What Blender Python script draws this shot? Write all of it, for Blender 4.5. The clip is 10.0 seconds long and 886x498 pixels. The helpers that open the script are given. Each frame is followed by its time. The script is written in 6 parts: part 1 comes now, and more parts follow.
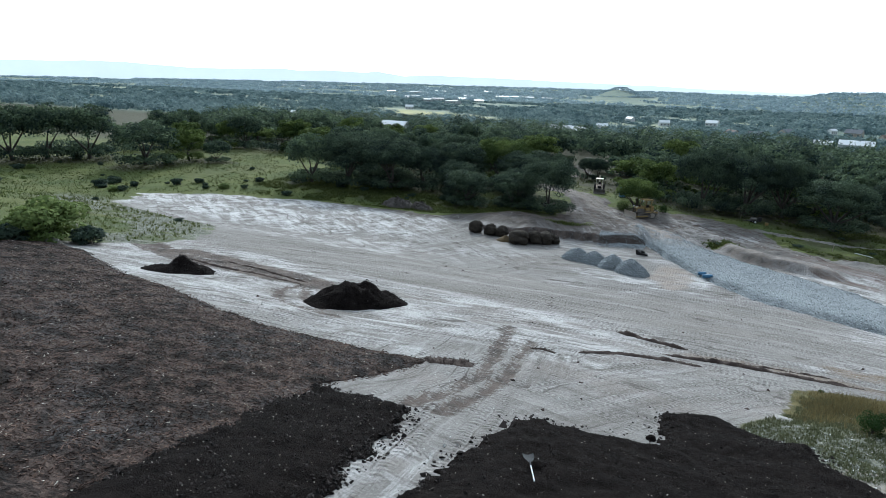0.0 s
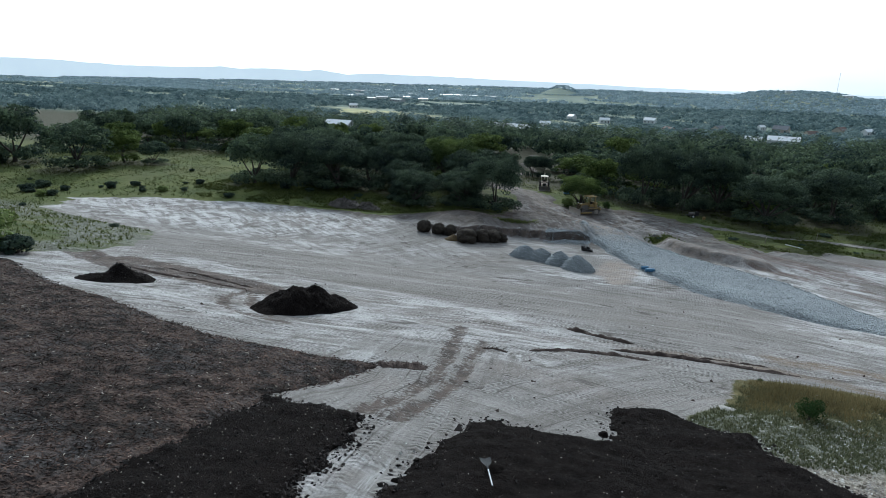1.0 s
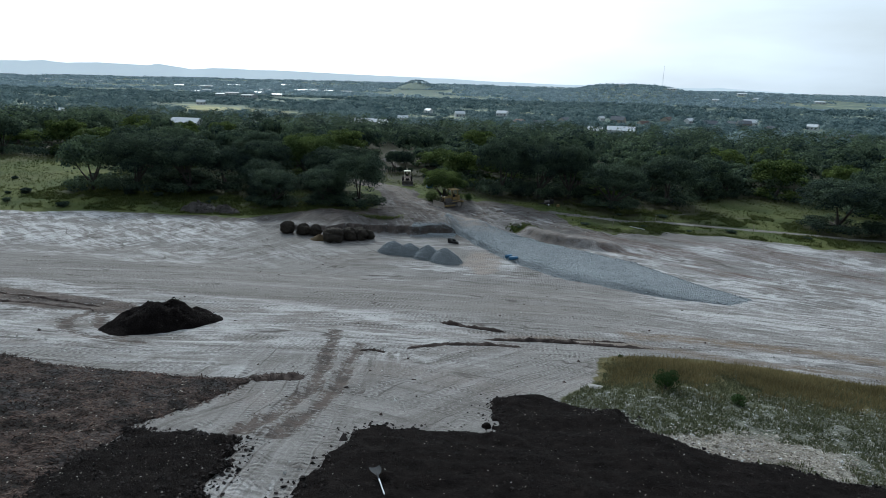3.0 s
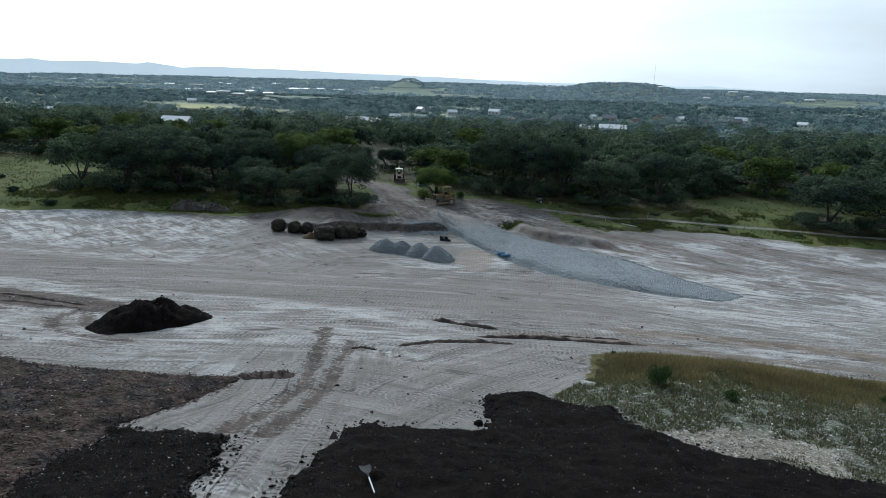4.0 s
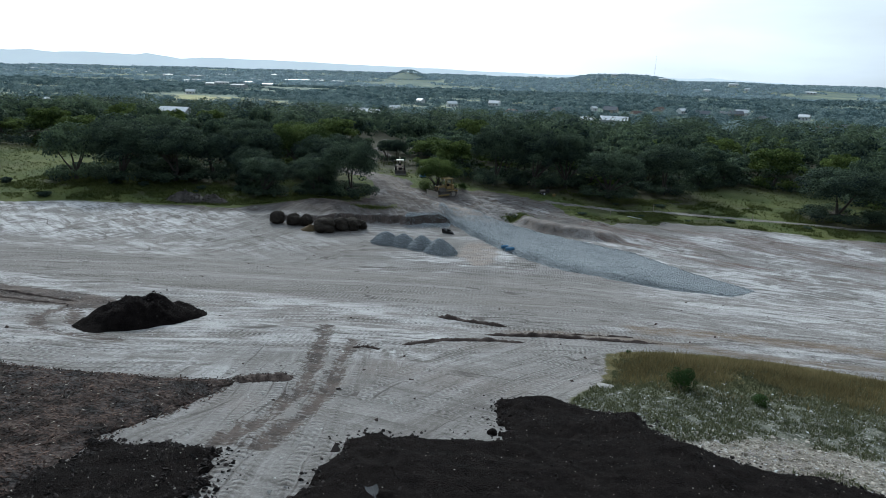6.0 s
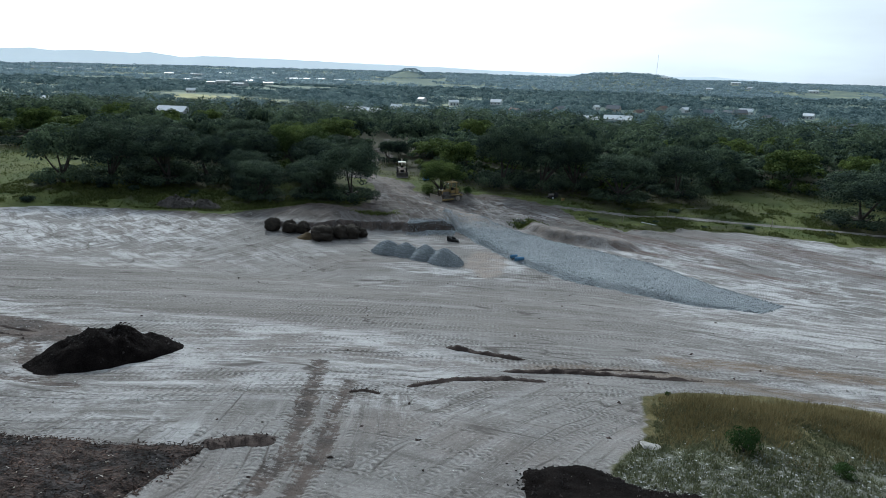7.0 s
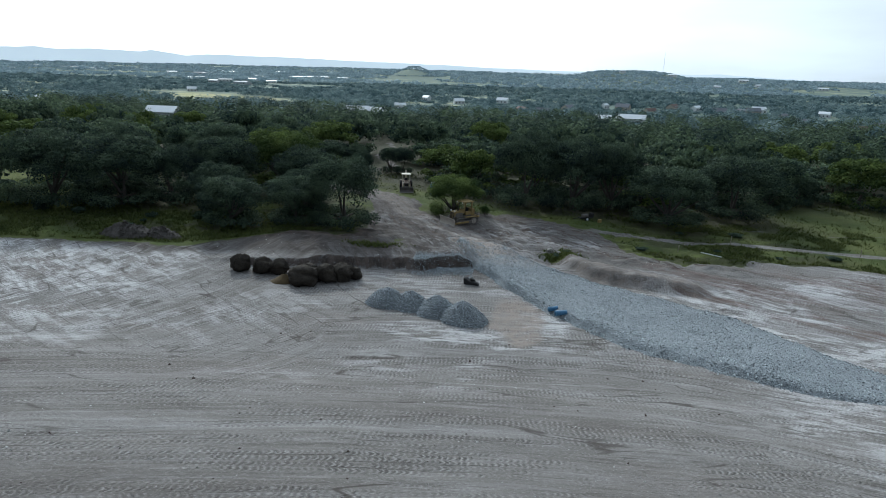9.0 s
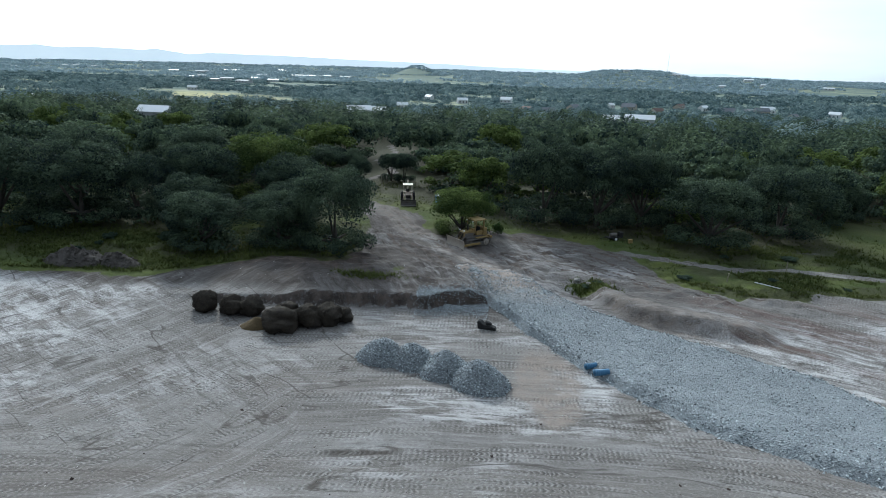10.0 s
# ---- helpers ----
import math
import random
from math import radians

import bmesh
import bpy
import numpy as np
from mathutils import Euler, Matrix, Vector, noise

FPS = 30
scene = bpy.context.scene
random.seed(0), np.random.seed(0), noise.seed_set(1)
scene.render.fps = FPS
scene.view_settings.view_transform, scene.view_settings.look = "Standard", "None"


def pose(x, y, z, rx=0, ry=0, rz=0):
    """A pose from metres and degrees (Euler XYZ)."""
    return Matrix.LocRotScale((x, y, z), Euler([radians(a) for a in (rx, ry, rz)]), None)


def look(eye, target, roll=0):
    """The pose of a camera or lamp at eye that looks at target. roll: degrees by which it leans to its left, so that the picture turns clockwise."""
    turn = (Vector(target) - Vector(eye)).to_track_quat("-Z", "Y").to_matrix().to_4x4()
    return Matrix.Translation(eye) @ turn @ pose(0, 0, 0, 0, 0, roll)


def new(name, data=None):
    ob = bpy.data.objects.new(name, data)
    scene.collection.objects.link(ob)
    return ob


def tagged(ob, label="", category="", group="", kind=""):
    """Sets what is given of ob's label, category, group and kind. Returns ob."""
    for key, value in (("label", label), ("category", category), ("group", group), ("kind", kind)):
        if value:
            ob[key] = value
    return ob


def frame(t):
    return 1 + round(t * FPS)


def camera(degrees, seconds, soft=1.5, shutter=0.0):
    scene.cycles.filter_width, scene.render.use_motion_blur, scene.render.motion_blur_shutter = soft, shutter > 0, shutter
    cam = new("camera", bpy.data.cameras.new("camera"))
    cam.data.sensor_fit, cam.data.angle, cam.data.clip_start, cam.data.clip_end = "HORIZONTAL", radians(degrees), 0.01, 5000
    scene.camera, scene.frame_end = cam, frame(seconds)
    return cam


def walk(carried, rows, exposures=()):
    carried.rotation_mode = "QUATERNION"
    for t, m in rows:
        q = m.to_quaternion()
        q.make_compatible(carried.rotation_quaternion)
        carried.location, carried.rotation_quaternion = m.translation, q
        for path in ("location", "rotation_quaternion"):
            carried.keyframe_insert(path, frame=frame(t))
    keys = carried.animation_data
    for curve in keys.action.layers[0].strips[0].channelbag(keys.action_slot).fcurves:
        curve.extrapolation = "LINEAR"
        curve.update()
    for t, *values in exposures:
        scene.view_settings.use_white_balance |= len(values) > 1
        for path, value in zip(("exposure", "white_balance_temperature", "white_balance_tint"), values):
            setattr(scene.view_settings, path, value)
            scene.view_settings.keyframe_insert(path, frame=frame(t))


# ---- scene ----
# ---- camera ----
cam = camera(70.2, 10.0, 0.6)
PATH = [
    (0, (2.205, 0.874, 20.795), (1.466, 2.66, 20.284), 1.8),
    (0.5, (1.968, 1.007, 20.854), (1.359, 2.843, 20.345), 1.8),
    (1, (1.978, 1.064, 20.922), (1.395, 2.907, 20.411), 1.8),
    (1.5, (1.951, 1.138, 20.969), (1.521, 3.023, 20.458), 1.7),
    (2, (1.764, 1.253, 21.008), (1.497, 3.169, 20.497), 1.6),
    (2.5, (1.604, 1.33, 21.039), (1.401, 3.253, 20.526), 1.6),
    (3, (1.558, 1.435, 21.04), (1.391, 3.36, 20.526), 1.6),
    (4.5, (1.611, 1.807, 20.685), (1.469, 3.732, 20.162), 1.6),
    (5, (1.555, 1.876, 20.548), (1.412, 3.799, 20.018), 1.7),
    (5.5, (1.385, 2.255, 20.463), (1.243, 4.177, 19.926), 1.7),
    (5.7, (1.266, 2.685, 20.447), (1.125, 4.605, 19.906), 1.7),
    (6.8, (0.334, 7.272, 20.362), (0.194, 9.192, 19.819), 1.7),
    (7, (0.166, 8.534, 20.388), (0.022, 10.453, 19.842), 1.7),
    (7.5, (-0.449, 12.325, 20.32), (-0.595, 14.243, 19.772), 1.7),
    (8, (-1.131, 16.758, 20.212), (-1.28, 18.676, 19.663), 1.7),
    (8.5, (-1.834, 21.708, 20.164), (-1.984, 23.625, 19.612), 1.7),
    (9, (-2.547, 27.174, 20.011), (-2.704, 29.09, 19.459), 1.6),
    (9.5, (-3.371, 33.097, 19.886), (-3.531, 35.012, 19.331), 1.7),
    (10, (-4.223, 39.273, 19.724), (-4.387, 41.188, 19.169), 1.7),
]
EXPOSURES = [(0, 0.32, 5720, 4), (0.6, 0.1, 5720, 4), (1.2, -0.1, 5720, 4), (2.5, -0.32, 5720, 4), (3.2, -0.32, 5720, 4), (5.0, -0.15, 5720, 4), (7.0, -0.15, 5720, 4), (8.5, -0.2, 5720, 4), (10, 0.08, 5720, 4)]
walk(cam, [(t, look(eye, target, roll)) for t, eye, target, roll in PATH], EXPOSURES)

# ---- world, sun ----
SUN_AZ, SUN_EL = -22.0, 31.0


def toward_sun():
    a, e = radians(SUN_AZ), radians(SUN_EL)
    return Vector((math.sin(a) * math.cos(e), math.cos(a) * math.cos(e), math.sin(e)))


def build_world():
    w = bpy.data.worlds.new("sky")
    w.use_nodes = True
    scene.world = w
    n, l = w.node_tree.nodes, w.node_tree.links
    n.clear()
    out = n.new("ShaderNodeOutputWorld")
    bg = n.new("ShaderNodeBackground")
    sky = n.new("ShaderNodeTexSky")
    sky.sky_type = "NISHITA"
    sky.sun_disc = False
    sky.sun_elevation = radians(SUN_EL)
    sky.sun_rotation = radians(SUN_AZ)
    sky.dust_density = 4.0
    sky.air_density = 1.0
    co = n.new("ShaderNodeTexCoord")
    # thin bright haze, thickest on the side of the sun
    dot = n.new("ShaderNodeVectorMath")
    dot.operation = "DOT_PRODUCT"
    dot.inputs[1].default_value = toward_sun()
    l.new(co.outputs["Generated"], dot.inputs[0])
    ramp = n.new("ShaderNodeMapRange")
    ramp.inputs["From Min"].default_value = -0.2
    ramp.inputs["From Max"].default_value = 0.95
    l.new(dot.outputs["Value"], ramp.inputs["Value"])
    power = n.new("ShaderNodeMath")
    power.operation = "POWER"
    power.inputs[1].default_value = 2.4
    l.new(ramp.outputs["Result"], power.inputs[0])
    glow = n.new("ShaderNodeMath")
    glow.operation = "MULTIPLY_ADD"
    glow.inputs[1].default_value = 19.5
    glow.inputs[2].default_value = 3.9
    l.new(power.outputs["Value"], glow.inputs[0])
    mp = n.new("ShaderNodeMapping")
    mp.inputs["Scale"].default_value = (2.0, 2.0, 9.0)
    l.new(co.outputs["Generated"], mp.inputs["Vector"])
    cl = n.new("ShaderNodeTexNoise")
    cl.inputs["Scale"].default_value = 1.6
    cl.inputs["Detail"].default_value = 6.0
    l.new(mp.outputs["Vector"], cl.inputs["Vector"])
    cr = n.new("ShaderNodeMapRange")
    cr.inputs["From Min"].default_value = 0.35
    cr.inputs["From Max"].default_value = 0.65
    cr.inputs["To Min"].default_value = 0.62
    cr.inputs["To Max"].default_value = 0.86
    l.new(cl.outputs["Fac"], cr.inputs["Value"])
    tint = n.new("ShaderNodeVectorMath")
    tint.operation = "SCALE"
    tint.inputs[0].default_value = (0.93, 1.0, 1.06)
    l.new(glow.outputs["Value"], tint.inputs["Scale"])
    mix = n.new("ShaderNodeMix")
    mix.data_type = "RGBA"
    l.new(cr.outputs["Result"], mix.inputs["Factor"])
    l.new(sky.outputs["Color"], mix.inputs["A"])
    l.new(tint.outputs["Vector"], mix.inputs["B"])
    l.new(mix.outputs["Result"], bg.inputs["Color"])
    bg.inputs["Strength"].default_value = 0.1
    l.new(bg.outputs["Background"], out.inputs["Surface"])


build_world()
sun = new("sun", bpy.data.lights.new("sun", "SUN"))
sun.data.energy, sun.data.angle, sun.data.color = 2.5, radians(3), (1.0, 0.95, 0.86)
sun.matrix_world = look(toward_sun() * 100, (0, 0, 0))

# ---- materials ----


class Mat:
    """A small builder of node materials."""

    def __init__(self, name, rough=0.9, metal=0.0, spec=0.3):
        self.m = bpy.data.materials.new(name)
        self.m.use_nodes = True
        self.n, self.l = self.m.node_tree.nodes, self.m.node_tree.links
        self.b = self.n["Principled BSDF"]
        self.b.inputs["Roughness"].default_value = rough
        self.b.inputs["Metallic"].default_value = metal
        self.b.inputs["Specular IOR Level"].default_value = spec
        self.geo = self.n.new("ShaderNodeNewGeometry")
        self.pos = self.geo.outputs["Position"]
        co = self.n.new("ShaderNodeTexCoord")
        self.obj = co.outputs["Object"]

    def map(self, scale, vec=None, turn=0.0):
        k = self.n.new("ShaderNodeMapping")
        k.inputs["Scale"].default_value = scale
        k.inputs["Rotation"].default_value = (0, 0, turn)
        self.l.new(vec or self.pos, k.inputs["Vector"])
        return k.outputs["Vector"]

    def noise(self, scale, detail=4, vec=None, rough=0.55, warp=0.0):
        k = self.n.new("ShaderNodeTexNoise")
        k.inputs["Scale"].default_value = scale
        k.inputs["Detail"].default_value = detail
        k.inputs["Roughness"].default_value = rough
        k.inputs["Distortion"].default_value = warp
        self.l.new(vec or self.pos, k.inputs["Vector"])
        return k.outputs["Fac"]

    def warped(self, scale, amount, vec=None):
        """Positions pushed about by a broad noise, so that streaks bend."""
        k = self.n.new("ShaderNodeTexNoise")
        k.inputs["Scale"].default_value = scale
        k.inputs["Detail"].default_value = 1.0
        self.l.new(vec or self.pos, k.inputs["Vector"])
        sub = self.n.new("ShaderNodeVectorMath")
        sub.operation = "MULTIPLY_ADD"
        self.l.new(k.outputs["Color"], sub.inputs[0])
        sub.inputs[1].default_value = amount
        self.l.new(vec or self.pos, sub.inputs[2])
        return sub.outputs["Vector"]

    def cells(self, scale, vec=None, out="Distance"):
        k = self.n.new("ShaderNodeTexVoronoi")
        k.inputs["Scale"].default_value = scale
        self.l.new(vec or self.pos, k.inputs["Vector"])
        return k.outputs[out]

    def span(self, v, a, b, c=0.0, d=1.0):
        k = self.n.new("ShaderNodeMapRange")
        for key, val in zip(("From Min", "From Max", "To Min", "To Max"), (a, b, c, d)):
            k.inputs[key].default_value = val
        self.l.new(v, k.inputs["Value"])
        return k.outputs["Result"]

    def calc(self, op, a, b):
        k = self.n.new("ShaderNodeMath")
        k.operation = op
        for i, v in enumerate((a, b)):
            if isinstance(v, (int, float)):
                k.inputs[i].default_value = v
            else:
                self.l.new(v, k.inputs[i])
        return k.outputs["Value"]

    def mix(self, f, a, b):
        k = self.n.new("ShaderNodeMix")
        k.data_type = "RGBA"
        for key, v in (("Factor", f), ("A", a), ("B", b)):
            if isinstance(v, tuple):
                k.inputs[key].default_value = (*v, 1)
            elif isinstance(v, (int, float)):
                k.inputs[key].default_value = v
            else:
                self.l.new(v, k.inputs[key])
        return k.outputs["Result"]

    def pair(self, a, b):
        """A vector from two attributes of the mesh."""
        k = self.n.new("ShaderNodeCombineXYZ")
        self.l.new(self.attr(a), k.inputs["X"])
        self.l.new(self.attr(b), k.inputs["Y"])
        return k.outputs["Vector"]

    def attr(self, name):
        k = self.n.new("ShaderNodeAttribute")
        k.attribute_name = name
        return k.outputs["Fac"]

    def island(self):
        return self.geo.outputs["Random Per Island"]

    def own(self):
        return self.n.new("ShaderNodeObjectInfo").outputs["Random"]

    def color(self, c):
        self.l.new(c, self.b.inputs["Base Color"])
        return self

    def rough(self, r):
        self.l.new(r, self.b.inputs["Roughness"])

    def bump(self, h, dist, strength=1.0):
        k = self.n.new("ShaderNodeBump")
        k.inputs["Distance"].default_value = dist
        k.inputs["Strength"].default_value = strength
        self.l.new(h, k.inputs["Height"])
        if self.b.inputs["Normal"].is_linked:
            self.l.new(self.b.inputs["Normal"].links[0].from_socket, k.inputs["Normal"])
        self.l.new(k.outputs["Normal"], self.b.inputs["Normal"])
        return self


def two_tone(name, a, b, scale, rough=0.9, bump=0.0, metal=0.0, spec=0.3, fine=8.0, local=False):
    """A surface of two close tones, mixed by broad and fine noise, with a fine relief."""
    k = Mat(name, rough, metal, spec)
    v = k.obj if local else k.pos
    broad = k.span(k.noise(scale, 5, v), 0.3, 0.7)
    small = k.span(k.noise(scale * fine, 5, v), 0.25, 0.75)
    k.color(k.mix(k.calc("ADD", k.calc("MULTIPLY", broad, 0.55), k.calc("MULTIPLY", small, 0.45)), a, b))
    if bump:
        k.bump(k.noise(scale * fine * 1.5, 6, v), bump)
    return k.m


def leafy(name, dark, light, glow=0.35):
    """Leaves: tones that vary from tree to tree and spray to spray, and let some light through."""
    k = Mat(name, 0.8, 0.0, 0.06)
    t = k.calc("ADD", k.calc("MULTIPLY", k.island(), 0.45), k.calc("MULTIPLY", k.own(), 0.25))
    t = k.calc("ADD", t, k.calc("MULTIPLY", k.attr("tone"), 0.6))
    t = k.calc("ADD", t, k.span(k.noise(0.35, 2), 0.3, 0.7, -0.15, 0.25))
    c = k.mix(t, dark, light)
    k.color(c)
    tr = k.n.new("ShaderNodeBsdfTranslucent")
    k.l.new(c, tr.inputs["Color"])
    mx = k.n.new("ShaderNodeMixShader")
    mx.inputs["Fac"].default_value = glow
    k.l.new(k.b.outputs["BSDF"], mx.inputs[1])
    k.l.new(tr.outputs["BSDF"], mx.inputs[2])
    k.l.new(mx.outputs["Shader"], k.n["Material Output"].inputs["Surface"])
    return k.m


def ground_material():
    k = Mat("caliche_and_turf", 0.95, 0, 0.15)
    grass, pale, brown, road = (k.attr(a) for a in ("grass", "pale", "brown", "road"))
    # scraped caliche: broad patches, and streaks along the way the machines went
    bent = k.warped(0.03, (3.0, 9.0, 0.0))
    dull = k.attr("dull")
    lane1, lane2 = k.pair("lane_u", "lane_v"), k.pair("pass_u", "pass_v")
    sway1, sway2 = k.warped(0.22, (0.0, 0.7, 0.0), lane1), k.warped(0.3, (0.0, 0.6, 0.0), lane2)
    mid = k.noise(0.22, 6, None, 0.65, 0.6)
    broad = k.span(k.noise(0.07, 5, k.map((0.6, 1.6, 1.0), bent), 0.6), 0.40, 0.60)
    dirt = k.mix(k.span(mid, 0.34, 0.66), (0.178, 0.168, 0.158), (0.275, 0.262, 0.249))
    dirt = k.mix(k.span(k.noise(0.08, 5, k.map((1, 2.0, 1)), 0.6), 0.50, 0.62, 0.0, 0.5), dirt, (0.193, 0.164, 0.147))
    dirt = k.mix(k.calc("MULTIPLY", dull, 0.8), dirt, k.mix(broad, (0.120, 0.108, 0.099), (0.179, 0.166, 0.153)))
    # broad passes of the blade, one paler, one darker than the next
    swath = k.noise(1.0, 3, k.map((0.025, 0.42, 1.0), sway1), 0.6)
    dirt = k.mix(k.span(swath, 0.52, 0.64, 0.0, 0.55), dirt, (0.132, 0.118, 0.107))
    dirt = k.mix(k.span(swath, 0.46, 0.36, 0.0, 0.45), dirt, (0.286, 0.276, 0.266))
    smear = k.noise(1.0, 8, k.map((0.15, 0.55, 1.0), sway2), 0.72, 0.9)
    patch_ = k.noise(0.16, 6, k.map((0.8, 1.3, 1.0), bent), 0.62, 1.2)
    smear = k.calc("ADD", k.calc("MULTIPLY", smear, 0.45), k.calc("ADD", k.calc("MULTIPLY", patch_, 0.35), k.calc("MULTIPLY", k.noise(0.9, 7, None, 0.75, 0.6), 0.2)))
    chalk = k.calc("MULTIPLY", k.span(smear, 0.475, 0.545), k.span(pale, 0.0, 1.0, 0.05, 1.0))
    dirt = k.mix(chalk, dirt, (0.557, 0.546, 0.544))
    chalk2 = k.calc("MULTIPLY", k.span(k.noise(1.0, 7, k.map((0.16, 1.5, 1.0), sway1), 0.75, 0.4), 0.53, 0.61), k.span(pale, 0.0, 1.0, 0.15, 0.95))
    dirt = k.mix(chalk2, dirt, (0.493, 0.484, 0.479))
    wet = k.calc("MULTIPLY", k.span(k.noise(1.0, 7, k.map((0.07, 0.9, 1.0), sway2), 0.7, 0.4), 0.545, 0.63), k.span(dull, 0.0, 1.0, 0.6, 0.35))
    dirt = k.mix(wet, dirt, (0.118, 0.105, 0.097))
    fine = k.noise(1.0, 7, k.map((0.12, 2.6, 1.0), sway1), 0.72)
    dirt = k.mix(k.span(fine, 0.55, 0.63, 0.0, 0.6), dirt, (0.104, 0.091, 0.083))
    dirt = k.mix(k.span(fine, 0.43, 0.36, 0.0, 0.4), dirt, (0.357, 0.343, 0.328))
    # lanes of crawler tracks with their herringbone cleats, along both ways
    loose = k.calc("SUBTRACT", 1.0, k.calc("MULTIPLY", road, 0.6))
    relief_ = None
    for vec, width, patch, seed in ((sway1, 0.60, (0.45, 0.54), 0.0), (sway2, 0.56, (0.52, 0.59), 40.0)):
        sep = k.n.new("ShaderNodeSeparateXYZ")
        k.l.new(vec, sep.inputs["Vector"])
        row = k.calc("FRACT", k.calc("MULTIPLY", sep.outputs["Y"], 1.0 / width), 0.0)
        row = k.calc("MULTIPLY", k.calc("ABSOLUTE", k.calc("SUBTRACT", row, 0.5), 0.0), 2.0)
        lane = k.span(k.calc("ADD", row, k.calc("MULTIPLY", k.noise(2.0, 3), 0.35)), 0.98, 0.74)
        where = k.span(k.noise(1.0, 4, k.map((0.07, 0.6, 1.0 + seed), vec), 0.65), *patch)
        lane = k.calc("MULTIPLY", k.calc("MULTIPLY", lane, where), loose)
        cleat = k.calc("SINE", k.calc("ADD", k.calc("ADD", k.calc("MULTIPLY", sep.outputs["X"], 21.0), k.calc("MULTIPLY", row, 3.4)), k.calc("MULTIPLY", k.noise(0.8, 3), 13.0)), 0.0)
        worn = k.span(k.noise(1.3, 4), 0.36, 0.58, 0.12, 1.0)
        dirt = k.mix(k.calc("MULTIPLY", k.calc("MULTIPLY", lane, worn), k.span(cleat, 0.1, 0.9, 0.0, 0.5)), dirt, (0.096, 0.085, 0.078))
        dirt = k.mix(k.calc("MULTIPLY", k.calc("MULTIPLY", lane, worn), k.span(cleat, -0.3, -0.95, 0.0, 0.38)), dirt, (0.386, 0.371, 0.355))
        rim = k.calc("MULTIPLY", k.calc("MULTIPLY", k.span(row, 0.80, 0.97), where), k.span(k.noise(1.0, 4, k.map((0.2, 0.9, 1.0), vec)), 0.45, 0.6, 0.0, 0.85))
        dirt = k.mix(k.calc("MULTIPLY", rim, loose), dirt, (0.093, 0.081, 0.073))
        h = k.calc("SUBTRACT", k.calc("MULTIPLY", k.calc("MULTIPLY", cleat, lane), worn), k.calc("MULTIPLY", rim, 1.0))
        relief_ = h if relief_ is None else k.calc("ADD", relief_, h)
    # crumbs and grit at hand's breadth, in drifts
    drift = k.span(k.noise(0.35, 5, k.map((0.7, 1.4, 1.0), bent), 0.65), 0.42, 0.60)
    crumb = k.noise(3.2, 8, k.map((0.8, 1.5, 1.2)), 0.8)
    dirt = k.mix(k.calc("MULTIPLY", k.span(crumb, 0.54, 0.62, 0.0, 0.6), drift), dirt, (0.100, 0.089, 0.081))
    speck = k.noise(7.0, 5, k.map((0.9, 1.4, 1.2)), 0.8)
    dirt = k.mix(k.calc("MULTIPLY", k.span(speck, 0.54, 0.64, 0.0, 0.5), k.span(drift, 0, 1, 0.25, 1.0)), dirt, (0.089, 0.080, 0.073))
    dirt = k.mix(k.calc("MULTIPLY", k.span(speck, 0.45, 0.37, 0.0, 0.4), loose), dirt, (0.414, 0.399, 0.382))
    # thin dark cracks and wheel lines
    for vec, seed in ((lane1, 0.0), (lane2, 30.0)):
        line = k.calc("ABSOLUTE", k.calc("SUBTRACT", k.noise(1.0, 3, k.map((0.035, 0.16, 1.0 + seed), vec), 0.5), 0.5), 0.0)
        keep = k.span(k.noise(0.3, 3), 0.47, 0.57, 0.0, 0.7)
        dirt = k.mix(k.calc("MULTIPLY", k.span(line, 0.007, 0.002), keep), dirt, (0.079, 0.069, 0.061))
    dirt = k.mix(k.calc("MULTIPLY", road, k.span(k.noise(1.0, 7, k.map((0.2, 0.9, 1), sway1), 0.7, 1.0), 0.40, 0.60, 0.65, 0.98)), dirt, (0.052, 0.043, 0.039))
    # soil dragged over the caliche: crisp torn edges, streaks along the lane
    torn = k.calc("ADD", k.calc("MULTIPLY", k.noise(3.0, 6, k.map((0.8, 1.4, 1.0)), 0.75), 0.6), k.calc("MULTIPLY", k.noise(1.0, 7, k.map((0.3, 3.0, 1.0), sway1), 0.7), 0.4))
    ragged = k.calc("MULTIPLY", k.calc("SUBTRACT", torn, 0.5), 4.2)
    smudge = k.span(k.calc("ADD", brown, ragged), 0.36, 0.66)
    dirt = k.mix(k.calc("MULTIPLY", smudge, k.span(brown, 0.0, 0.15, 0.0, 0.92)), dirt, k.mix(k.span(k.noise(0.9, 6, None, 0.7), 0.4, 0.6), (0.055, 0.044, 0.039), (0.115, 0.09, 0.076)))
    tan = k.calc("MULTIPLY", k.attr("tan"), k.span(k.noise(2.0, 7, k.map((0.5, 1.6, 1.0)), 0.75), 0.40, 0.56, 0.35, 0.95))
    dirt = k.mix(tan, dirt, (0.171, 0.127, 0.092))
    dirt = k.mix(k.calc("MULTIPLY", k.attr("red"), k.span(k.noise(1.0, 6, k.map((0.25, 1.6, 1), sway1), 0.7), 0.40, 0.56, 0.1, 0.95)), dirt, (0.118, 0.069, 0.056))
    dirt = k.mix(k.calc("MULTIPLY", k.attr("beige"), k.span(k.noise(0.9, 6, None, 0.7), 0.38, 0.58, 0.3, 0.85)), dirt, (0.286, 0.241, 0.208))
    # turf and litter; the litter's dark tone also paints tree shade
    g1 = k.mix(k.span(k.noise(0.12, 5), 0.35, 0.65), (0.054, 0.077, 0.02), (0.114, 0.13, 0.035))
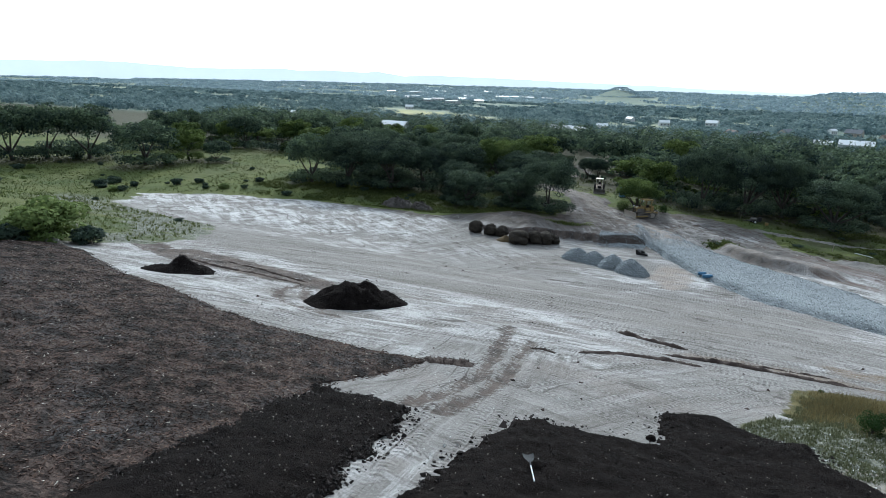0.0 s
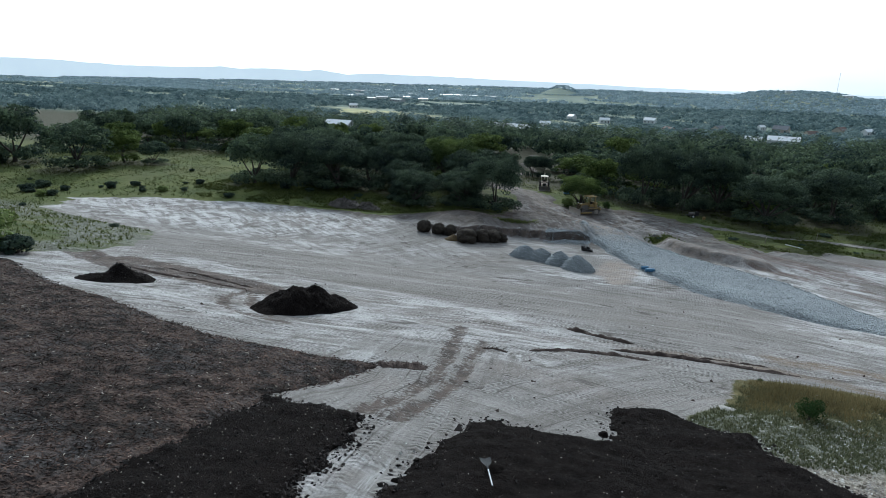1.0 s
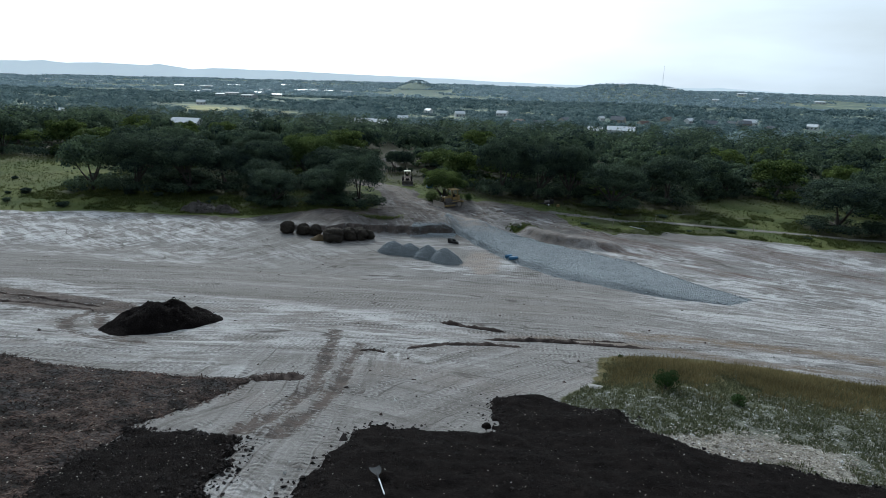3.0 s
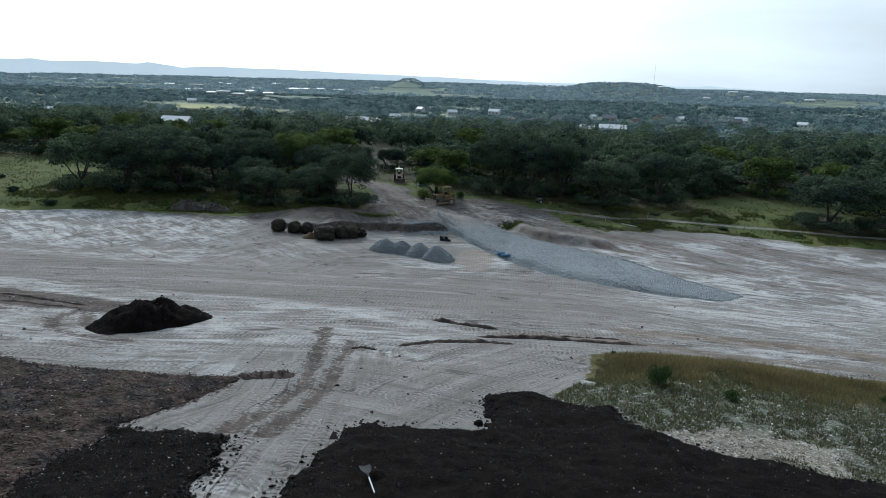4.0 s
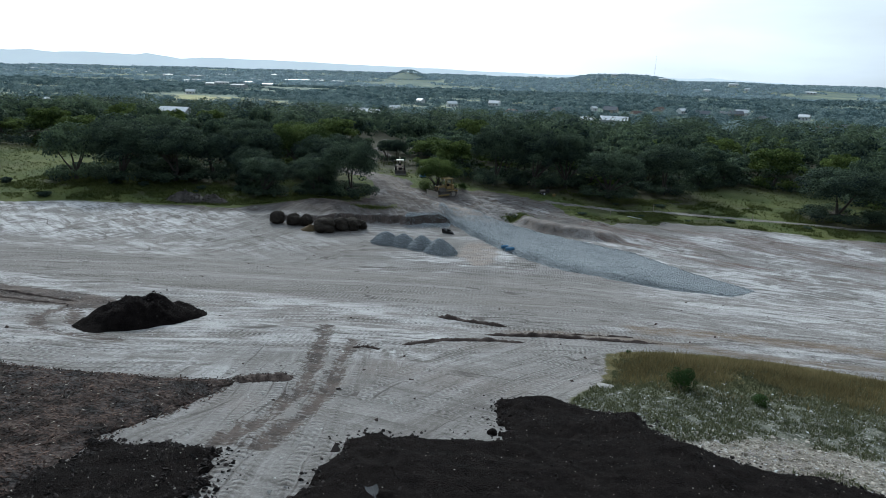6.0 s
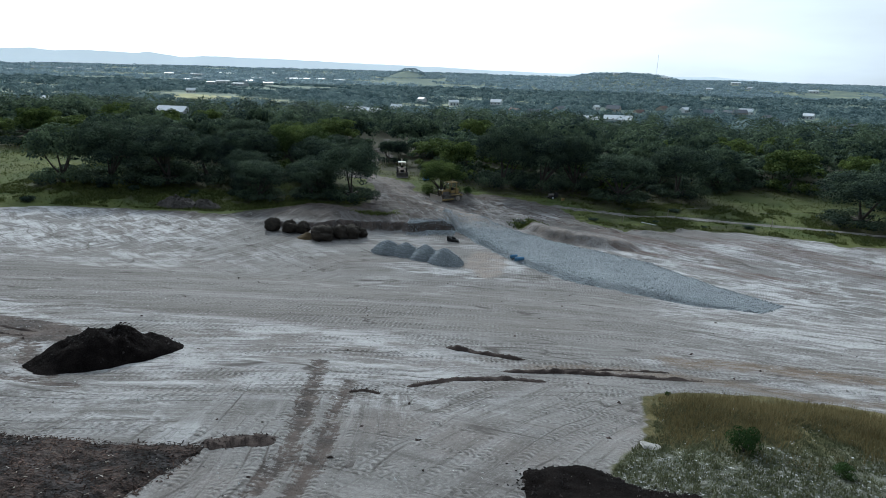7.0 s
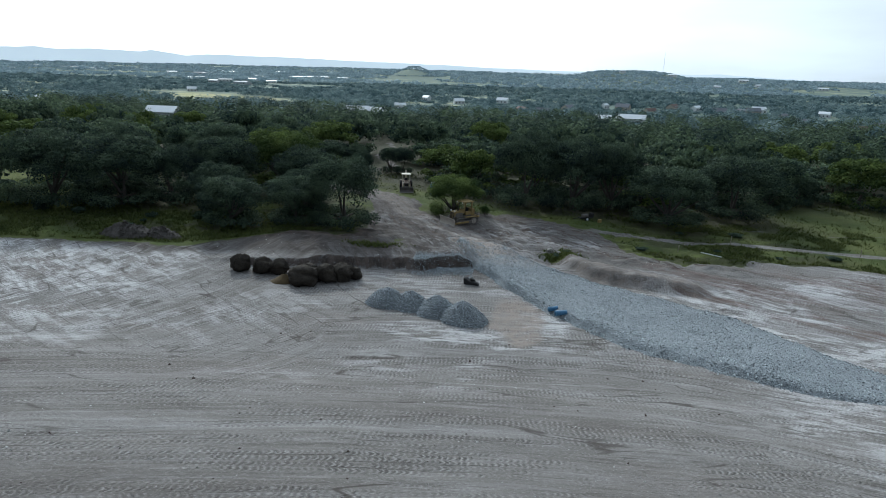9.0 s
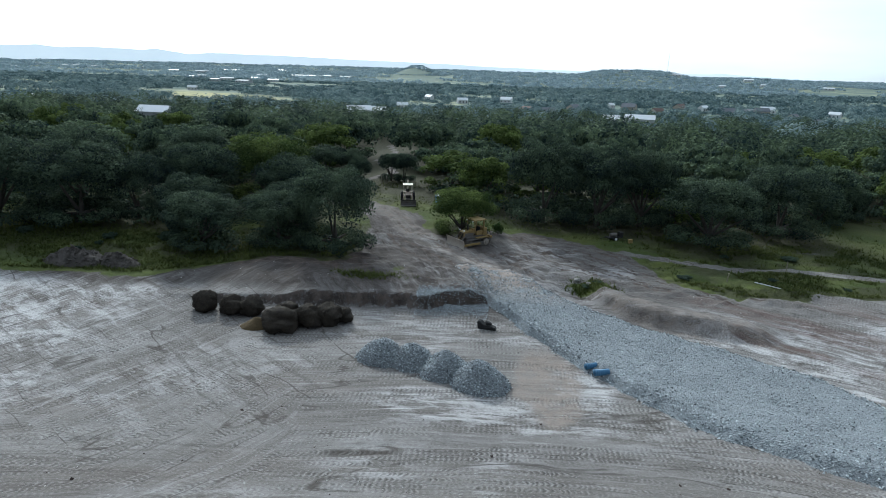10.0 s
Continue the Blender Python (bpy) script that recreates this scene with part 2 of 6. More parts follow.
    g1 = k.mix(k.span(k.noise(0.06, 5, None, 0.6), 0.50, 0.62, 0, 0.4), g1, (0.085, 0.085, 0.042))
    g1 = k.mix(k.span(k.noise(1.5, 6), 0.45, 0.6, 0, 0.5), g1, (0.075, 0.085, 0.035))
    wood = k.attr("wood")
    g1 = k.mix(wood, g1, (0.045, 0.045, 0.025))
    stony = k.mix(k.calc("MULTIPLY", k.attr("tan"), 1.6), k.mix(k.span(k.noise(2.2, 8, None, 0.8), 0.44, 0.56), (0.05, 0.056, 0.038), (0.17, 0.172, 0.14)), k.mix(k.span(k.noise(1.8, 7, None, 0.75), 0.42, 0.58), (0.13, 0.11, 0.086), (0.42, 0.385, 0.335)))
    g1 = k.mix(k.attr("stony"), g1, stony)
    g1 = k.mix(k.calc("MULTIPLY", k.attr("stony"), k.span(k.noise(5.0, 7, None, 0.8), 0.57, 0.62)), g1, (0.56, 0.55, 0.53))
    g1 = k.mix(k.calc("MULTIPLY", k.attr("dry"), k.calc("SUBTRACT", 0.9, k.attr("stony"))), g1, k.mix(k.span(k.noise(0.8, 6, None, 0.7), 0.4, 0.6), (0.075, 0.07, 0.03), (0.17, 0.135, 0.062)))
    # fields of the plain, their colours lightened and greyed to paint haze
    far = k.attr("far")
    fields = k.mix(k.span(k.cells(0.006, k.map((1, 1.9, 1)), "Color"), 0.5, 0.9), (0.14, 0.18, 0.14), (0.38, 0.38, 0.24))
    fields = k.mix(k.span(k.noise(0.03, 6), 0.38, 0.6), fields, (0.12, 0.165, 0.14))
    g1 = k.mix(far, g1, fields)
    g1 = k.mix(k.attr("field"), g1, k.mix(k.span(k.noise(0.05, 4), 0.35, 0.65), (0.28, 0.29, 0.14), (0.42, 0.39, 0.21)))
    edge = k.span(k.calc("ADD", grass, k.calc("MULTIPLY", k.calc("SUBTRACT", k.noise(1.1, 6), 0.5), 0.9)), 0.38, 0.62)
    k.color(k.mix(edge, dirt, g1))
    k.bump(k.noise(1.0, 7, k.map((0.3, 2.2, 1), sway1), 0.7, 0.5), 0.12)
    k.bump(relief_, 0.03)
    k.bump(crumb, 0.09)
    return k.m


M_GROUND = ground_material()
M_MULCH = Mat("shredded_mulch", 0.95, 0, 0.15)
_clump = M_MULCH.span(M_MULCH.noise(0.8, 7, None, 0.75), 0.44, 0.56)
_bits = M_MULCH.cells(9.0, M_MULCH.map((0.6, 1.4, 1.0)), "Color")
M_MULCH.color(M_MULCH.mix(M_MULCH.span(_bits, 0.2, 0.9), M_MULCH.mix(_clump, (0.004, 0.003, 0.0027), (0.03, 0.021, 0.018)), M_MULCH.mix(_clump, (0.016, 0.010, 0.008), (0.092, 0.066, 0.055))))
_grey = M_MULCH.calc("MULTIPLY", M_MULCH.span(M_MULCH.noise(0.28, 6, None, 0.7), 0.50, 0.62), M_MULCH.span(_bits, 0.3, 0.8, 0.1, 0.5))
M_MULCH.color(M_MULCH.mix(_grey, M_MULCH.b.inputs["Base Color"].links[0].from_socket, (0.078, 0.077, 0.08)))
M_MULCH.bump(M_MULCH.noise(6.0, 6), 0.2)
M_MULCH = M_MULCH.m
M_COMPOST = two_tone("black_compost", (0.003, 0.0026, 0.0025), (0.031, 0.0245, 0.0225), 2.2, 1.0, 0.3, spec=0.04)
M_GRAVEL = Mat("crushed_stone", 0.9, 0, 0.3)
_stone = M_GRAVEL.cells(11.0, None, "Color")
_broad = M_GRAVEL.span(M_GRAVEL.noise(0.35, 5), 0.35, 0.65, 0.75, 1.2)
_grey = M_GRAVEL.calc("MULTIPLY", M_GRAVEL.span(_stone, 0.1, 0.9, 0.55, 1.45), _broad)
_sep = M_GRAVEL.n.new("ShaderNodeSeparateXYZ")
M_GRAVEL.l.new(M_GRAVEL.pos, _sep.inputs["Vector"])
_dirty = M_GRAVEL.calc("MULTIPLY", M_GRAVEL.span(_sep.outputs["Y"], 92.5, 97.0), M_GRAVEL.span(M_GRAVEL.noise(0.6, 5), 0.35, 0.5))
M_GRAVEL.color(M_GRAVEL.mix(_dirty, M_GRAVEL.mix(_grey, (0.03, 0.036, 0.04), (0.25, 0.272, 0.285)), (0.32, 0.27, 0.235))).bump(M_GRAVEL.cells(11.0), 0.08)
M_GRAVEL = M_GRAVEL.m
M_BERM = two_tone("dark_subsoil", (0.028, 0.02, 0.017), (0.09, 0.065, 0.055), 2.0, 0.95, 0.05)
M_BARK = two_tone("oak_bark", (0.035, 0.03, 0.026), (0.10, 0.09, 0.08), 3.0, 0.95, 0.03, local=True)
# oak leaves, dark for near trees, with a copy lightened to paint haze
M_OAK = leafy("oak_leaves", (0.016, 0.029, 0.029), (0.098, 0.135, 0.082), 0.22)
M_OAK_HAZED = leafy("cedar_elm_leaves", (0.022, 0.04, 0.038), (0.13, 0.176, 0.10), 0.24)
M_OAK_LIGHT = leafy("pale_oak_leaves", (0.028, 0.05, 0.016), (0.145, 0.19, 0.055), 0.3)
M_SHRUB = leafy("sage_shrub_leaves", (0.09, 0.13, 0.04), (0.27, 0.33, 0.12))
# far leaves: haze painted into the colour, paler and bluer with distance
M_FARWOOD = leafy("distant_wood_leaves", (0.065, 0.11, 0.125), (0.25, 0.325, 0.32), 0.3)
M_HAZEWOOD = leafy("distant_blue_green_woods", (0.21, 0.29, 0.33), (0.38, 0.465, 0.50), 0.3)
M_GRASS = leafy("dry_grass", (0.07, 0.062, 0.024), (0.27, 0.22, 0.11), 0.3)
M_HAY = two_tone("weathered_hay", (0.019, 0.017, 0.015), (0.086, 0.07, 0.053), 1.5, 0.97, 0.16, local=True)

# ---- building helpers ----
RNG = np.random.default_rng(7)


def np_mesh(name, verts, faces, material, smooth=False):
    """A mesh from arrays of corners and of faces that all have the same number of corners."""
    verts, faces = np.asarray(verts, np.float32), np.asarray(faces, np.int32)
    me = bpy.data.meshes.new(name)
    k = faces.shape[1]
    me.vertices.add(len(verts))
    me.vertices.foreach_set("co", verts.ravel())
    me.loops.add(faces.size)
    me.loops.foreach_set("vertex_index", faces.ravel())
    me.polygons.add(len(faces))
    me.polygons.foreach_set("loop_start", np.arange(0, faces.size, k, dtype=np.int32))
    me.polygons.foreach_set("use_smooth", np.full(len(faces), smooth))
    me.update(calc_edges=True)
    me.materials.append(material)
    return me


def part(name, bm, material, parent=None, label="", smooth=False):
    """Links a bmesh, or a mesh that stands already, as one mesh object under a thing or a part."""
    if isinstance(bm, bpy.types.Mesh):
        me = bm
    else:
        me = bpy.data.meshes.new(name)
        bm.to_mesh(me)
        bm.free()
        me.materials.append(material)
        for p in me.polygons:
            p.use_smooth = smooth
    ob = new(name, me)
    ob.parent = parent
    return tagged(ob, label)


def empty(name, m, label, category, group="", kind=""):
    ob = new(name)
    ob.matrix_world = m
    return tagged(ob, label, category, group, kind)


def join(blocks):
    """Joins (verts, faces) blocks."""
    vs, fs, at = [], [], 0
    for v, f in blocks:
        vs.append(v)
        fs.append(np.asarray(f) + at)
        at += len(v)
    return np.concatenate(vs), np.concatenate(fs)


# ---- lay of the land ----
def lattice(ix, iy, seed):
    h = (ix.astype(np.int64) * 374761393 + iy.astype(np.int64) * 668265263 + seed * 974711) & 0x7FFFFFFF
    h = ((h ^ (h >> 13)) * 1274126177) & 0x7FFFFFFF
    return ((h ^ (h >> 16)) & 0xFFFF) / 65535.0


def value_noise(x, y, seed=0):
    x, y = np.asarray(x, float), np.asarray(y, float)
    ix, iy = np.floor(x), np.floor(y)
    fx, fy = x - ix, y - iy
    fx, fy = fx * fx * (3 - 2 * fx), fy * fy * (3 - 2 * fy)
    a, b = lattice(ix, iy, seed), lattice(ix + 1, iy, seed)
    c, d = lattice(ix, iy + 1, seed), lattice(ix + 1, iy + 1, seed)
    return (a + (b - a) * fx) * (1 - fy) + (c + (d - c) * fx) * fy


def fbm(x, y, seed=0, octaves=4):
    x, y = np.asarray(x, float), np.asarray(y, float)
    total, amp, norm = 0.0, 1.0, 0.0
    for o in range(octaves):
        total, norm = total + amp * value_noise(x * 2**o, y * 2**o, seed + 17 * o), norm + amp
        amp *= 0.5
    return total / norm - 0.5


def step(v, a, b):
    t = np.clip((np.asarray(v, float) - a) / (b - a), 0, 1)
    return t * t * (3 - 2 * t)


def to_line(x, y, line):
    """Distance from points to a line of corners, and how far along it they lie (0 to 1)."""
    x, y = np.asarray(x, float), np.asarray(y, float)
    best, along = np.full(np.broadcast(x, y).shape, 1e9), np.zeros(np.broadcast(x, y).shape)
    n = len(line) - 1
    for i, ((ax, ay), (bx, by)) in enumerate(zip(line, line[1:])):
        t = np.clip(((x - ax) * (bx - ax) + (y - ay) * (by - ay)) / ((bx - ax) ** 2 + (by - ay) ** 2), 0, 1)
        d = np.hypot(x - ax - t * (bx - ax), y - ay - t * (by - ay))
        along = np.where(d < best, (i + t) / n, along)
        best = np.minimum(best, d)
    return best, along


def inside(x, y, poly):
    """Signed distance to the edge of a polygon, positive inside."""
    x, y = np.asarray(x, float), np.asarray(y, float)
    d, _ = to_line(x, y, [*poly, poly[0]])
    odd = np.zeros(d.shape, bool)
    for (ax, ay), (bx, by) in zip(poly, [*poly[1:], poly[0]]):
        if ay != by:
            odd ^= ((ay > y) != (by > y)) & (x < (bx - ax) * (y - ay) / (by - ay) + ax)
    return np.where(odd, d, -d)


SLOPE_Y = [-60, 0, 10, 18.5, 25, 30, 36, 41, 46, 53, 58, 63, 67, 73, 80, 88, 96, 110, 130, 180, 260, 300, 400, 500, 700, 1200, 2000, 3000, 3800, 4600, 5000]
SLOPE_Z = [19, 12.4, 10.9, 9.2, 7.6, 6.7, 5.5, 5.0, 4.25, 2.7, 1.8, 0.35, -0.5, -1.0, -1.4, -1.4, -0.9, -0.6, -0.2, -1.5, -5, -6.5, -12, -16, -23, -30, -34, -22, -10, -1.5, 0]
RIDGE_AZ = [-90, -60, -56, -53, -51, -48.8, -44.3, -40, -36.7, -35.1, -33.2, -29.7, -28.8, -27.3, -26.4, -24.7, -23, -18.4, -13.7, -9.8, -4.7, -1.4, 1, 4.9, 15, 17.7, 20, 23.5, 30, 40, 90]
RIDGE_Z = [60, 70, 76, 81, 90, 87, 66, 69, 81, 69, 82, 72, 82, 65, 53, 68, 66, 62, 52, 47, 38, 30, 28, 21, 19, 26, 17, 5, -4, -10, -10]
BANK = [(-36, 89.5), (-30, 88.6), (-19, 89.6), (-10.7, 91.2), (-4.5, 93.5)]
BERM_FOOT = [(5.0, 97.6), (6.2, 95.4), (7.4, 93.6), (9.5, 91.7), (12.9, 90.4), (17.3, 89.7), (22, 89.2)]


def land(x, y):
    """Height of the bare ground."""
    x, y = np.asarray(x, float), np.asarray(y, float)
    z = sum(np.interp(y + d, SLOPE_Y, SLOPE_Z) for d in (-3, -1.5, 0, 1.5, 3)) / 5
    z = z - 0.03 * np.clip(x, -80, 60) * np.clip(1 - (y - 110) / 200, 0, 1)
    # cut bank behind the bales
    yb = np.interp(x, [p[0] for p in BANK], [p[1] for p in BANK]) + 1.6 * fbm(x * 0.5, y * 0, 3) + 0.7 * fbm(x * 1.9, y * 0.4, 4)
    z = z + (np.interp(x, [-34, -20, -12], [0.7, 0.9, 1.15]) + 0.8 * fbm(x * 0.3, y * 0.2, 6)) * step(y, yb, yb + 0.45) * step(y, 108, 94) * step(x, -34, -27) * step(x, -3.5, -6.5)
    # spoil ridge beside the gravel road, and a hollow at its foot
    s = y - np.interp(x, [p[0] for p in BERM_FOOT], [p[1] for p in BERM_FOOT]) + 1.2 * fbm(x * 0.7, y * 0.3, 5) + 0.5 * fbm(x * 2.2, y * 1.5, 8)
    z = z + (1.0 + 0.6 * fbm(x * 0.5, y * 0.5, 5)) * step(s, 0, 1.6) * step(s, 7.5, 2.2) * step(x, 4.6, 7.0) * step(x, 21.5, 17.5)
    z = z - 0.8 * np.exp(-(((x - 4.2) / 1.8) ** 2) - ((y - 98.5) / 2.0) ** 2)
    # pit behind the spoil
    z = z - 0.9 * np.exp(-(((x + 42.5) / 2.6) ** 4) - ((y - 97.2) / 1.1) ** 2)
    # knoll of old turf
    z = z + 0.55 * step(inside(x, y, KNOLL), -0.5, 4.0) * step(y, 8, 24)
    # far hills
    r, az = np.hypot(x, y), np.degrees(np.arctan2(x, y))
    z = z + 46 * np.exp(-(((az - 10.3) / 4.6) ** 4) - ((r - 2750) / 480) ** 2) * (1 + 0.35 * fbm(x * 0.004, y * 0.004, 12))
    z = z + 27 * np.exp(-(((az - 19.5) / 5.5) ** 2) - ((r - 3000) / 500) ** 2) + 8 * np.exp(-(((az - 29) / 7) ** 2) - ((r - 3000) / 600) ** 2)
    mesa = np.hypot(x + 400, (y - 3000) * 0.7)
    z = z + (28 + 8 * fbm(x * 0.02, y * 0.02, 4)) * np.clip((92 - mesa) / 66, 0, 1) + 14 * np.clip((210 - mesa) / 150, 0, 1)
    return z


KNOLL = [(4.7, 28.4), (6.0, 30.7), (7.3, 32.5), (8.2, 36.8), (10, 38), (13.4, 38.4), (16.8, 38.4), (19.6, 37.4), (24, 36), (40, 33), (75, 28), (75, -30), (0, -30), (3, 18)]
CLEARING = [
    (-80, 68), (-86, 78.5), (-75.5, 86), (-57, 91), (-38, 93), (-27, 99), (-19.5, 101), (-19.5, 113), (-23, 123.5), (-29, 126.5), (-36, 129.5),
    (-36, 132), (-29, 132.5), (-23, 130.5), (-17.5, 126), (-13.4, 123), (-13.6, 118), (-10.8, 114), (-3.5, 118.5), (4, 116.5), (11, 113), (13, 108), (14.5, 103.5), (20, 100.5),
    (26, 101.5), (36, 103.5), (50, 101), (70, 98), (130, 90), (130, 40), (75, 28), (40, 33), (24, 36), (16.8, 38.4), (10, 38), (8.2, 36.8), (7.3, 32.5), (4.7, 28.4),
    (3, 18), (0, -30), (-30, -30), (-46, 28), (-46.7, 35.7), (-42, 41), (-43, 46), (-51.5, 59.3), (-75.6, 66.6),
]
PATH_RIGHT = [(11, 112.5), (20, 109.5), (29.5, 111), (40, 110), (55, 109), (80, 106)]
PATH_BACK = [(33, 119), (46, 119), (60, 122.7)]
TRAIL_LANE = [(-2, 99), (-9.2, 109), (-14, 114), (-19.6, 125), (-25, 129.5), (-36, 131)]
TRAIL_FAR = [(-36, 142.5), (-33, 143.5), (-28.3, 146.3), (-27.2, 152), (-24.5, 161), (-27, 169), (-31.5, 178), (-30.6, 189), (-31, 201), (-36, 222)]
TRAIL = [(-10, 112), (-16, 118), (-20, 130), (-25, 148), (-30, 170), (-34, 190), (-30, 215)]
RUT_A = [(-8.3, 38), (-7.1, 31.5), (-6.5, 27.5), (-6.6, 23.6), (-7.2, 20.6)]
RUT_B = [(-6.1, 35.5), (-5.9, 31.4), (-5.4, 27.9), (-5.4, 24.4), (-5.8, 20.7)]
HAUL = [(-43, 40.5), (-35.5, 38), (-31, 38.3), (-26, 38.4), (-22.5, 38.2)]
HAUL_B = [(-38, 40.8), (-31.6, 40.2), (-26, 39.6), (-23, 39)]
TURN_A = [(-24, 36.5), (-24, 34.6), (-22.6, 32.8), (-20.5, 31.8), (-17.5, 31.8)]
TURN_B = [(-23.2, 36.8), (-21.8, 34.6), (-20.6, 33.4), (-19, 32.6)]
FIELD = [(-540, 960), (-479, 840), (-300, 700), (-171, 590), (-130, 590), (-160, 680), (-330, 900), (-460, 1000)]


# x, y, width, height, paler leaves
EDGE_OAKS = [
    (-106.4, 111, 8.4, 7.3, 1), (-99.5, 112.3, 6.6, 4.8, 0), (-108.8, 101, 14, 9.5, 0), (-127, 102, 14, 12, 0), (-134, 97, 13, 12, 0), (-139, 92.5, 13, 12, 0),
    (-68, 103, 10, 9.3, 0), (-61, 105, 12, 10, 0), (-53, 107, 12, 9.4, 0), (-48, 111, 9, 8, 0), (-36.5, 124, 13, 9.6, 1), (-35.6, 102.3, 9, 6, 0), (-28.3, 104.8, 8.5, 6, 0),
    (-21.8, 104.5, 10, 9.2, 0), (-8.5, 115.4, 8.6, 6.0, 1), (22.4, 119, 12.5, 8.4, 0), (34.5, 127, 12.5, 9.5, 0), (2, 124, 11, 11.5, 0), (9.4, 125, 11.5, 11, 0), (15.3, 126, 10, 10.5, 0),
    (60.5, 113.5, 15, 9, 0), (69, 110.5, 13, 10, 0), (-27.2, 141.5, 4.0, 5.0, 0), (-23.4, 150, 5.0, 5.0, 0), (-20.8, 149, 4.5, 5.2, 0), (-35.5, 150, 8, 5.5, 0), (-31, 152, 5, 5.0, 0), (51.3, 143, 6.5, 5, 0), (-42, 116, 10, 9, 0), (-30.5, 117, 9.5, 8.2, 0), (-38.5, 134.5, 9.5, 7.5, 0), (-47, 125, 11, 9.5, 0), (-28.5, 110.5, 7, 6.2, 0), (-40, 108.5, 8, 6.5, 0), (-57, 114, 11, 10, 0),
]


def lane_zone(x, y, second=False):
    """Which set of passes covers a place."""
    px = x + 16 * fbm(x * 0.06, y * 0.06, 72 + second) + 4 * fbm(x * 0.5, y * 0.25, 76 + second, 5)
    py = y + 16 * fbm(x * 0.06, y * 0.06, 74 + second) + 4 * fbm(x * 0.25, y * 0.5, 78 + second, 5)
    zone = np.zeros(np.shape(x), int)
    zone = np.where((px < -18) & (py > 64), 1, zone)
    zone = np.where((py < 37) & (px > -4), 2, zone)
    zone = np.where((py < 33) & (px <= -4) & (px > -14), 3, zone)
    zone = np.where((px > 13) & (py > 47), 4, zone)
    zone = np.where((px > -21) & (px < 3) & (py > 95.5), 5, zone)
    return zone


def lanes(x, y, zone, second=False):
    """Along and across the way the machines last went, in metres; with second, the way they went before."""
    if second:
        ways = [(x, y - 0.16 * x), (0.8 * x - 0.6 * y, 0.6 * x + 0.8 * y), (x, y + 0.3 * x), (0.2 * x + y, x - 0.2 * y), (0.97 * x - 0.2 * y, 0.2 * x + 0.97 * y), (0.9 * x - 0.42 * y, 0.42 * x + 0.9 * y)]
    else:
        ways = [(x, y + 0.0065 * (x - 6) ** 2), (0.35 * x + 0.94 * y, 0.94 * x - 0.35 * y), (50 * np.arctan2(y - 2, 45 - x), np.hypot(x - 45, y - 2)), (y - 0.1 * x, x + 0.1 * y), (0.88 * x - 0.47 * y, 0.47 * x + 0.88 * y), (0.87 * y - 0.5 * x, 0.87 * x + 0.5 * y)]
    return np.choose(zone, [w[0] for w in ways]), np.choose(zone, [w[1] for w in ways])


def relief(x, y):
    """The ground with its ruts and lumps."""
    near = step(np.abs(y - 60), 130, 70) * step(np.abs(x + 10), 140, 80)
    z = land(x, y) + near * (0.25 * fbm(x * 0.12, y * 0.12, 21) + 0.12 * fbm(x * 0.2, (y + 0.0065 * (x - 6) ** 2) * 1.5, 23) + 0.05 * fbm(x * 1.7, y * 1.7, 25, 3))
    for line, wide in ((RUT_A, 0.34), (RUT_B, 0.34), (TURN_A, 0.4), (TURN_B, 0.4), (HAUL, 0.8)):
        d, _ = to_line(x, y, line)
        z = z - 0.06 * step(d, wide + 0.15, wide - 0.25) + 0.03 * step(np.abs(d - wide - 0.3), 0.35, 0.0)
    rough = step(y, 92, 100) * step(y, 135, 120) * step(np.abs(x), 34, 26)
    return z + rough * (0.7 * fbm(x * 0.35, y * 0.6, 27) + 0.35 * fbm((x + y) * 0.5, (y - x) * 1.6, 29))


def spread(lo, hi, fine, first, last, grow=1.09):
    """Stations: even between lo and hi, ever wider outside."""
    core = list(np.arange(lo, hi + 1e-6, fine))
    up, d = [core[-1]], fine
    while up[-1] < last:
        d *= grow
        up.append(min(up[-1] + d, last))
    dn, d = [core[0]], fine
    while dn[-1] > first:
        d *= grow
        dn.append(max(dn[-1] - d, first))
    return np.array(dn[:0:-1] + core + up[1:])


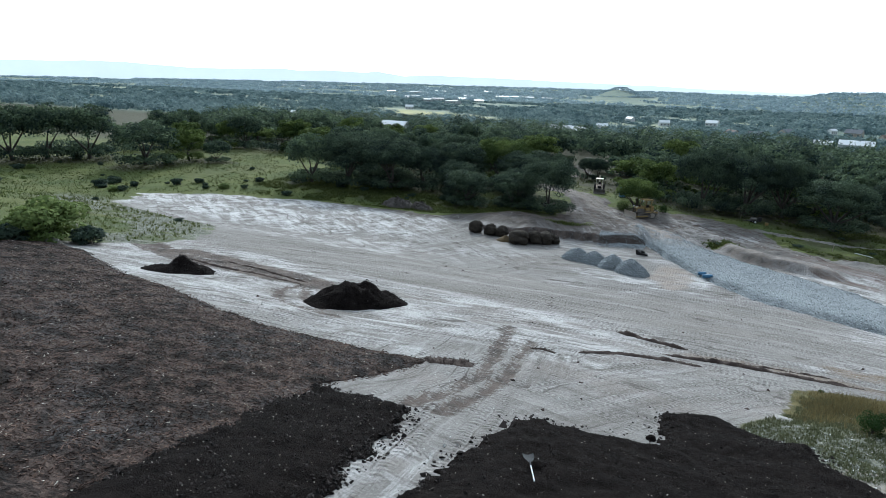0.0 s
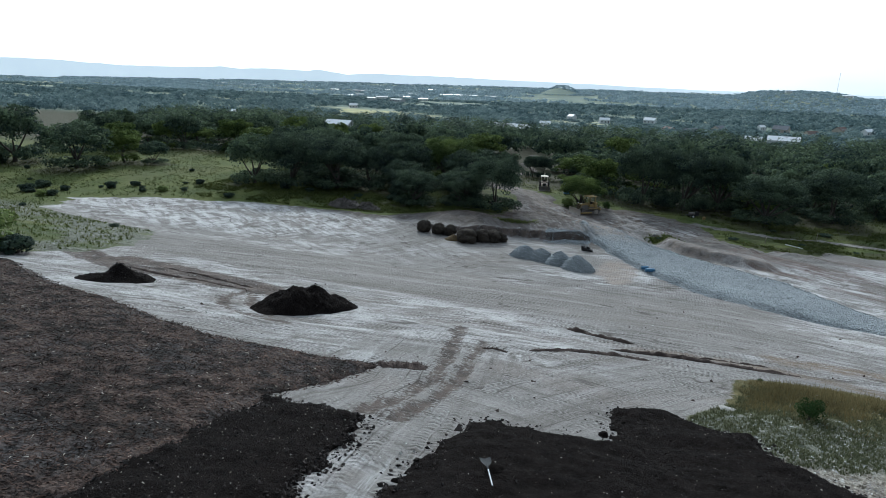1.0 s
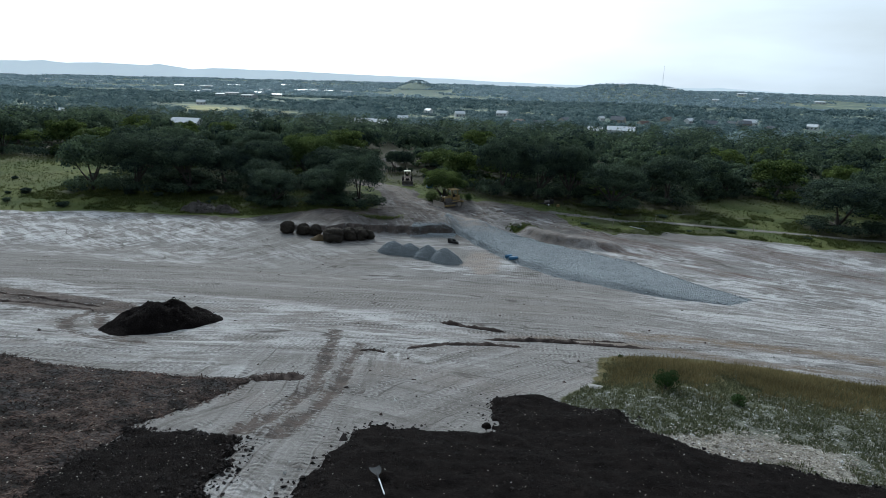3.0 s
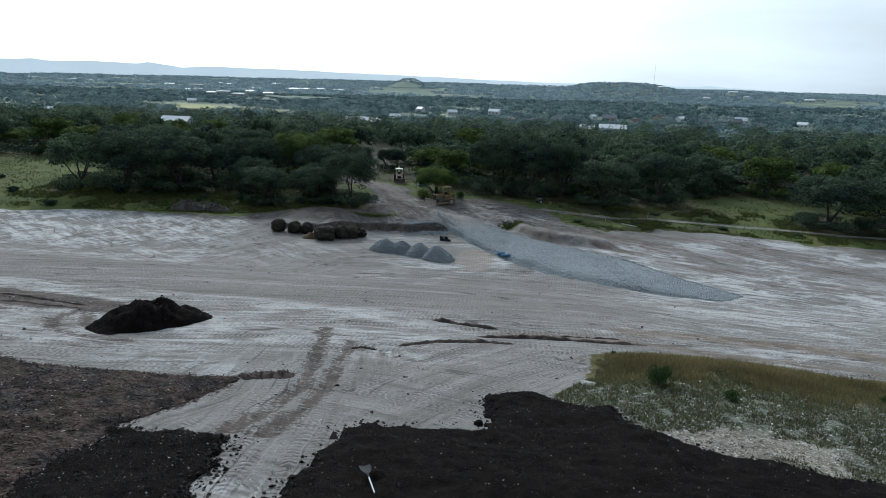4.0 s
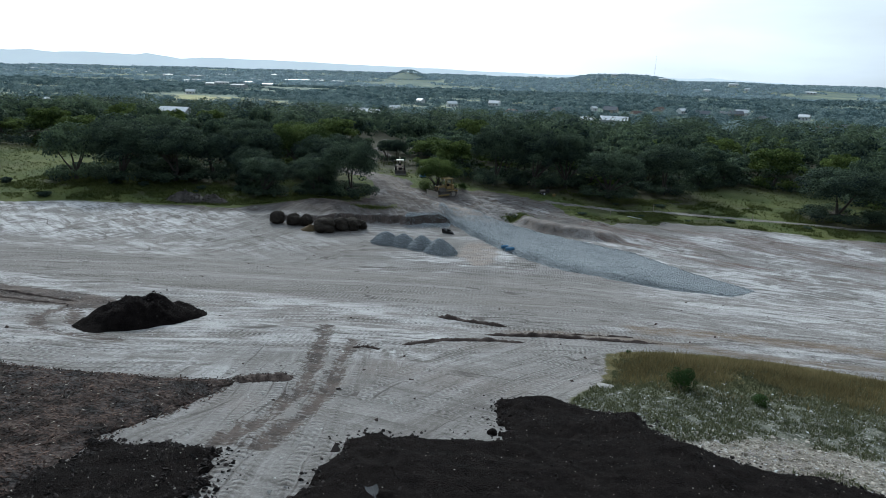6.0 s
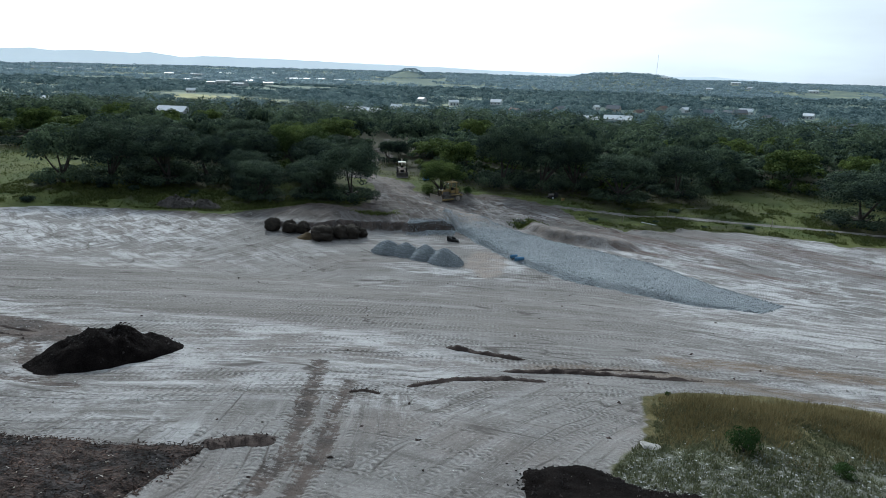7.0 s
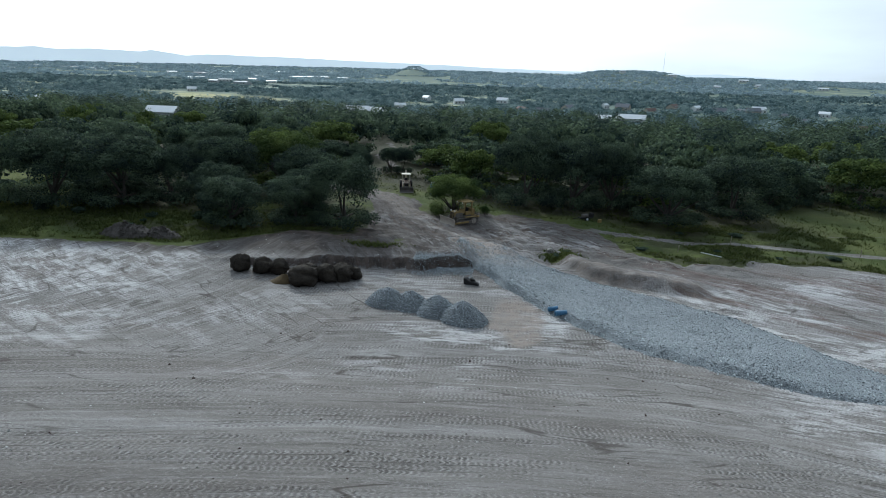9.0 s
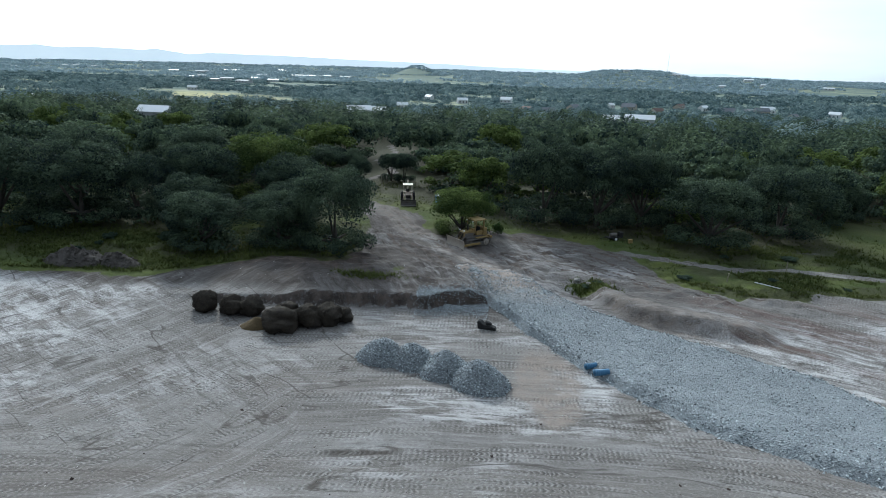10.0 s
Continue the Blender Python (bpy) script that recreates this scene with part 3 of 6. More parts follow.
def build_ground():
    xs, ys = spread(-48, 38, 0.28, -4900, 4900, 1.065), np.concatenate([-np.geomspace(3000, 8, 30), spread(2, 112, 0.28, 0, 4900, 1.06)])
    X, Y = np.meshgrid(xs, ys)
    Z = relief(X, Y)
    n, m = len(xs), len(ys)
    V = np.stack([X, Y, Z], -1).reshape(-1, 3)
    i = (np.arange(m - 1)[:, None] * n + np.arange(n - 1)[None]).ravel()
    me = np_mesh("ground", V, np.stack([i, i + 1, i + n + 1, i + n], 1), M_GROUND, True)
    x, y = V[:, 0].astype(float), V[:, 1].astype(float)
    edge = inside(x, y, CLEARING) + 2.2 * fbm(x * 0.35, y * 0.35, 31) + 5 * fbm(x * 0.13, y * 0.3, 32) * step(x, 14, 24) * step(y, 80, 92)
    bare = step(edge, -0.4, 0.9)
    for line, wide, full in ((PATH_RIGHT, 0.6, 1.0), (PATH_BACK, 0.4, 0.5), (TRAIL_FAR, 0.7, 0.9)):
        d, _ = to_line(x, y, line)
        bare = np.maximum(bare, full * step(d + 0.7 * fbm(x * 0.5, y * 0.5, 33), wide + 0.5, wide - 0.3))
    pits = step(fbm(x * 0.3, y * 0.3, 35), 0.10, 0.2) * step(y, 94, 97) * step(y, 101, 98) * step(np.abs(x + 17), 6, 3) * 0.5
    scuff = 0.5 * step(fbm(x * 0.35, y * 0.35, 36), -0.06, 0.1) * step(np.hypot(x - 11.3, (y - 22.6) * 1.25) + 3.5 * fbm(x * 0.5, y * 0.5, 40), 3.4, 1.6)
    rocky = step(inside(x, y, KNOLL), -0.5, 0.8) * step(y + 5 * fbm(x * 0.6, y * 0.6, 39), 33.5, 28)
    stony = 0.1 * step(fbm(x * 0.6, y * 0.6, 38), -0.05, 0.12) * step(y, 33, 29) * step(x, 30, 20) * step(inside(x, y, KNOLL), -1, 1)
    grass = np.clip(1 - bare + pits - scuff - stony, 0, 1)
    dull = step(y, 42.5, 46) * step(y, 80, 72) * np.interp(x, [-40, 0, 14, 26], [1, 1, 0.5, 0.1]) * (1 - 0.7 * step(y, 59, 66) * step(x, -4, -12))
    pale = step(fbm(x * 0.05, y * 0.09, 41), 0.0, 0.14) * (1 - 0.95 * dull) * np.where(y < 72, 0.65, 1.0)
    pale = np.maximum(pale, step(x, -28, -40) * step(y, 66, 73))
    pale = np.maximum(pale, 0.65 * step(y, 46, 43) * step(y, 31, 34) * step(x, 4, -3))
    brown = step(fbm(x * 0.12, y * 0.2, 45), 0.08, 0.2) * 0.3 * step(y, 66, 75)
    tan = 1.0 * step(to_line(x, y, [(11.5, 43.4), (15.8, 43.9), (19.1, 43.6), (24.6, 42.8), (34, 39.5), (48, 35)])[0] + 1.2 * fbm(x, y, 46), 1.5, 0.4)
    tan = np.maximum(tan, 0.7 * step(to_line(x, y, [(3, 39.9), (8, 40.9), (12, 40.6), (16.6, 39.4), (21.5, 38.9), (30, 37)])[0] + fbm(x, y, 44), 0.9, 0.2))
    for line, wide, deep in ((RUT_A, 0.34, 0.76), (RUT_B, 0.3, 0.8), (HAUL, 1.2, 0.85), (HAUL_B, 0.8, 0.9), (TURN_A, 0.26, 0.74), (TURN_B, 0.26, 0.74)):
        brown = np.maximum(brown, deep * step(to_line(x, y, line)[0] + 0.5 * fbm(x * 0.8, y * 0.8, 49), wide + 0.5, wide - 0.25))
    pale = np.maximum(pale, 0.72 * step(x, 12, 22) * step(y, 42, 48) * step(y, 88, 76))
    yard = step(x, -36, -28) * step(x, 3, -2) * step(y, 73, 78) * step(y, 96, 90)
    pale = np.maximum(pale, 0.45 * step(fbm(x * 0.09, y * 0.09, 43), -0.08, 0.08) * step(y, 58, 66) * step(y, 90, 86) * step(x, 2, -6))
    pale, dull = pale * (1 - 0.4 * yard), np.maximum(dull, 0.45 * yard)
    for cx, cy, rx, ry, k in ((-4, 74.5, 9, 2.8, 0.7), (2.2, 79.5, 2.8, 4.5, 0.9), (20, 84.2, 1.9, 1.6, 1.0), (13.4, 89.4, 1.7, 0.5, 1.0), (30, 62, 14, 7, 0.75)):
        pale = np.maximum(pale, k * step(np.hypot((x - cx) / rx, (y - cy) / ry) + 0.8 * fbm(x * 0.3, y * 0.5, 37), 1.1, 0.7))
    pale = pale * (1 - step(inside(x, y, KNOLL), -1, 0.5)) * step(y, 118, 108)
    for line in ([(-2, 115), (6, 111), (12, 105), (19, 99)], [(0, 117), (8, 113.5), (14, 107), (22, 100.5)], [(2, 110), (8, 105), (13, 101)], [(-3, 108), (2, 106), (6, 104)]):
        d, _ = to_line(x, y, line)
        brown = np.maximum(brown, 0.75 * step(np.abs(d - 0.5) + 0.5 * fbm(x * 0.7, y * 0.7, 54), 0.4, 0.1))
    lane, _ = to_line(x, y, TRAIL_LANE)
    road = step(y + 3 * fbm(x * 0.2, y * 0.2, 53), 89, 92.5) * step(y, 132, 118) * np.interp(x, [-10, 2, 14, 36], [1, 0.75, 0.6, 0]) * (1 - 0.5 * step(lane + 1.2 * fbm(x * 0.4, y * 0.4, 47), 1.9, 0.9))
    for line in ([(-1, 98.5), (-7.6, 108), (-12.6, 113.5), (-18.4, 124.5)], [(-3.2, 99.5), (-10.4, 110), (-15.2, 115), (-20.6, 125.5)], [(1, 101), (-4.5, 107.5), (-9, 113)], [(-6, 98), (-12.5, 108), (-17, 113)], [(-8, 99.5), (-14, 106), (-17.5, 113)]):
        brown = np.maximum(brown, 0.66 * step(to_line(x, y, line)[0] + 0.5 * fbm(x * 0.5, y * 0.5, 50), 0.6, 0.1))
    steep = np.hypot(land(x, y + 0.3) - land(x, y - 0.3), land(x + 0.3, y) - land(x - 0.3, y)) / 0.6
    road = np.maximum(road, 0.7 * step(y, 114, 120))
    brown = np.maximum(brown, np.where(x < 0, 0.75, 0.3) * step(steep, 0.45, 0.9) * step(y, 84, 87) * step(y, 100, 98))
    red = 0.55 * step(fbm(x * 0.05 + y * 0.03, y * 0.22 + x * 0.1, 52), 0.02, 0.14) * step(x, 12, 17) * step(y, 76, 80) * step(y, 103, 98)
    for line, wide in (([(29, 87.4), (30.2, 85.2), (33.1, 84), (36.7, 82.6)], 0.5), ([(22.4, 80.6), (23.5, 77.9)], 0.5), ([(26.5, 86), (29, 83.6), (31.5, 82.6)], 0.3), ([(34, 79.5), (38, 77.5)], 0.35), ([(17, 91), (20.5, 89.6), (23, 88.6)], 0.7)):
        red = np.maximum(red, 0.75 * step(to_line(x, y, line)[0] + 0.9 * fbm(x * 0.9, y * 0.9, 56), wide + 0.35, wide - 0.2))
    beige = np.maximum(step(np.hypot((x - 0.2) / 2.6, (y - 79.5) / 6) + 0.7 * fbm(x * 0.4, y * 0.4, 66), 1.1, 0.75), 0.8 * step(to_line(x, y, [(-2.2, 98.5), (-5, 103), (-8.5, 109)])[0] + 2 * fbm(x * 0.4, y * 0.4, 67), 2.2, 1.0))
    beige = np.maximum(beige, 0.6 * step(np.abs(y - np.interp(x, [p[0] for p in BERM_FOOT], [p[1] for p in BERM_FOOT]) - 1.5), 2.6, 1.2) * step(x, 5, 7.5) * step(x, 21, 18))
    beige = np.maximum(beige, 0.3 * step(y, 95, 98) * step(to_line(x, y, TRAIL_LANE)[0] + 1.5 * fbm(x * 0.5, y * 0.5, 68), 2.6, 1.2))
    soil = step(fbm(x * 0.16, y * 0.3, 48), -0.10, 0.02) * step(y, 95, 98) * step(y, 106, 101) * step(x, -44, -38) * step(x, -14, -19)
    brown = np.maximum(brown, 0.85 * soil)
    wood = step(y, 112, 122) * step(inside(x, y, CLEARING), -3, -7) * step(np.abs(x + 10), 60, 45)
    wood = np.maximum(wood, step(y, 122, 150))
    brown = np.maximum(brown, step(np.hypot((x + 42.5) / 3.4, (y - 96.6) / 1.9), 1.1, 0.8))
    grass = np.maximum(grass, step(np.hypot((x - 5.6) / 2.2, (y - 100) / 1.6) + 0.8 * fbm(x, y, 65), 1.1, 0.8))
    grass = np.minimum(grass, 1 - step(np.hypot((x + 42.5) / 3.0, (y - 96.8) / 1.5), 1.1, 0.8))
    # litter under each oak, dark enough to stand in for crown shade
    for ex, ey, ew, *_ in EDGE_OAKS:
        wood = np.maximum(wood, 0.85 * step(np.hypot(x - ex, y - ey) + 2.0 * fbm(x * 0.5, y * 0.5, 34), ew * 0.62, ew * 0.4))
    scrub = step(-inside(x, y, CLEARING) + 4 * fbm(x * 0.2, y * 0.2, 69), 13, 7) * step(x, -38, -44) * step(y, 74, 66) * step(y, 30, 36)
    # turf before the left oaks darkened to paint their shade
    wood = np.maximum(wood, 0.75 * step(np.abs(x + 38), 27, 18) * step(y, 93, 97) * step(fbm(x * 0.3, y * 0.4, 75), -0.15, 0.1))
    rocky = np.maximum(rocky, 0.95 * scrub * step(fbm(x * 0.3, y * 0.3, 70), -0.25, 0.0))
    wood = np.maximum(wood, 0.7 * step(x, 11, 15) * step(x, 44, 36) * step(y, 97, 100) * step(y, 118, 113) * step(fbm(x * 0.25, y * 0.5, 71), -0.12, 0.08))
    # haze-lightened field colours take over with distance
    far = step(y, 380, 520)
    field = step(inside(x, y, FIELD), -5, 5)
    dry = step(inside(x, y, KNOLL), -3, -1.5)
    tan = np.maximum(tan, 0.45 * step(np.hypot(x - 11.4, (y - 22.5) * 1.25) + 3 * fbm(x * 0.6, y * 0.6, 64), 3.8, 1.8))
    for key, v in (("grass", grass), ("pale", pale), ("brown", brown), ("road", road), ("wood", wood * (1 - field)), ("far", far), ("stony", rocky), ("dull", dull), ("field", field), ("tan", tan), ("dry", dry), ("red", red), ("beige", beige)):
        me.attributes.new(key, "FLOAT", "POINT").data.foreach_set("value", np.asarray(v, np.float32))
    # each face takes the passes of one set, so that sets meet in a clean edge
    quads = np.stack([i, i + 1, i + n + 1, i + n], 1)
    for second, keys in ((False, ("lane_u", "lane_v")), (True, ("pass_u", "pass_v"))):
        zone = np.repeat(lane_zone(x[quads].mean(1), y[quads].mean(1), second), 4)
        for key, v in zip(keys, lanes(x[quads].ravel(), y[quads].ravel(), zone, second)):
            me.attributes.new(key, "FLOAT", "CORNER").data.foreach_set("value", np.asarray(v, np.float32))
    tagged(new("ground", me), "pale scraped caliche clearing amid turf and woods", "ground", kind="structure")


build_ground()


# ---- spread layers: mulch, compost, gravel road ----
def ragged_inside(x, y, poly, ragged, seed):
    return inside(x, y, poly) + ragged * (fbm(x * 0.7, y * 0.7, seed, 5) + 0.5 * fbm(x * 2.6, y * 2.6, seed + 9, 3))


def blanket(name, poly, thick, cell, material, seed, lumps, ragged, label, category="", soft=1.2, kind="structure"):
    """A loose layer over the ground that thins out to a ragged edge."""
    xs = np.arange(min(p[0] for p in poly) - 1, max(p[0] for p in poly) + 1, cell)
    ys = np.arange(min(p[1] for p in poly) - 1, max(p[1] for p in poly) + 1, cell)
    X, Y = np.meshgrid(xs, ys)
    d = ragged_inside(X, Y, poly, ragged, seed)
    top = thick * step(d, -0.15, soft) ** 0.6 + lumps * fbm(X * 0.9, Y * 0.9, seed + 3, 5) * step(d, 0, 0.6)
    Z = relief(X, Y) + np.where(d > 0, np.maximum(top, 0.02), -0.25)
    n, m = len(xs), len(ys)
    i = (np.arange(m - 1)[:, None] * n + np.arange(n - 1)[None]).ravel()
    q = np.stack([i, i + 1, i + n + 1, i + n], 1)
    q = q[(d.ravel()[q] > -0.5).any(1)]
    used, q = np.unique(q, return_inverse=True)
    V = np.stack([X, Y, Z], -1).reshape(-1, 3)[used]
    me = np_mesh(name, V, q.reshape(-1, 4), material, True)
    return tagged(new(name, me), label, category, kind=kind)


MULCH = [(-46, 34), (-41.5, 33.8), (-34, 30.4), (-28.3, 29), (-22.4, 27.1), (-18.2, 26.5), (-12.4, 26.7), (-9.3, 27), (-9.9, 24), (-10.6, 20), (-10, 15.5), (-10, 10), (-9.5, 2), (-34, 2), (-50, 26)]
COMPOST_A = [(-10.7, 19.6), (-8.5, 20.1), (-6.8, 19.9), (-6.4, 17.5), (-6.2, 15.8), (-5.9, 14), (-5.7, 12.5), (-5.5, 4), (-10.6, 4), (-10.6, 12)]
COMPOST_B = [(-4.1, 14), (-3.7, 17), (-3.6, 19), (-3.2, 21.4), (-2.6, 22.3), (-0.3, 22.7), (1.6, 23.1), (2, 24), (1.9, 27.6), (2.5, 28.3), (4.3, 28.2), (6, 26.6), (7.3, 26.2), (7.3, 24.2), (8.8, 22.5), (10.2, 21.5), (11.8, 20.7), (14.5, 20), (22, 17), (22, 6), (-4.5, 6)]
blanket("mulch_layer", MULCH, 0.22, 0.2, M_MULCH, 51, 0.34, 0.5, "brown shredded wood mulch spread over caliche", "mulch")
blanket("compost_layer", COMPOST_A, 0.32, 0.14, M_COMPOST, 61, 0.4, 1.1, "damp black compost spread beside the mulch", "compost")
blanket("compost_layer", COMPOST_B, 0.36, 0.14, M_COMPOST, 71, 0.45, 1.1, "damp black compost spread on the slope", "compost")


def gravel_road():
    left = [(-8.6, 101.5), (-7.2, 98.5), (-5, 94), (-1.6, 88.4), (4, 80.5), (9, 74.6), (16, 70.6), (20, 68.6), (27, 67.2)]
    right = [(-3, 103.5), (-0.8, 100), (1.6, 96), (5, 92.8), (9.3, 90.6), (14.2, 88.2), (20, 84.5), (25.5, 77), (31, 71)]
    t = np.linspace(0, 1, 160)
    k = np.linspace(0, 1, len(left))
    smooth = lambda a: np.convolve(np.pad(np.interp(t, k, a), 6, mode="edge"), np.ones(13) / 13, "valid")  # noqa: E731
    L = np.stack([smooth([p[0] for p in left]), smooth([p[1] for p in left])], 1)
    R = np.stack([smooth([p[0] for p in right]), smooth([p[1] for p in right])], 1)
    s = np.linspace(-0.06, 1.06, 56)
    P = L[:, None] * (1 - s)[None, :, None] + R[:, None] * s[None, :, None]
    X, Y = P[..., 0], P[..., 1]
    w = 0.35 * fbm(X * 0.8, Y * 0.8, 83)
    S = s[None] + 0.10 * fbm(X * 0.7, Y * 0.7, 85)
    crown = step(S, -0.02, 0.10) * step(S, 1.02, 0.93) * np.interp(t, [0, 0.12, 0.8, 1], [0.05, 0.62, 0.55, 0.03])[:, None]
    Z = relief(X, Y) + crown * (1 + w) - 0.07 + 0.05 * step(S, 0, 0.05) * step(S, 1, 0.95)
    n = len(s)
    i = (np.arange(len(t) - 1)[:, None] * n + np.arange(n - 1)[None]).ravel()
    me = np_mesh("gravel_road", np.stack([X, Y, Z], -1).reshape(-1, 3), np.stack([i, i + 1, i + n + 1, i + n], 1), M_GRAVEL, True)
    tagged(new("gravel_road", me), "blue-grey crushed stone road bed laid over caliche", "road", kind="structure")
    return P, Z, S


ROAD_P, ROAD_Z, ROAD_S = gravel_road()


# ---- trees ----
def tube(path, radii, sides=7):
    """A tapered limb along a path."""
    path = np.asarray(path, float)
    ahead = np.gradient(path, axis=0)
    ahead /= np.linalg.norm(ahead, axis=1)[:, None] + 1e-9
    side = np.cross(ahead, (0.31, 0.17, 0.94) if abs(ahead[0][2]) < 0.9 else (1, 0.1, 0))
    side /= np.linalg.norm(side, axis=1)[:, None] + 1e-9
    up = np.cross(side, ahead)
    a = np.linspace(0, 2 * np.pi, sides, endpoint=False)
    ring = side[:, None] * np.cos(a)[None, :, None] + up[:, None] * np.sin(a)[None, :, None]
    V = path[:, None] + ring * np.asarray(radii)[:, None, None]
    i, j = np.meshgrid(np.arange(len(path) - 1), np.arange(sides), indexing="ij")
    a0, a1 = i * sides + j, i * sides + (j + 1) % sides
    return V.reshape(-1, 3), np.stack([a0, a1, a1 + sides, a0 + sides], -1).reshape(-1, 4)


def sprays(centres, normals, size, rng, jitter=0.45):
    """Small leaf sprays."""
    n = len(centres)
    nn = normals + rng.normal(0, jitter, (n, 3))
    nn /= np.linalg.norm(nn, axis=1)[:, None]
    t = np.cross(nn, rng.normal(0, 1, (n, 3)))
    t /= np.linalg.norm(t, axis=1)[:, None] + 1e-9
    b = np.cross(nn, t)
    s = size * rng.uniform(0.6, 1.35, n)[:, None]
    V = np.stack([centres - t * s * 0.5 - b * s * 0.25, centres + t * s * 0.5 - b * s * 0.2, centres + b * s * 0.6 - nn * s * 0.15], 1)
    return V.reshape(-1, 3), np.arange(3 * n).reshape(n, 3)


def crown_points(w, h, low, lobes, leaves, rng, lobe=0.16):
    """Points and outward ways of a broad uneven crown of lobes, of width w, from height low to h."""
    C, Rr = [], []
    for i in range(lobes):
        a = i * 2.39996 + rng.uniform(-0.5, 0.5)
        rad = w * 0.5 * (0.12 + 0.72 * math.sqrt((i + 0.5) / lobes)) * rng.uniform(0.8, 1.12)
        dome = math.sqrt(max(0.0, 1 - (rad / (w * 0.56)) ** 2))
        r = w * lobe * rng.uniform(0.45, 0.8) * (0.75 + 0.35 * dome)
        top = low + (h - low) * (0.36 + 0.64 * dome) * rng.uniform(0.66, 1.08)
        C.append((rad * math.cos(a), rad * math.sin(a), max(top - r * 0.75, low + r * 0.4)))
        Rr.append(r)
        if rad > w * 0.24 and i % 2:
            C.append((rad * 0.95 * math.cos(a + 0.4), rad * 0.95 * math.sin(a + 0.4), low + r * 0.35))
            Rr.append(r * 0.8)
    C, Rr = np.array(C), np.array(Rr)
    pick = rng.choice(len(C), leaves, p=Rr**2 / (Rr**2).sum())
    d = rng.normal(0, 1, (leaves, 3))
    d /= np.linalg.norm(d, axis=1)[:, None]
    d[:, 2] = np.where(rng.random(leaves) < 0.45, np.abs(d[:, 2]), d[:, 2])
    k = rng.random(leaves) ** 0.33
    P = C[pick] + d * (Rr[pick] * (0.55 + 0.5 * k))[:, None] * np.array([1, 1, 0.72])
    # tone: random by lobe, plus top light painted on upward-facing sprays
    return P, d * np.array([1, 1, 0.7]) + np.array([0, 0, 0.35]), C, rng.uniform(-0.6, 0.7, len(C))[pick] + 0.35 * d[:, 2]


def toned(me, tone):
    """Gives every spray of a crown its tone."""
    me.attributes.new("tone", "FLOAT", "POINT").data.foreach_set("value", np.repeat(np.asarray(tone, np.float32), 3))
    return me


def oak_meshes(seed, w, h, low, lobes, leaves, size, leaf_mat, limbs=0):
    rng = np.random.default_rng(seed)
    P, N, C, tone = crown_points(w, h, low, lobes, leaves, rng)
    V, F = sprays(P, N, size, rng)
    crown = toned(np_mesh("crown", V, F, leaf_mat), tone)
    fork = low * 0.8 + 0.35
    lean = rng.normal(0, 0.12, 2) * fork
    r0 = 0.028 * h + 0.08
    zs = np.linspace(-0.35, fork + 1.2, 6)
    trunk = np_mesh("trunk", *tube([(lean[0] * max(z, 0) / fork, lean[1] * max(z, 0) / fork, z) for z in zs], r0 * np.array([1.5, 1.15, 0.98, 0.92, 0.75, 0.35]), 8), M_BARK, True)
    base, boughs = np.array([lean[0], lean[1], fork]), []
    for c in C[:: max(1, len(C) // limbs)] if limbs else ():
        mid = base * 0.45 + c * 0.55 + rng.normal(0, 0.25, 3) - np.array([0, 0, 0.2])
        t = np.linspace(0, 1, 6)[:, None]
        path = base * (1 - t) ** 2 + 2 * mid * t * (1 - t) + c * t**2
        boughs.append(np_mesh("limb", *tube(path, np.linspace(r0 * 0.6, 0.035, 6), 6), M_BARK, True))
    return trunk, crown, *boughs


def tree_thing(name, meshes, x, y, scale, turn, label, tall=1.0, group="", category="tree", sink=0.0):
    z = float(relief(x, y)) - sink
    ob = new(name)
    ob.matrix_world = Matrix.LocRotScale((x, y, z), Euler((0, 0, turn)), (scale, scale, scale * tall))
    tagged(ob, label, category, group)
    for me in meshes:
        part(me.name.split(".")[0], me, None, ob)
    return ob


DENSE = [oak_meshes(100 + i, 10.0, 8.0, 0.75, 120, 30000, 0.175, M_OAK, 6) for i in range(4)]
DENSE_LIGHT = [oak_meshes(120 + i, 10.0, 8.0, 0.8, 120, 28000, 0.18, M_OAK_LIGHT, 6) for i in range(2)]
# oaks of the wood wear the copy with haze in its colour
FINE = [oak_meshes(180 + i, 10.0, 8.0, 0.8, 96, 7500, 0.33, M_OAK_HAZED, 4) for i in range(4)]
PLAIN = [oak_meshes(140 + i, 10.0, 8.0, 0.9, 64, 3000, 0.5, M_OAK_HAZED) for i in range(4)]
PLAIN_LIGHT = [oak_meshes(160 + i, 10.0, 8.0, 0.9, 56, 5000, 0.4, M_OAK_LIGHT) for i in range(2)]

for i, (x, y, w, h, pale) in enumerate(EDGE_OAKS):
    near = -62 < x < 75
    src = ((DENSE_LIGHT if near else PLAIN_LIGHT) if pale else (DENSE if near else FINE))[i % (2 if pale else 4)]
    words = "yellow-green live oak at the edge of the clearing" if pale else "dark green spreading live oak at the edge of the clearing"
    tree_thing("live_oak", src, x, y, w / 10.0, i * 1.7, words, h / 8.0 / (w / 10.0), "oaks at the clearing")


def wooded(x, y):
    """Whether the wood covers a place."""
    ok = (inside(x, y, CLEARING) < -4.5) & (inside(x, y, FIELD) < -4)
    front = np.interp(x, [-160, -125, -114, -80, -71, -45, -36, -13, -3, 12, 30, 45, 60, 75, 140], [104, 112, 136, 140, 110, 114, 127, 138, 125, 127, 128, 136, 144, 115, 108])
    ok &= y > front
    ok &= (to_line(x, y, TRAIL)[0] > np.where(y < 150, 7.0, 3.5)) & (to_line(x, y, TRAIL_FAR)[0] > 5.5)
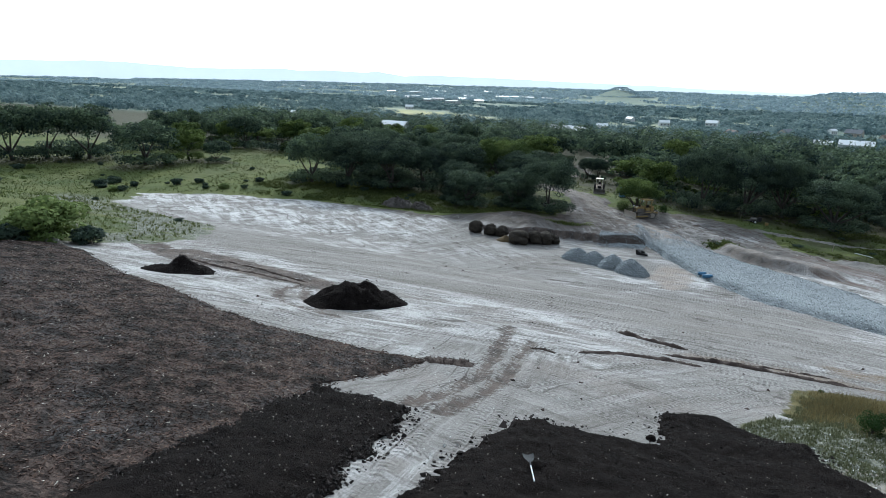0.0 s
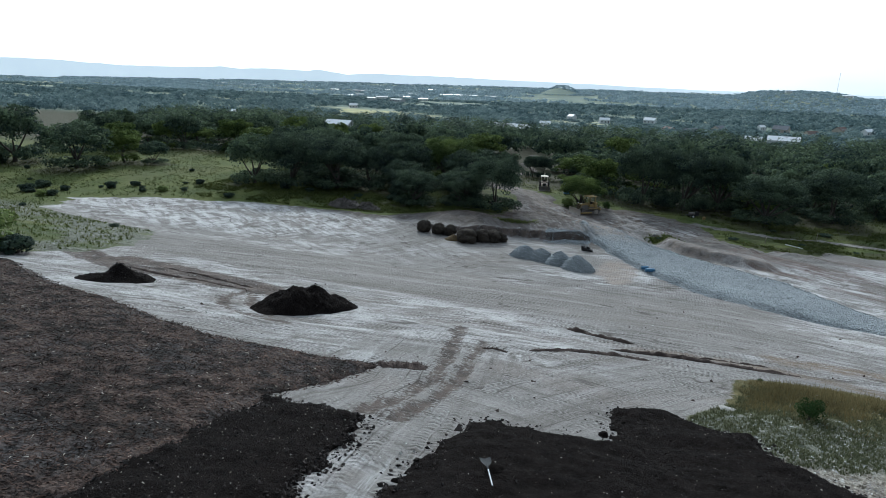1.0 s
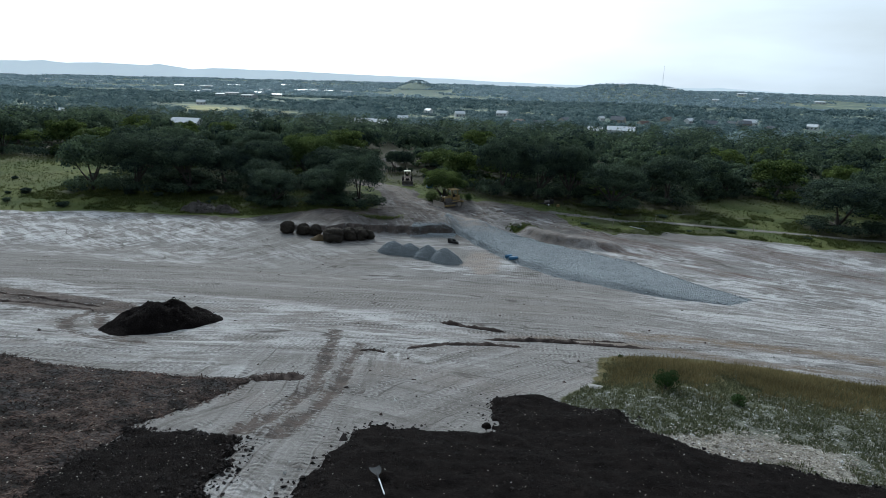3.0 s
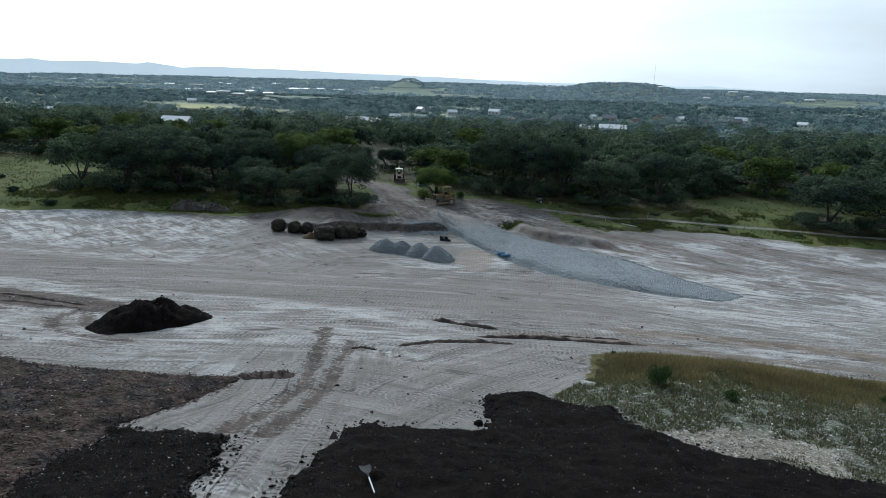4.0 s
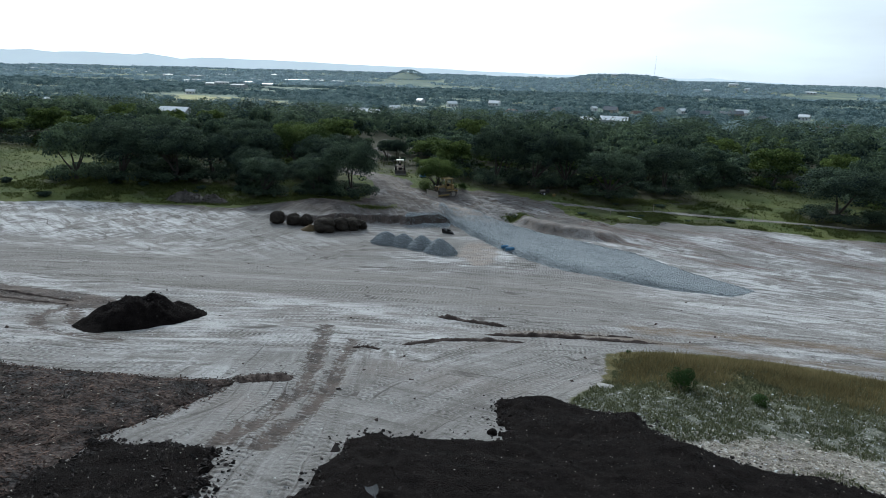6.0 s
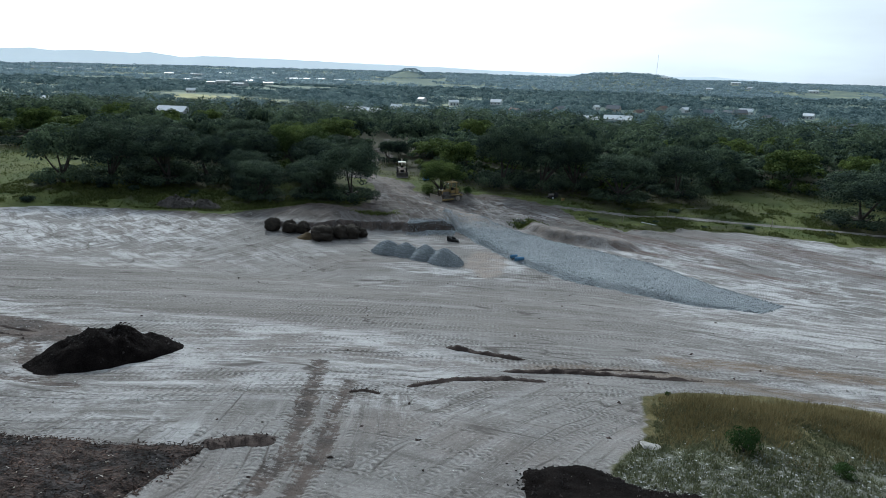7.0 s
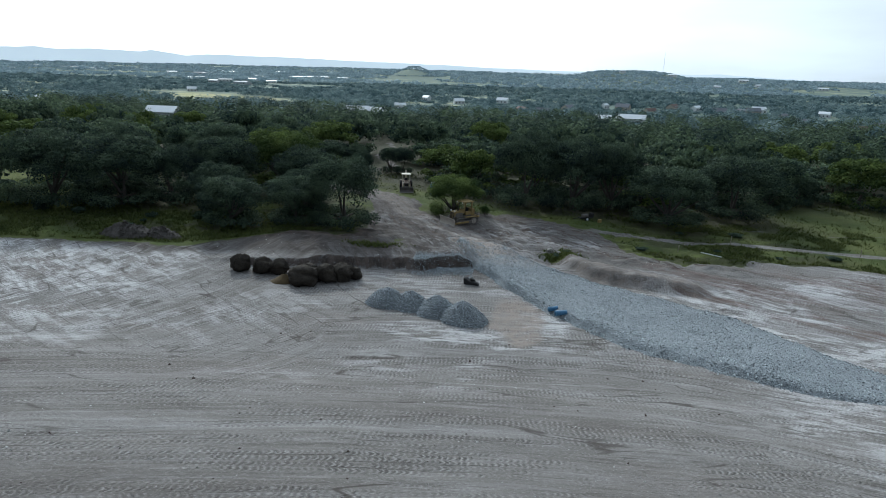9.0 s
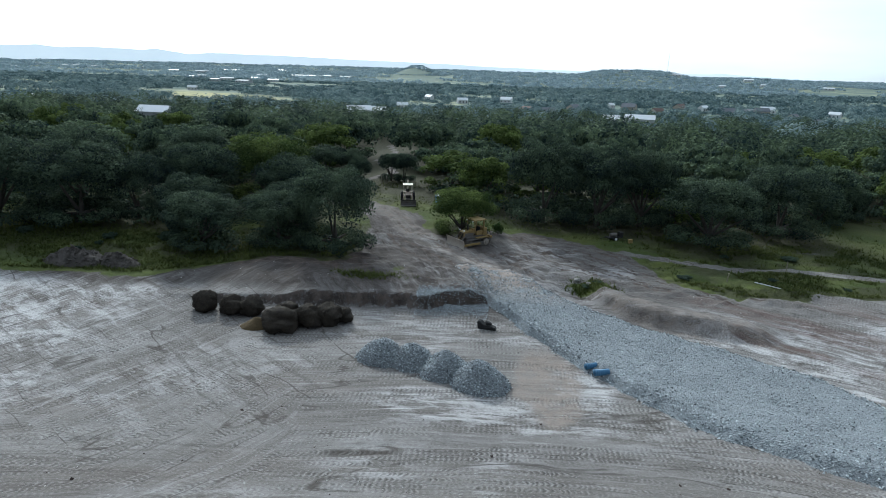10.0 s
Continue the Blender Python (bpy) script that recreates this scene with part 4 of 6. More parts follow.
    glade = (np.abs(x + 22) < 8) & (y < 158)
    meadow = (x > 36) & (x < 64) & (y < 132 + 0.1 * (x - 36))
    return ok & ~glade & ~meadow


def scatter(x0, x1, y0, y1, gap, rng):
    xs, ys = np.meshgrid(np.arange(x0, x1, gap), np.arange(y0, y1, gap))
    xs, ys = xs.ravel() + rng.uniform(-0.42, 0.42, xs.size) * gap, ys.ravel() + rng.uniform(-0.42, 0.42, ys.size) * gap
    return xs, ys


xs, ys = scatter(-150, 125, 104, 186, 9.6, RNG)
keep = wooded(xs, ys)
for x, y, *_ in EDGE_OAKS:
    keep &= np.hypot(xs - x, ys - y) > 5.5
keep &= np.abs(xs) < ys * 0.98 + 8
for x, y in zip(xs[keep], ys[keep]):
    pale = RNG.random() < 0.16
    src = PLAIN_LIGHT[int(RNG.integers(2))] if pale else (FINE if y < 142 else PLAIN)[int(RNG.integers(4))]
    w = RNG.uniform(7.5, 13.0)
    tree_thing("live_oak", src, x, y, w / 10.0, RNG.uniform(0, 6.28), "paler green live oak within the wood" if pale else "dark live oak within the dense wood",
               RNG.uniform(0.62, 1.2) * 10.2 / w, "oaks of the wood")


TONES = []


def far_crowns(xs, ys, width, tall, leaves, size, seed):
    """Crowns of distant trees, joined."""
    rng = np.random.default_rng(seed)
    n = len(xs)
    w = width * rng.uniform(0.7, 1.35, n)
    h = tall * rng.uniform(0.6, 1.4, n)
    z0 = land(xs, ys)
    a = rng.uniform(0, 2 * np.pi, (n, leaves))
    u = rng.uniform(-0.35, 1, (n, leaves))
    bump = 1 + 0.3 * np.sin(a * 2 + rng.uniform(0, 6.28, (n, 1))) * rng.uniform(0, 1, (n, 1)) + rng.normal(0, 0.1, (n, leaves))
    rr = np.sqrt(np.clip(1 - u * np.abs(u), 0.02, 1)) * bump
    N = np.stack([np.cos(a) * rr, np.sin(a) * rr, u + 0.25], -1)
    P = np.stack([xs[:, None] + np.cos(a) * rr * w[:, None] / 2, ys[:, None] + np.sin(a) * rr * w[:, None] / 2, z0[:, None] + h[:, None] * (0.48 + 0.5 * u * bump)], -1)
    TONES.append(np.repeat(rng.uniform(-0.6, 0.9, n), leaves))
    return sprays(P.reshape(-1, 3), N.reshape(-1, 3), size, rng, 0.25)


BARNS = [(-154, 306, 14, 8, -4, 4.6), (-104, 482, 16, 9, 6, 5.0), (-91, 486, 12, 9, -8, 4.4), (72, 498, 11, 8, -12, 4.2), (92, 500, 20, 9, -14, 4.8)]
HOUSES = [(20, 685, 12), (38, 650, 13), (75, 769, 15), (151, 852, 17), (165, 764, 12), (286, 828, 13), (310, 856, 16), (274, 684, 17), (211, 427, 10), (259, 494, 12), (220, 389, 9), (252, 806, 17), (226, 905, 17), (244, 577, 10)]
WHITE_HOUSES = [(-111, 978, 12), (-57, 884, 13), (1, 961, 16), (252, 892, 13), (334, 901, 17), (379, 822, 12), (-506, 1051, 15), (-396, 550, 8), (135, 889, 9), (-105, 687, 11)]
TOWN = [(-949, 1936, 44), (-959, 2041, 32), (-739, 1648, 26), (-774, 1799, 36), (-765, 1968, 42), (-635, 1578, 40), (-631, 1769, 27), (-843, 2249, 40), (-697, 2344, 140), (-2161, 2903, 60), (-1888, 2409, 34), (-1919, 2793, 80), (-1568, 2802, 54), (-1765, 2740, 50), (-1026, 2993, 40), (-568, 2333, 48), (-1169, 2750, 70), (-1171, 2486, 58), (-1302, 2514, 36)]
HILL_HOUSES = [(660, 2640, 34), (470, 2650, 22), (930, 2640, 34), (894, 2397, 20), (1096, 2363, 34), (736, 2333, 22)]


def seen_past(x, y):
    """1 in the wood, less in front of the houses, 0 in their gardens."""
    f = np.ones(len(x))
    for hx, hy, w in HOUSES:
        lane = np.abs(x - hx - (y - hy) * hx / hy) < w * 0.4
        f = np.where(lane & (y < hy) & (y > hy * 0.85), np.minimum(f, 0.7), f)
        f = np.where(np.hypot(x - hx, y - hy) < w * 0.6 + 1, 0, f)
    for hx, hy, w, *_ in (*BARNS, *WHITE_HOUSES, *TOWN, *HILL_HOUSES):
        lane = np.abs(x - hx - (y - hy) * hx / hy) < w * 0.6 + 2
        f = np.where(lane & (y < hy) & (y > hy * 0.6), np.minimum(f, np.interp(y / hy, [0.6, 0.8, 1], [0.6, 0.45, 0.35])), f)
        f = np.where(lane & (y < hy + 8) & (y > hy * 0.95 - 6), 0, f)
    return f


def wood_stuff():
    rng = np.random.default_rng(11)
    x, y = scatter(-330, 270, 186, 640, 9.6, rng)
    open_ = fbm(x * 0.018, y * 0.018, 97)
    k = wooded(x, y) & (np.abs(x + 10) < y * 0.82 + 10) & (open_ > np.interp(y, [186, 300, 640], [-0.3, -0.14, -0.04]))
    low = seen_past(x, y)
    k &= low > 0
    # trees swap to the haze-tinted leaf colour more often with distance
    dark = rng.random(len(x)) > np.interp(y, [230, 620], [0.0, 1.0])
    TONES.clear()
    near = k & dark
    me = np_mesh("oak_wood", *far_crowns(x[near], y[near], 10.0, 8.0 * low[near], 430, 0.74, 1), M_OAK_HAZED)
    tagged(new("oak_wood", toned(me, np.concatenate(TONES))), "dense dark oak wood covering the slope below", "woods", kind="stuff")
    TONES.clear()
    pale = k & ~dark
    first = far_crowns(x[pale], y[pale], 10.0, 7.6 * low[pale], 100, 1.45, 7)
    blocks = [first]
    x, y = scatter(-1400, 720, 420, 950, 13.5, rng)
    thin = fbm(x * 0.012, y * 0.012, 91)
    k = (x > -1.6 * y) & (x < 0.72 * y) & ((y > 640) | (x < -0.7 * y) | (x > 0.5 * y + 40)) & (inside(x, y, FIELD) < -5) & (thin > -0.06)
    low = seen_past(x, y)
    k &= low > 0
    blocks.append(far_crowns(x[k], y[k], 11.0, 7.0 * low[k], 62, 2.1, 2))
    x, y = scatter(-2900, 1300, 950, 1900, 22, rng)
    thin = fbm(x * 0.006, y * 0.009, 93)
    k = (x > -1.6 * y) & (x < 0.70 * y) & (thin > -0.05) & (inside(x, y, FIELD) < -5)
    low = seen_past(x, y)
    k &= low > 0
    blocks.append(far_crowns(x[k], y[k], 16.0, 7.5 * low[k], 34, 4.0, 3))
    x, y = scatter(-4300, 3000, 1900, 4500, 44, rng)
    thin = fbm(x * 0.003, y * 0.005, 95)
    az = np.degrees(np.arctan2(x, y))
    hill = (az > 3) & (az < 30) & (y < 3300)
    k = (az > -58) & (az < 36) & (thin > -0.06) & ~hill & (np.hypot(x + 400, y - 3000) > 210)
    blocks.append(far_crowns(x[k], y[k], 34.0, 8.0, 18, 9.0, 4))
    x, y = scatter(150, 1800, 1900, 3250, 26, rng)
    az = np.degrees(np.arctan2(x, y))
    k = (az > 3) & (az < 32) & (fbm(x * 0.004, y * 0.004, 96) > -0.13)
    low = seen_past(x, y)
    k &= low > 0
    blocks.append(far_crowns(x[k], y[k], 21.0, 7.5, 20, 6.0, 5))
    x, y = scatter(-560, -240, 2780, 3120, 14, rng)
    k = np.hypot(x + 400, (y - 3000) * 0.7) < 150
    blocks.append(far_crowns(x[k], y[k], 11.0, 3.0, 12, 5.0, 6))
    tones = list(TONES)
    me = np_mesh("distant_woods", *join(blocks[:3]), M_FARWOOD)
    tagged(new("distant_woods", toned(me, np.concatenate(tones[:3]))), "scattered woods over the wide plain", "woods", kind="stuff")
    me = np_mesh("horizon_woods", *join(blocks[3:]), M_HAZEWOOD)
    tagged(new("horizon_woods", toned(me, np.concatenate(tones[3:]))), "woods towards the horizon, coloured with haze", "woods", kind="stuff")


wood_stuff()


def far_ridge():
    """Haze-blue hills on the horizon, too far to shift."""
    az = np.radians(np.linspace(-78, 62, 700))
    deg = np.degrees(az)
    r = 4700.0
    top = np.interp(deg, RIDGE_AZ, RIDGE_Z) + 7 * fbm(deg * 0.9, deg * 0 + 3, 9, 5)
    V = np.concatenate([np.stack([r * np.sin(az), r * np.cos(az), np.full(len(az), -60.0)], 1), np.stack([(r + 150) * np.sin(az), (r + 150) * np.cos(az), top], 1)])
    i = np.arange(len(az) - 1)
    n = len(az)
    # haze over the hills is put in as blue-grey colour and even glow
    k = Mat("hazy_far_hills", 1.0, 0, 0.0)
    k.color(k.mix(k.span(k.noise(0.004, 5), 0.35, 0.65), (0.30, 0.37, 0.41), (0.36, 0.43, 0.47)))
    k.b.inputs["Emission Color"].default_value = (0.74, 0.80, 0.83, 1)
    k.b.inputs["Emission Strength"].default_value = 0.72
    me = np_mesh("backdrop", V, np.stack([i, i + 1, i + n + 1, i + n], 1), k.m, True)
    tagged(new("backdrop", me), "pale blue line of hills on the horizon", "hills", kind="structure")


far_ridge()


# ---- shaping helpers ----
def box(bm, size, at=(0, 0, 0), bevel=0.0, turn=(0, 0, 0)):
    """Adds a box, its edges rounded by bevel."""
    m = Matrix.LocRotScale(at, Euler([radians(a) for a in turn]), None) @ Matrix.Diagonal((*size, 1))
    made = bmesh.ops.create_cube(bm, size=1.0, matrix=m)
    if bevel:
        edges = list({e for v in made["verts"] for e in v.link_edges})
        bmesh.ops.bevel(bm, geom=edges, offset=bevel, segments=2, affect="EDGES", profile=0.6)
    return bm


def rod(bm, a, b, r, r2=None, sides=12):
    """Adds a closed cylinder or cone from a to b."""
    a, b = Vector(a), Vector(b)
    m = Matrix.Translation((a + b) / 2) @ (b - a).to_track_quat("Z", "Y").to_matrix().to_4x4()
    bmesh.ops.create_cone(bm, cap_ends=True, segments=sides, radius1=r, radius2=r if r2 is None else r2, depth=(b - a).length, matrix=m)
    return bm


def plate(bm, outline, axis, a, b, bevel=0.0):
    """Adds a slab: an outline of (u, v) corners in the plane across axis ('x' or 'y'), from a to b along it."""
    put = (lambda u, v, w: (w, u, v)) if axis == "x" else (lambda u, v, w: (u, w, v))
    front, back = [bm.verts.new(put(u, v, a)) for u, v in outline], [bm.verts.new(put(u, v, b)) for u, v in outline]
    faces = [bm.faces.new(front), bm.faces.new(back[::-1])]
    n = len(outline)
    faces += [bm.faces.new((front[i], back[i], back[(i + 1) % n], front[(i + 1) % n])) for i in range(n)]
    bmesh.ops.recalc_face_normals(bm, faces=faces)
    if bevel:
        bmesh.ops.bevel(bm, geom=list({e for f in faces for e in f.edges}), offset=bevel, segments=2, affect="EDGES")
    return bm


def fresh():
    return bmesh.new()


M_YELLOW = two_tone("worn_yellow_paint", (0.20, 0.135, 0.05), (0.36, 0.26, 0.11), 1.4, 0.55, 0.004, local=True)
M_STEEL = two_tone("dusty_track_steel", (0.10, 0.09, 0.085), (0.24, 0.22, 0.20), 2.0, 0.6, 0.01, metal=0.4, local=True)
M_BLADE = two_tone("scoured_blade_steel", (0.36, 0.31, 0.26), (0.52, 0.47, 0.41), 1.2, 0.5, 0.004, metal=0.2, local=True)
M_BLACK = two_tone("black_rubber_and_shade", (0.012, 0.012, 0.013), (0.035, 0.034, 0.034), 3.0, 0.75, 0.006, local=True)
M_CREAM = two_tone("dusty_cream_paint", (0.42, 0.38, 0.30), (0.58, 0.54, 0.45), 1.8, 0.6, 0.003, local=True)
M_WHITE = two_tone("white_paint", (0.62, 0.63, 0.64), (0.78, 0.78, 0.78), 1.5, 0.5, local=True)
M_BLUE = two_tone("blue_plastic", (0.05, 0.14, 0.26), (0.09, 0.22, 0.36), 1.5, 0.45, 0.002, local=True)
M_WOOD = two_tone("weathered_wood", (0.20, 0.17, 0.13), (0.34, 0.30, 0.25), 4.0, 0.9, 0.006, local=True)
M_ROCK = two_tone("pale_limestone", (0.20, 0.19, 0.175), (0.40, 0.385, 0.355), 2.5, 0.9, 0.02)
M_ROOF = two_tone("white_metal_roof", (0.66, 0.69, 0.72), (0.78, 0.80, 0.82), 0.3, 0.45, local=True)
M_WALL = two_tone("pale_siding", (0.36, 0.38, 0.40), (0.50, 0.52, 0.54), 0.4, 0.7, local=True)
M_SHINGLE = two_tone("grey_shingles", (0.10, 0.11, 0.13), (0.21, 0.22, 0.24), 0.5, 0.8, local=True)
M_BRICKRED = two_tone("red_tiles", (0.11, 0.08, 0.072), (0.18, 0.125, 0.108), 0.5, 0.8, local=True)
M_STONEWALL = two_tone("tan_house_walls", (0.30, 0.26, 0.22), (0.46, 0.42, 0.36), 0.5, 0.85, local=True)
M_GLASS = Mat("dark_window_glass", 0.1, 0, 0.6)
M_GLASS.b.inputs["Base Color"].default_value = (0.03, 0.04, 0.05, 1)
M_GLASS = M_GLASS.m


# ---- earthworks ----
def heap_mesh(name, rx, ry, h, material, seed, rough=0.25, sharp=1.0, rings=26, around=60, z=0.0, fall=(0.0, 0.0)):
    """A heap of loose material about the origin; fall: the ground's slope under it."""
    t = np.linspace(0, 1, rings)[:, None]
    a = np.linspace(0, 2 * np.pi, around, endpoint=False)[None]
    wob = 1 + 0.35 * fbm(np.cos(a) * 1.3 + seed, np.sin(a) * 1.3, seed, 4)
    X, Y = t * rx * wob * np.cos(a), t * ry * wob * np.sin(a)
    prof = (1 - t**1.4) ** sharp
    lump = fbm(X * 1.1 + seed, Y * 1.1, seed + 5, 5)
    Z = h * prof * (1 + rough * 1.6 * lump) + rough * 0.5 * lump * prof**0.3 + fall[0] * X + fall[1] * Y + z - 0.12 * t
    i, j = np.meshgrid(np.arange(rings - 1), np.arange(around), indexing="ij")
    q = np.stack([i * around + j, (i + 1) * around + j, (i + 1) * around + (j + 1) % around, i * around + (j + 1) % around], -1).reshape(-1, 4)
    return np_mesh(name, np.stack([X, Y, Z], -1).reshape(-1, 3), q, material, True), (X, Y, Z)


def chunks(P, size, rng, flat=0.7):
    """Irregular little lumps at the points P: octahedra pulled out of shape."""
    n = len(P)
    o = np.array([(1, 0, 0), (0, 1, 0), (-1, 0, 0), (0, -1, 0), (0, 0, 1), (0, 0, -1)], float)
    f = np.array([(0, 1, 4), (1, 2, 4), (2, 3, 4), (3, 0, 4), (1, 0, 5), (2, 1, 5), (3, 2, 5), (0, 3, 5)])
    a = rng.uniform(0, 2 * np.pi, n)
    c, s = np.cos(a), np.sin(a)
    v = o[None] * rng.uniform(0.55, 1.25, (n, 6, 1)) + rng.normal(0, 0.16, (n, 6, 3))
    v[..., 2] *= flat
    tilt = rng.normal(0, 0.35, (n, 2))
    v[..., 2] += v[..., 0] * tilt[:, :1] + v[..., 1] * tilt[:, 1:]
    v = np.stack([v[..., 0] * c[:, None] - v[..., 1] * s[:, None], v[..., 0] * s[:, None] + v[..., 1] * c[:, None], v[..., 2]], -1)
    V = np.asarray(P)[:, None] + v * np.asarray(size)[:, None, None] * 0.5
    return V.reshape(-1, 3), (np.arange(n)[:, None, None] * 6 + f[None]).reshape(-1, 3)


def slivers(P, length, width, rng, lift=0.25):
    """Thin splinters lying every way: long tetrahedra."""
    n = len(P)
    a, e = rng.uniform(0, 2 * np.pi, n), rng.normal(0, lift, n)
    d = np.stack([np.cos(a) * np.cos(e), np.sin(a) * np.cos(e), np.sin(e)], 1)
    side = np.stack([-np.sin(a), np.cos(a), np.zeros(n)], 1)
    up = np.cross(d, side)
    L, W = np.asarray(length)[:, None], np.asarray(width)[:, None]
    V = np.stack([P - d * L / 2 - side * W / 2, P - d * L / 2 + side * W / 2, P + d * L / 2 + up * W * 0.2, P - up * W * 0.45 - d * L * 0.1], 1)
    f = np.array([(0, 1, 2), (1, 3, 2), (3, 0, 2), (0, 3, 1)])
    return V.reshape(-1, 3), (np.arange(n)[:, None, None] * 4 + f[None]).reshape(-1, 3)


def island_mat(name, a, b, rough=0.9):
    k = Mat(name, rough, 0, 0.2)
    k.color(k.mix(k.island(), a, b))
    return k.m


M_CLOD = island_mat("dark_clods", (0.004, 0.0035, 0.0034), (0.045, 0.036, 0.033))


def slope_at(x, y):
    return float(land(x + 1, y) - land(x - 1, y)) / 2, float(land(x, y + 1) - land(x, y - 1)) / 2


def compost_pile(x, y, rx, ry, h, turn, seed, label):
    gx, gy = slope_at(x, y)
    c, s = math.cos(turn), math.sin(turn)
    me, (X, Y, Z) = heap_mesh("compost_pile", rx, ry, h, M_COMPOST, seed, 0.55, 0.85, 34, 84, fall=(gx * c + gy * s, -gx * s + gy * c))
    ob = tagged(new("compost_pile", me), label, "compost pile", "piles of compost")
    ob.matrix_world = Matrix.Translation((x, y, float(relief(x, y)))) @ Matrix.Rotation(turn, 4, "Z")
    rng = np.random.default_rng(seed)
    k = rng.integers(0, X.size, 1100)
    P = np.stack([X.ravel()[k], Y.ravel()[k], Z.ravel()[k]], 1) + rng.normal(0, 0.1, (1100, 3)) * (1, 1, 0.2)
    tagged(part("clods", np_mesh("clods", *chunks(P, 0.03 + 0.15 * rng.random(1100) ** 3, rng, 0.5), M_CLOD), None, ob), kind="stuff")


compost_pile(-18.6, 36.1, 3.9, 2.0, 1.4, 1.0, 5, "tall heap of black compost on pale caliche")
compost_pile(-32.4, 34.4, 2.7, 1.6, 0.85, 0.75, 9, "low heap of black compost beside the mulch")


M_STONE = Mat("crushed_stone_pieces", 0.85, 0, 0.3)
M_STONE.color(M_STONE.mix(M_STONE.island(), (0.05, 0.058, 0.064), (0.58, 0.625, 0.65)))
M_STONE = M_STONE.m


def gravel_pile(x, y, r, h, seed):
    me, (X, Y, Z) = heap_mesh("gravel_pile", r, r * 0.95, h * 1.1, M_GRAVEL, seed, 0.14, 0.82, fall=slope_at(x, y))
    ob = tagged(new("gravel_pile", me), "tipped heap of blue-grey crushed stone", "gravel pile", "heaps of crushed stone")
    ob.matrix_world = pose(x, y, float(relief(x, y)))
    rng = np.random.default_rng(seed)
    n = 4200
    t, a = np.sqrt(rng.random(n)) * 1.04, rng.uniform(0, 2 * np.pi, n)
    i, j = np.minimum((t * 25).astype(int), 25), (a / (2 * np.pi) * 60).astype(int) % 60
    P = np.stack([X[i, j], Y[i, j], Z[i, j]], 1) + rng.normal(0, 0.07, (n, 3)) * (1, 1, 0.25)
    tagged(part("stones", np_mesh("stones", *chunks(P, 0.06 + 0.12 * rng.random(n) ** 2, rng), M_STONE), None, ob), kind="stuff")


for x, y, r, h, seed in ((-12.0, 81.3, 1.95, 1.35, 31), (-9.75, 80.9, 1.9, 1.4, 32), (-7.25, 79.8, 2.0, 1.5, 33), (-4.85, 78.5, 2.15, 1.5, 34)):
    gravel_pile(x, y, r, h, seed)


def road_stones():
    rng = np.random.default_rng(41)
    n = 40000
    i, j = rng.integers(0, ROAD_Z.shape[0], n), rng.integers(0, ROAD_Z.shape[1], n)
    ok = (rng.random(n) < np.interp(i, [0, 18, 30], [0.05, 0.3, 1])) & (ROAD_S[i, j] > 0.0) & (ROAD_S[i, j] < 1.0) & (rng.random(n) < np.interp(ROAD_S[i, j], [0, 0.18, 0.3, 0.8, 0.92], [1, 1, 0.6, 0.6, 1]))
    i, j = i[ok], j[ok]
    P = np.concatenate([ROAD_P[i, j], ROAD_Z[i, j][:, None]], 1) + rng.normal(0, 1, (len(i), 3)) * (0.12, 0.12, 0.015)
    edge = np.interp(ROAD_S[i, j], [0, 0.2, 0.85, 1], [1.25, 0.85, 0.85, 1.15])
    me = np_mesh("road_stones", *chunks(P, (0.075 + 0.13 * rng.random(len(i)) ** 2) * edge, rng), M_STONE)
    tagged(new("road_stones", me), "loose crushed stones on the road bed", "gravel", kind="stuff")
    # spilled stones under the cut bank and beside the road's head
    n = 4400
    x, y = rng.uniform(-11, -4.5, n), rng.normal(92.2, 1.0, n)
    P = np.stack([x, y + 0.12 * (x + 8), relief(x, y + 0.12 * (x + 8)) + 0.02], 1)
    me = np_mesh("spilled_stones", *chunks(P, rng.uniform(0.06, 0.14, n), rng), M_STONE)
    tagged(new("spilled_stones", me), "spilled crushed stone against the cut bank", "gravel", kind="stuff")


road_stones()


def windrow(line, wide, high, seed, label):
    """A low ridge of pushed-up soil along a line."""
    t = np.linspace(0, 1, 90)
    k = np.linspace(0, 1, len(line))
    C = np.stack([np.interp(t, k, [p[0] for p in line]), np.interp(t, k, [p[1] for p in line])], 1)
    C += 0.25 * np.stack([fbm(t * 6, t * 0, seed), fbm(t * 6, t * 0 + 5, seed)], 1)
    d = np.gradient(C, axis=0)
    d /= np.linalg.norm(d, axis=1)[:, None]
    s = np.linspace(-1, 1, 13)
    taper = np.minimum(1, np.minimum(t, 1 - t) * 9)[:, None] * (0.75 + 0.8 * np.abs(fbm(t * 9, t * 0, seed + 2)))[:, None]
    P = C[:, None] + np.stack([-d[:, 1], d[:, 0]], 1)[:, None] * (s[None, :, None] * wide * 0.8 * (0.3 + 0.7 * taper[..., None]))
    Z = relief(P[..., 0], P[..., 1]) - 0.03 + (high * np.cos(s * 1.5)[None] * taper) * (1 + 2.4 * fbm(P[..., 0] * 2.2, P[..., 1] * 2.2, seed + 4, 4))
    i = (np.arange(89)[:, None] * 13 + np.arange(12)[None]).ravel()
    me = np_mesh("soil_windrow", np.concatenate([P, Z[..., None]], -1).reshape(-1, 3), np.stack([i, i + 13, i + 14, i + 1], 1), M_BERM, True)
    ob = tagged(new("soil_windrow", me), label, "soil ridge", "ridges of pushed soil")
    rng = np.random.default_rng(seed)
    n = int(130 * wide * len(line))
    a, b = rng.integers(0, 90, n), rng.integers(0, 13, n)
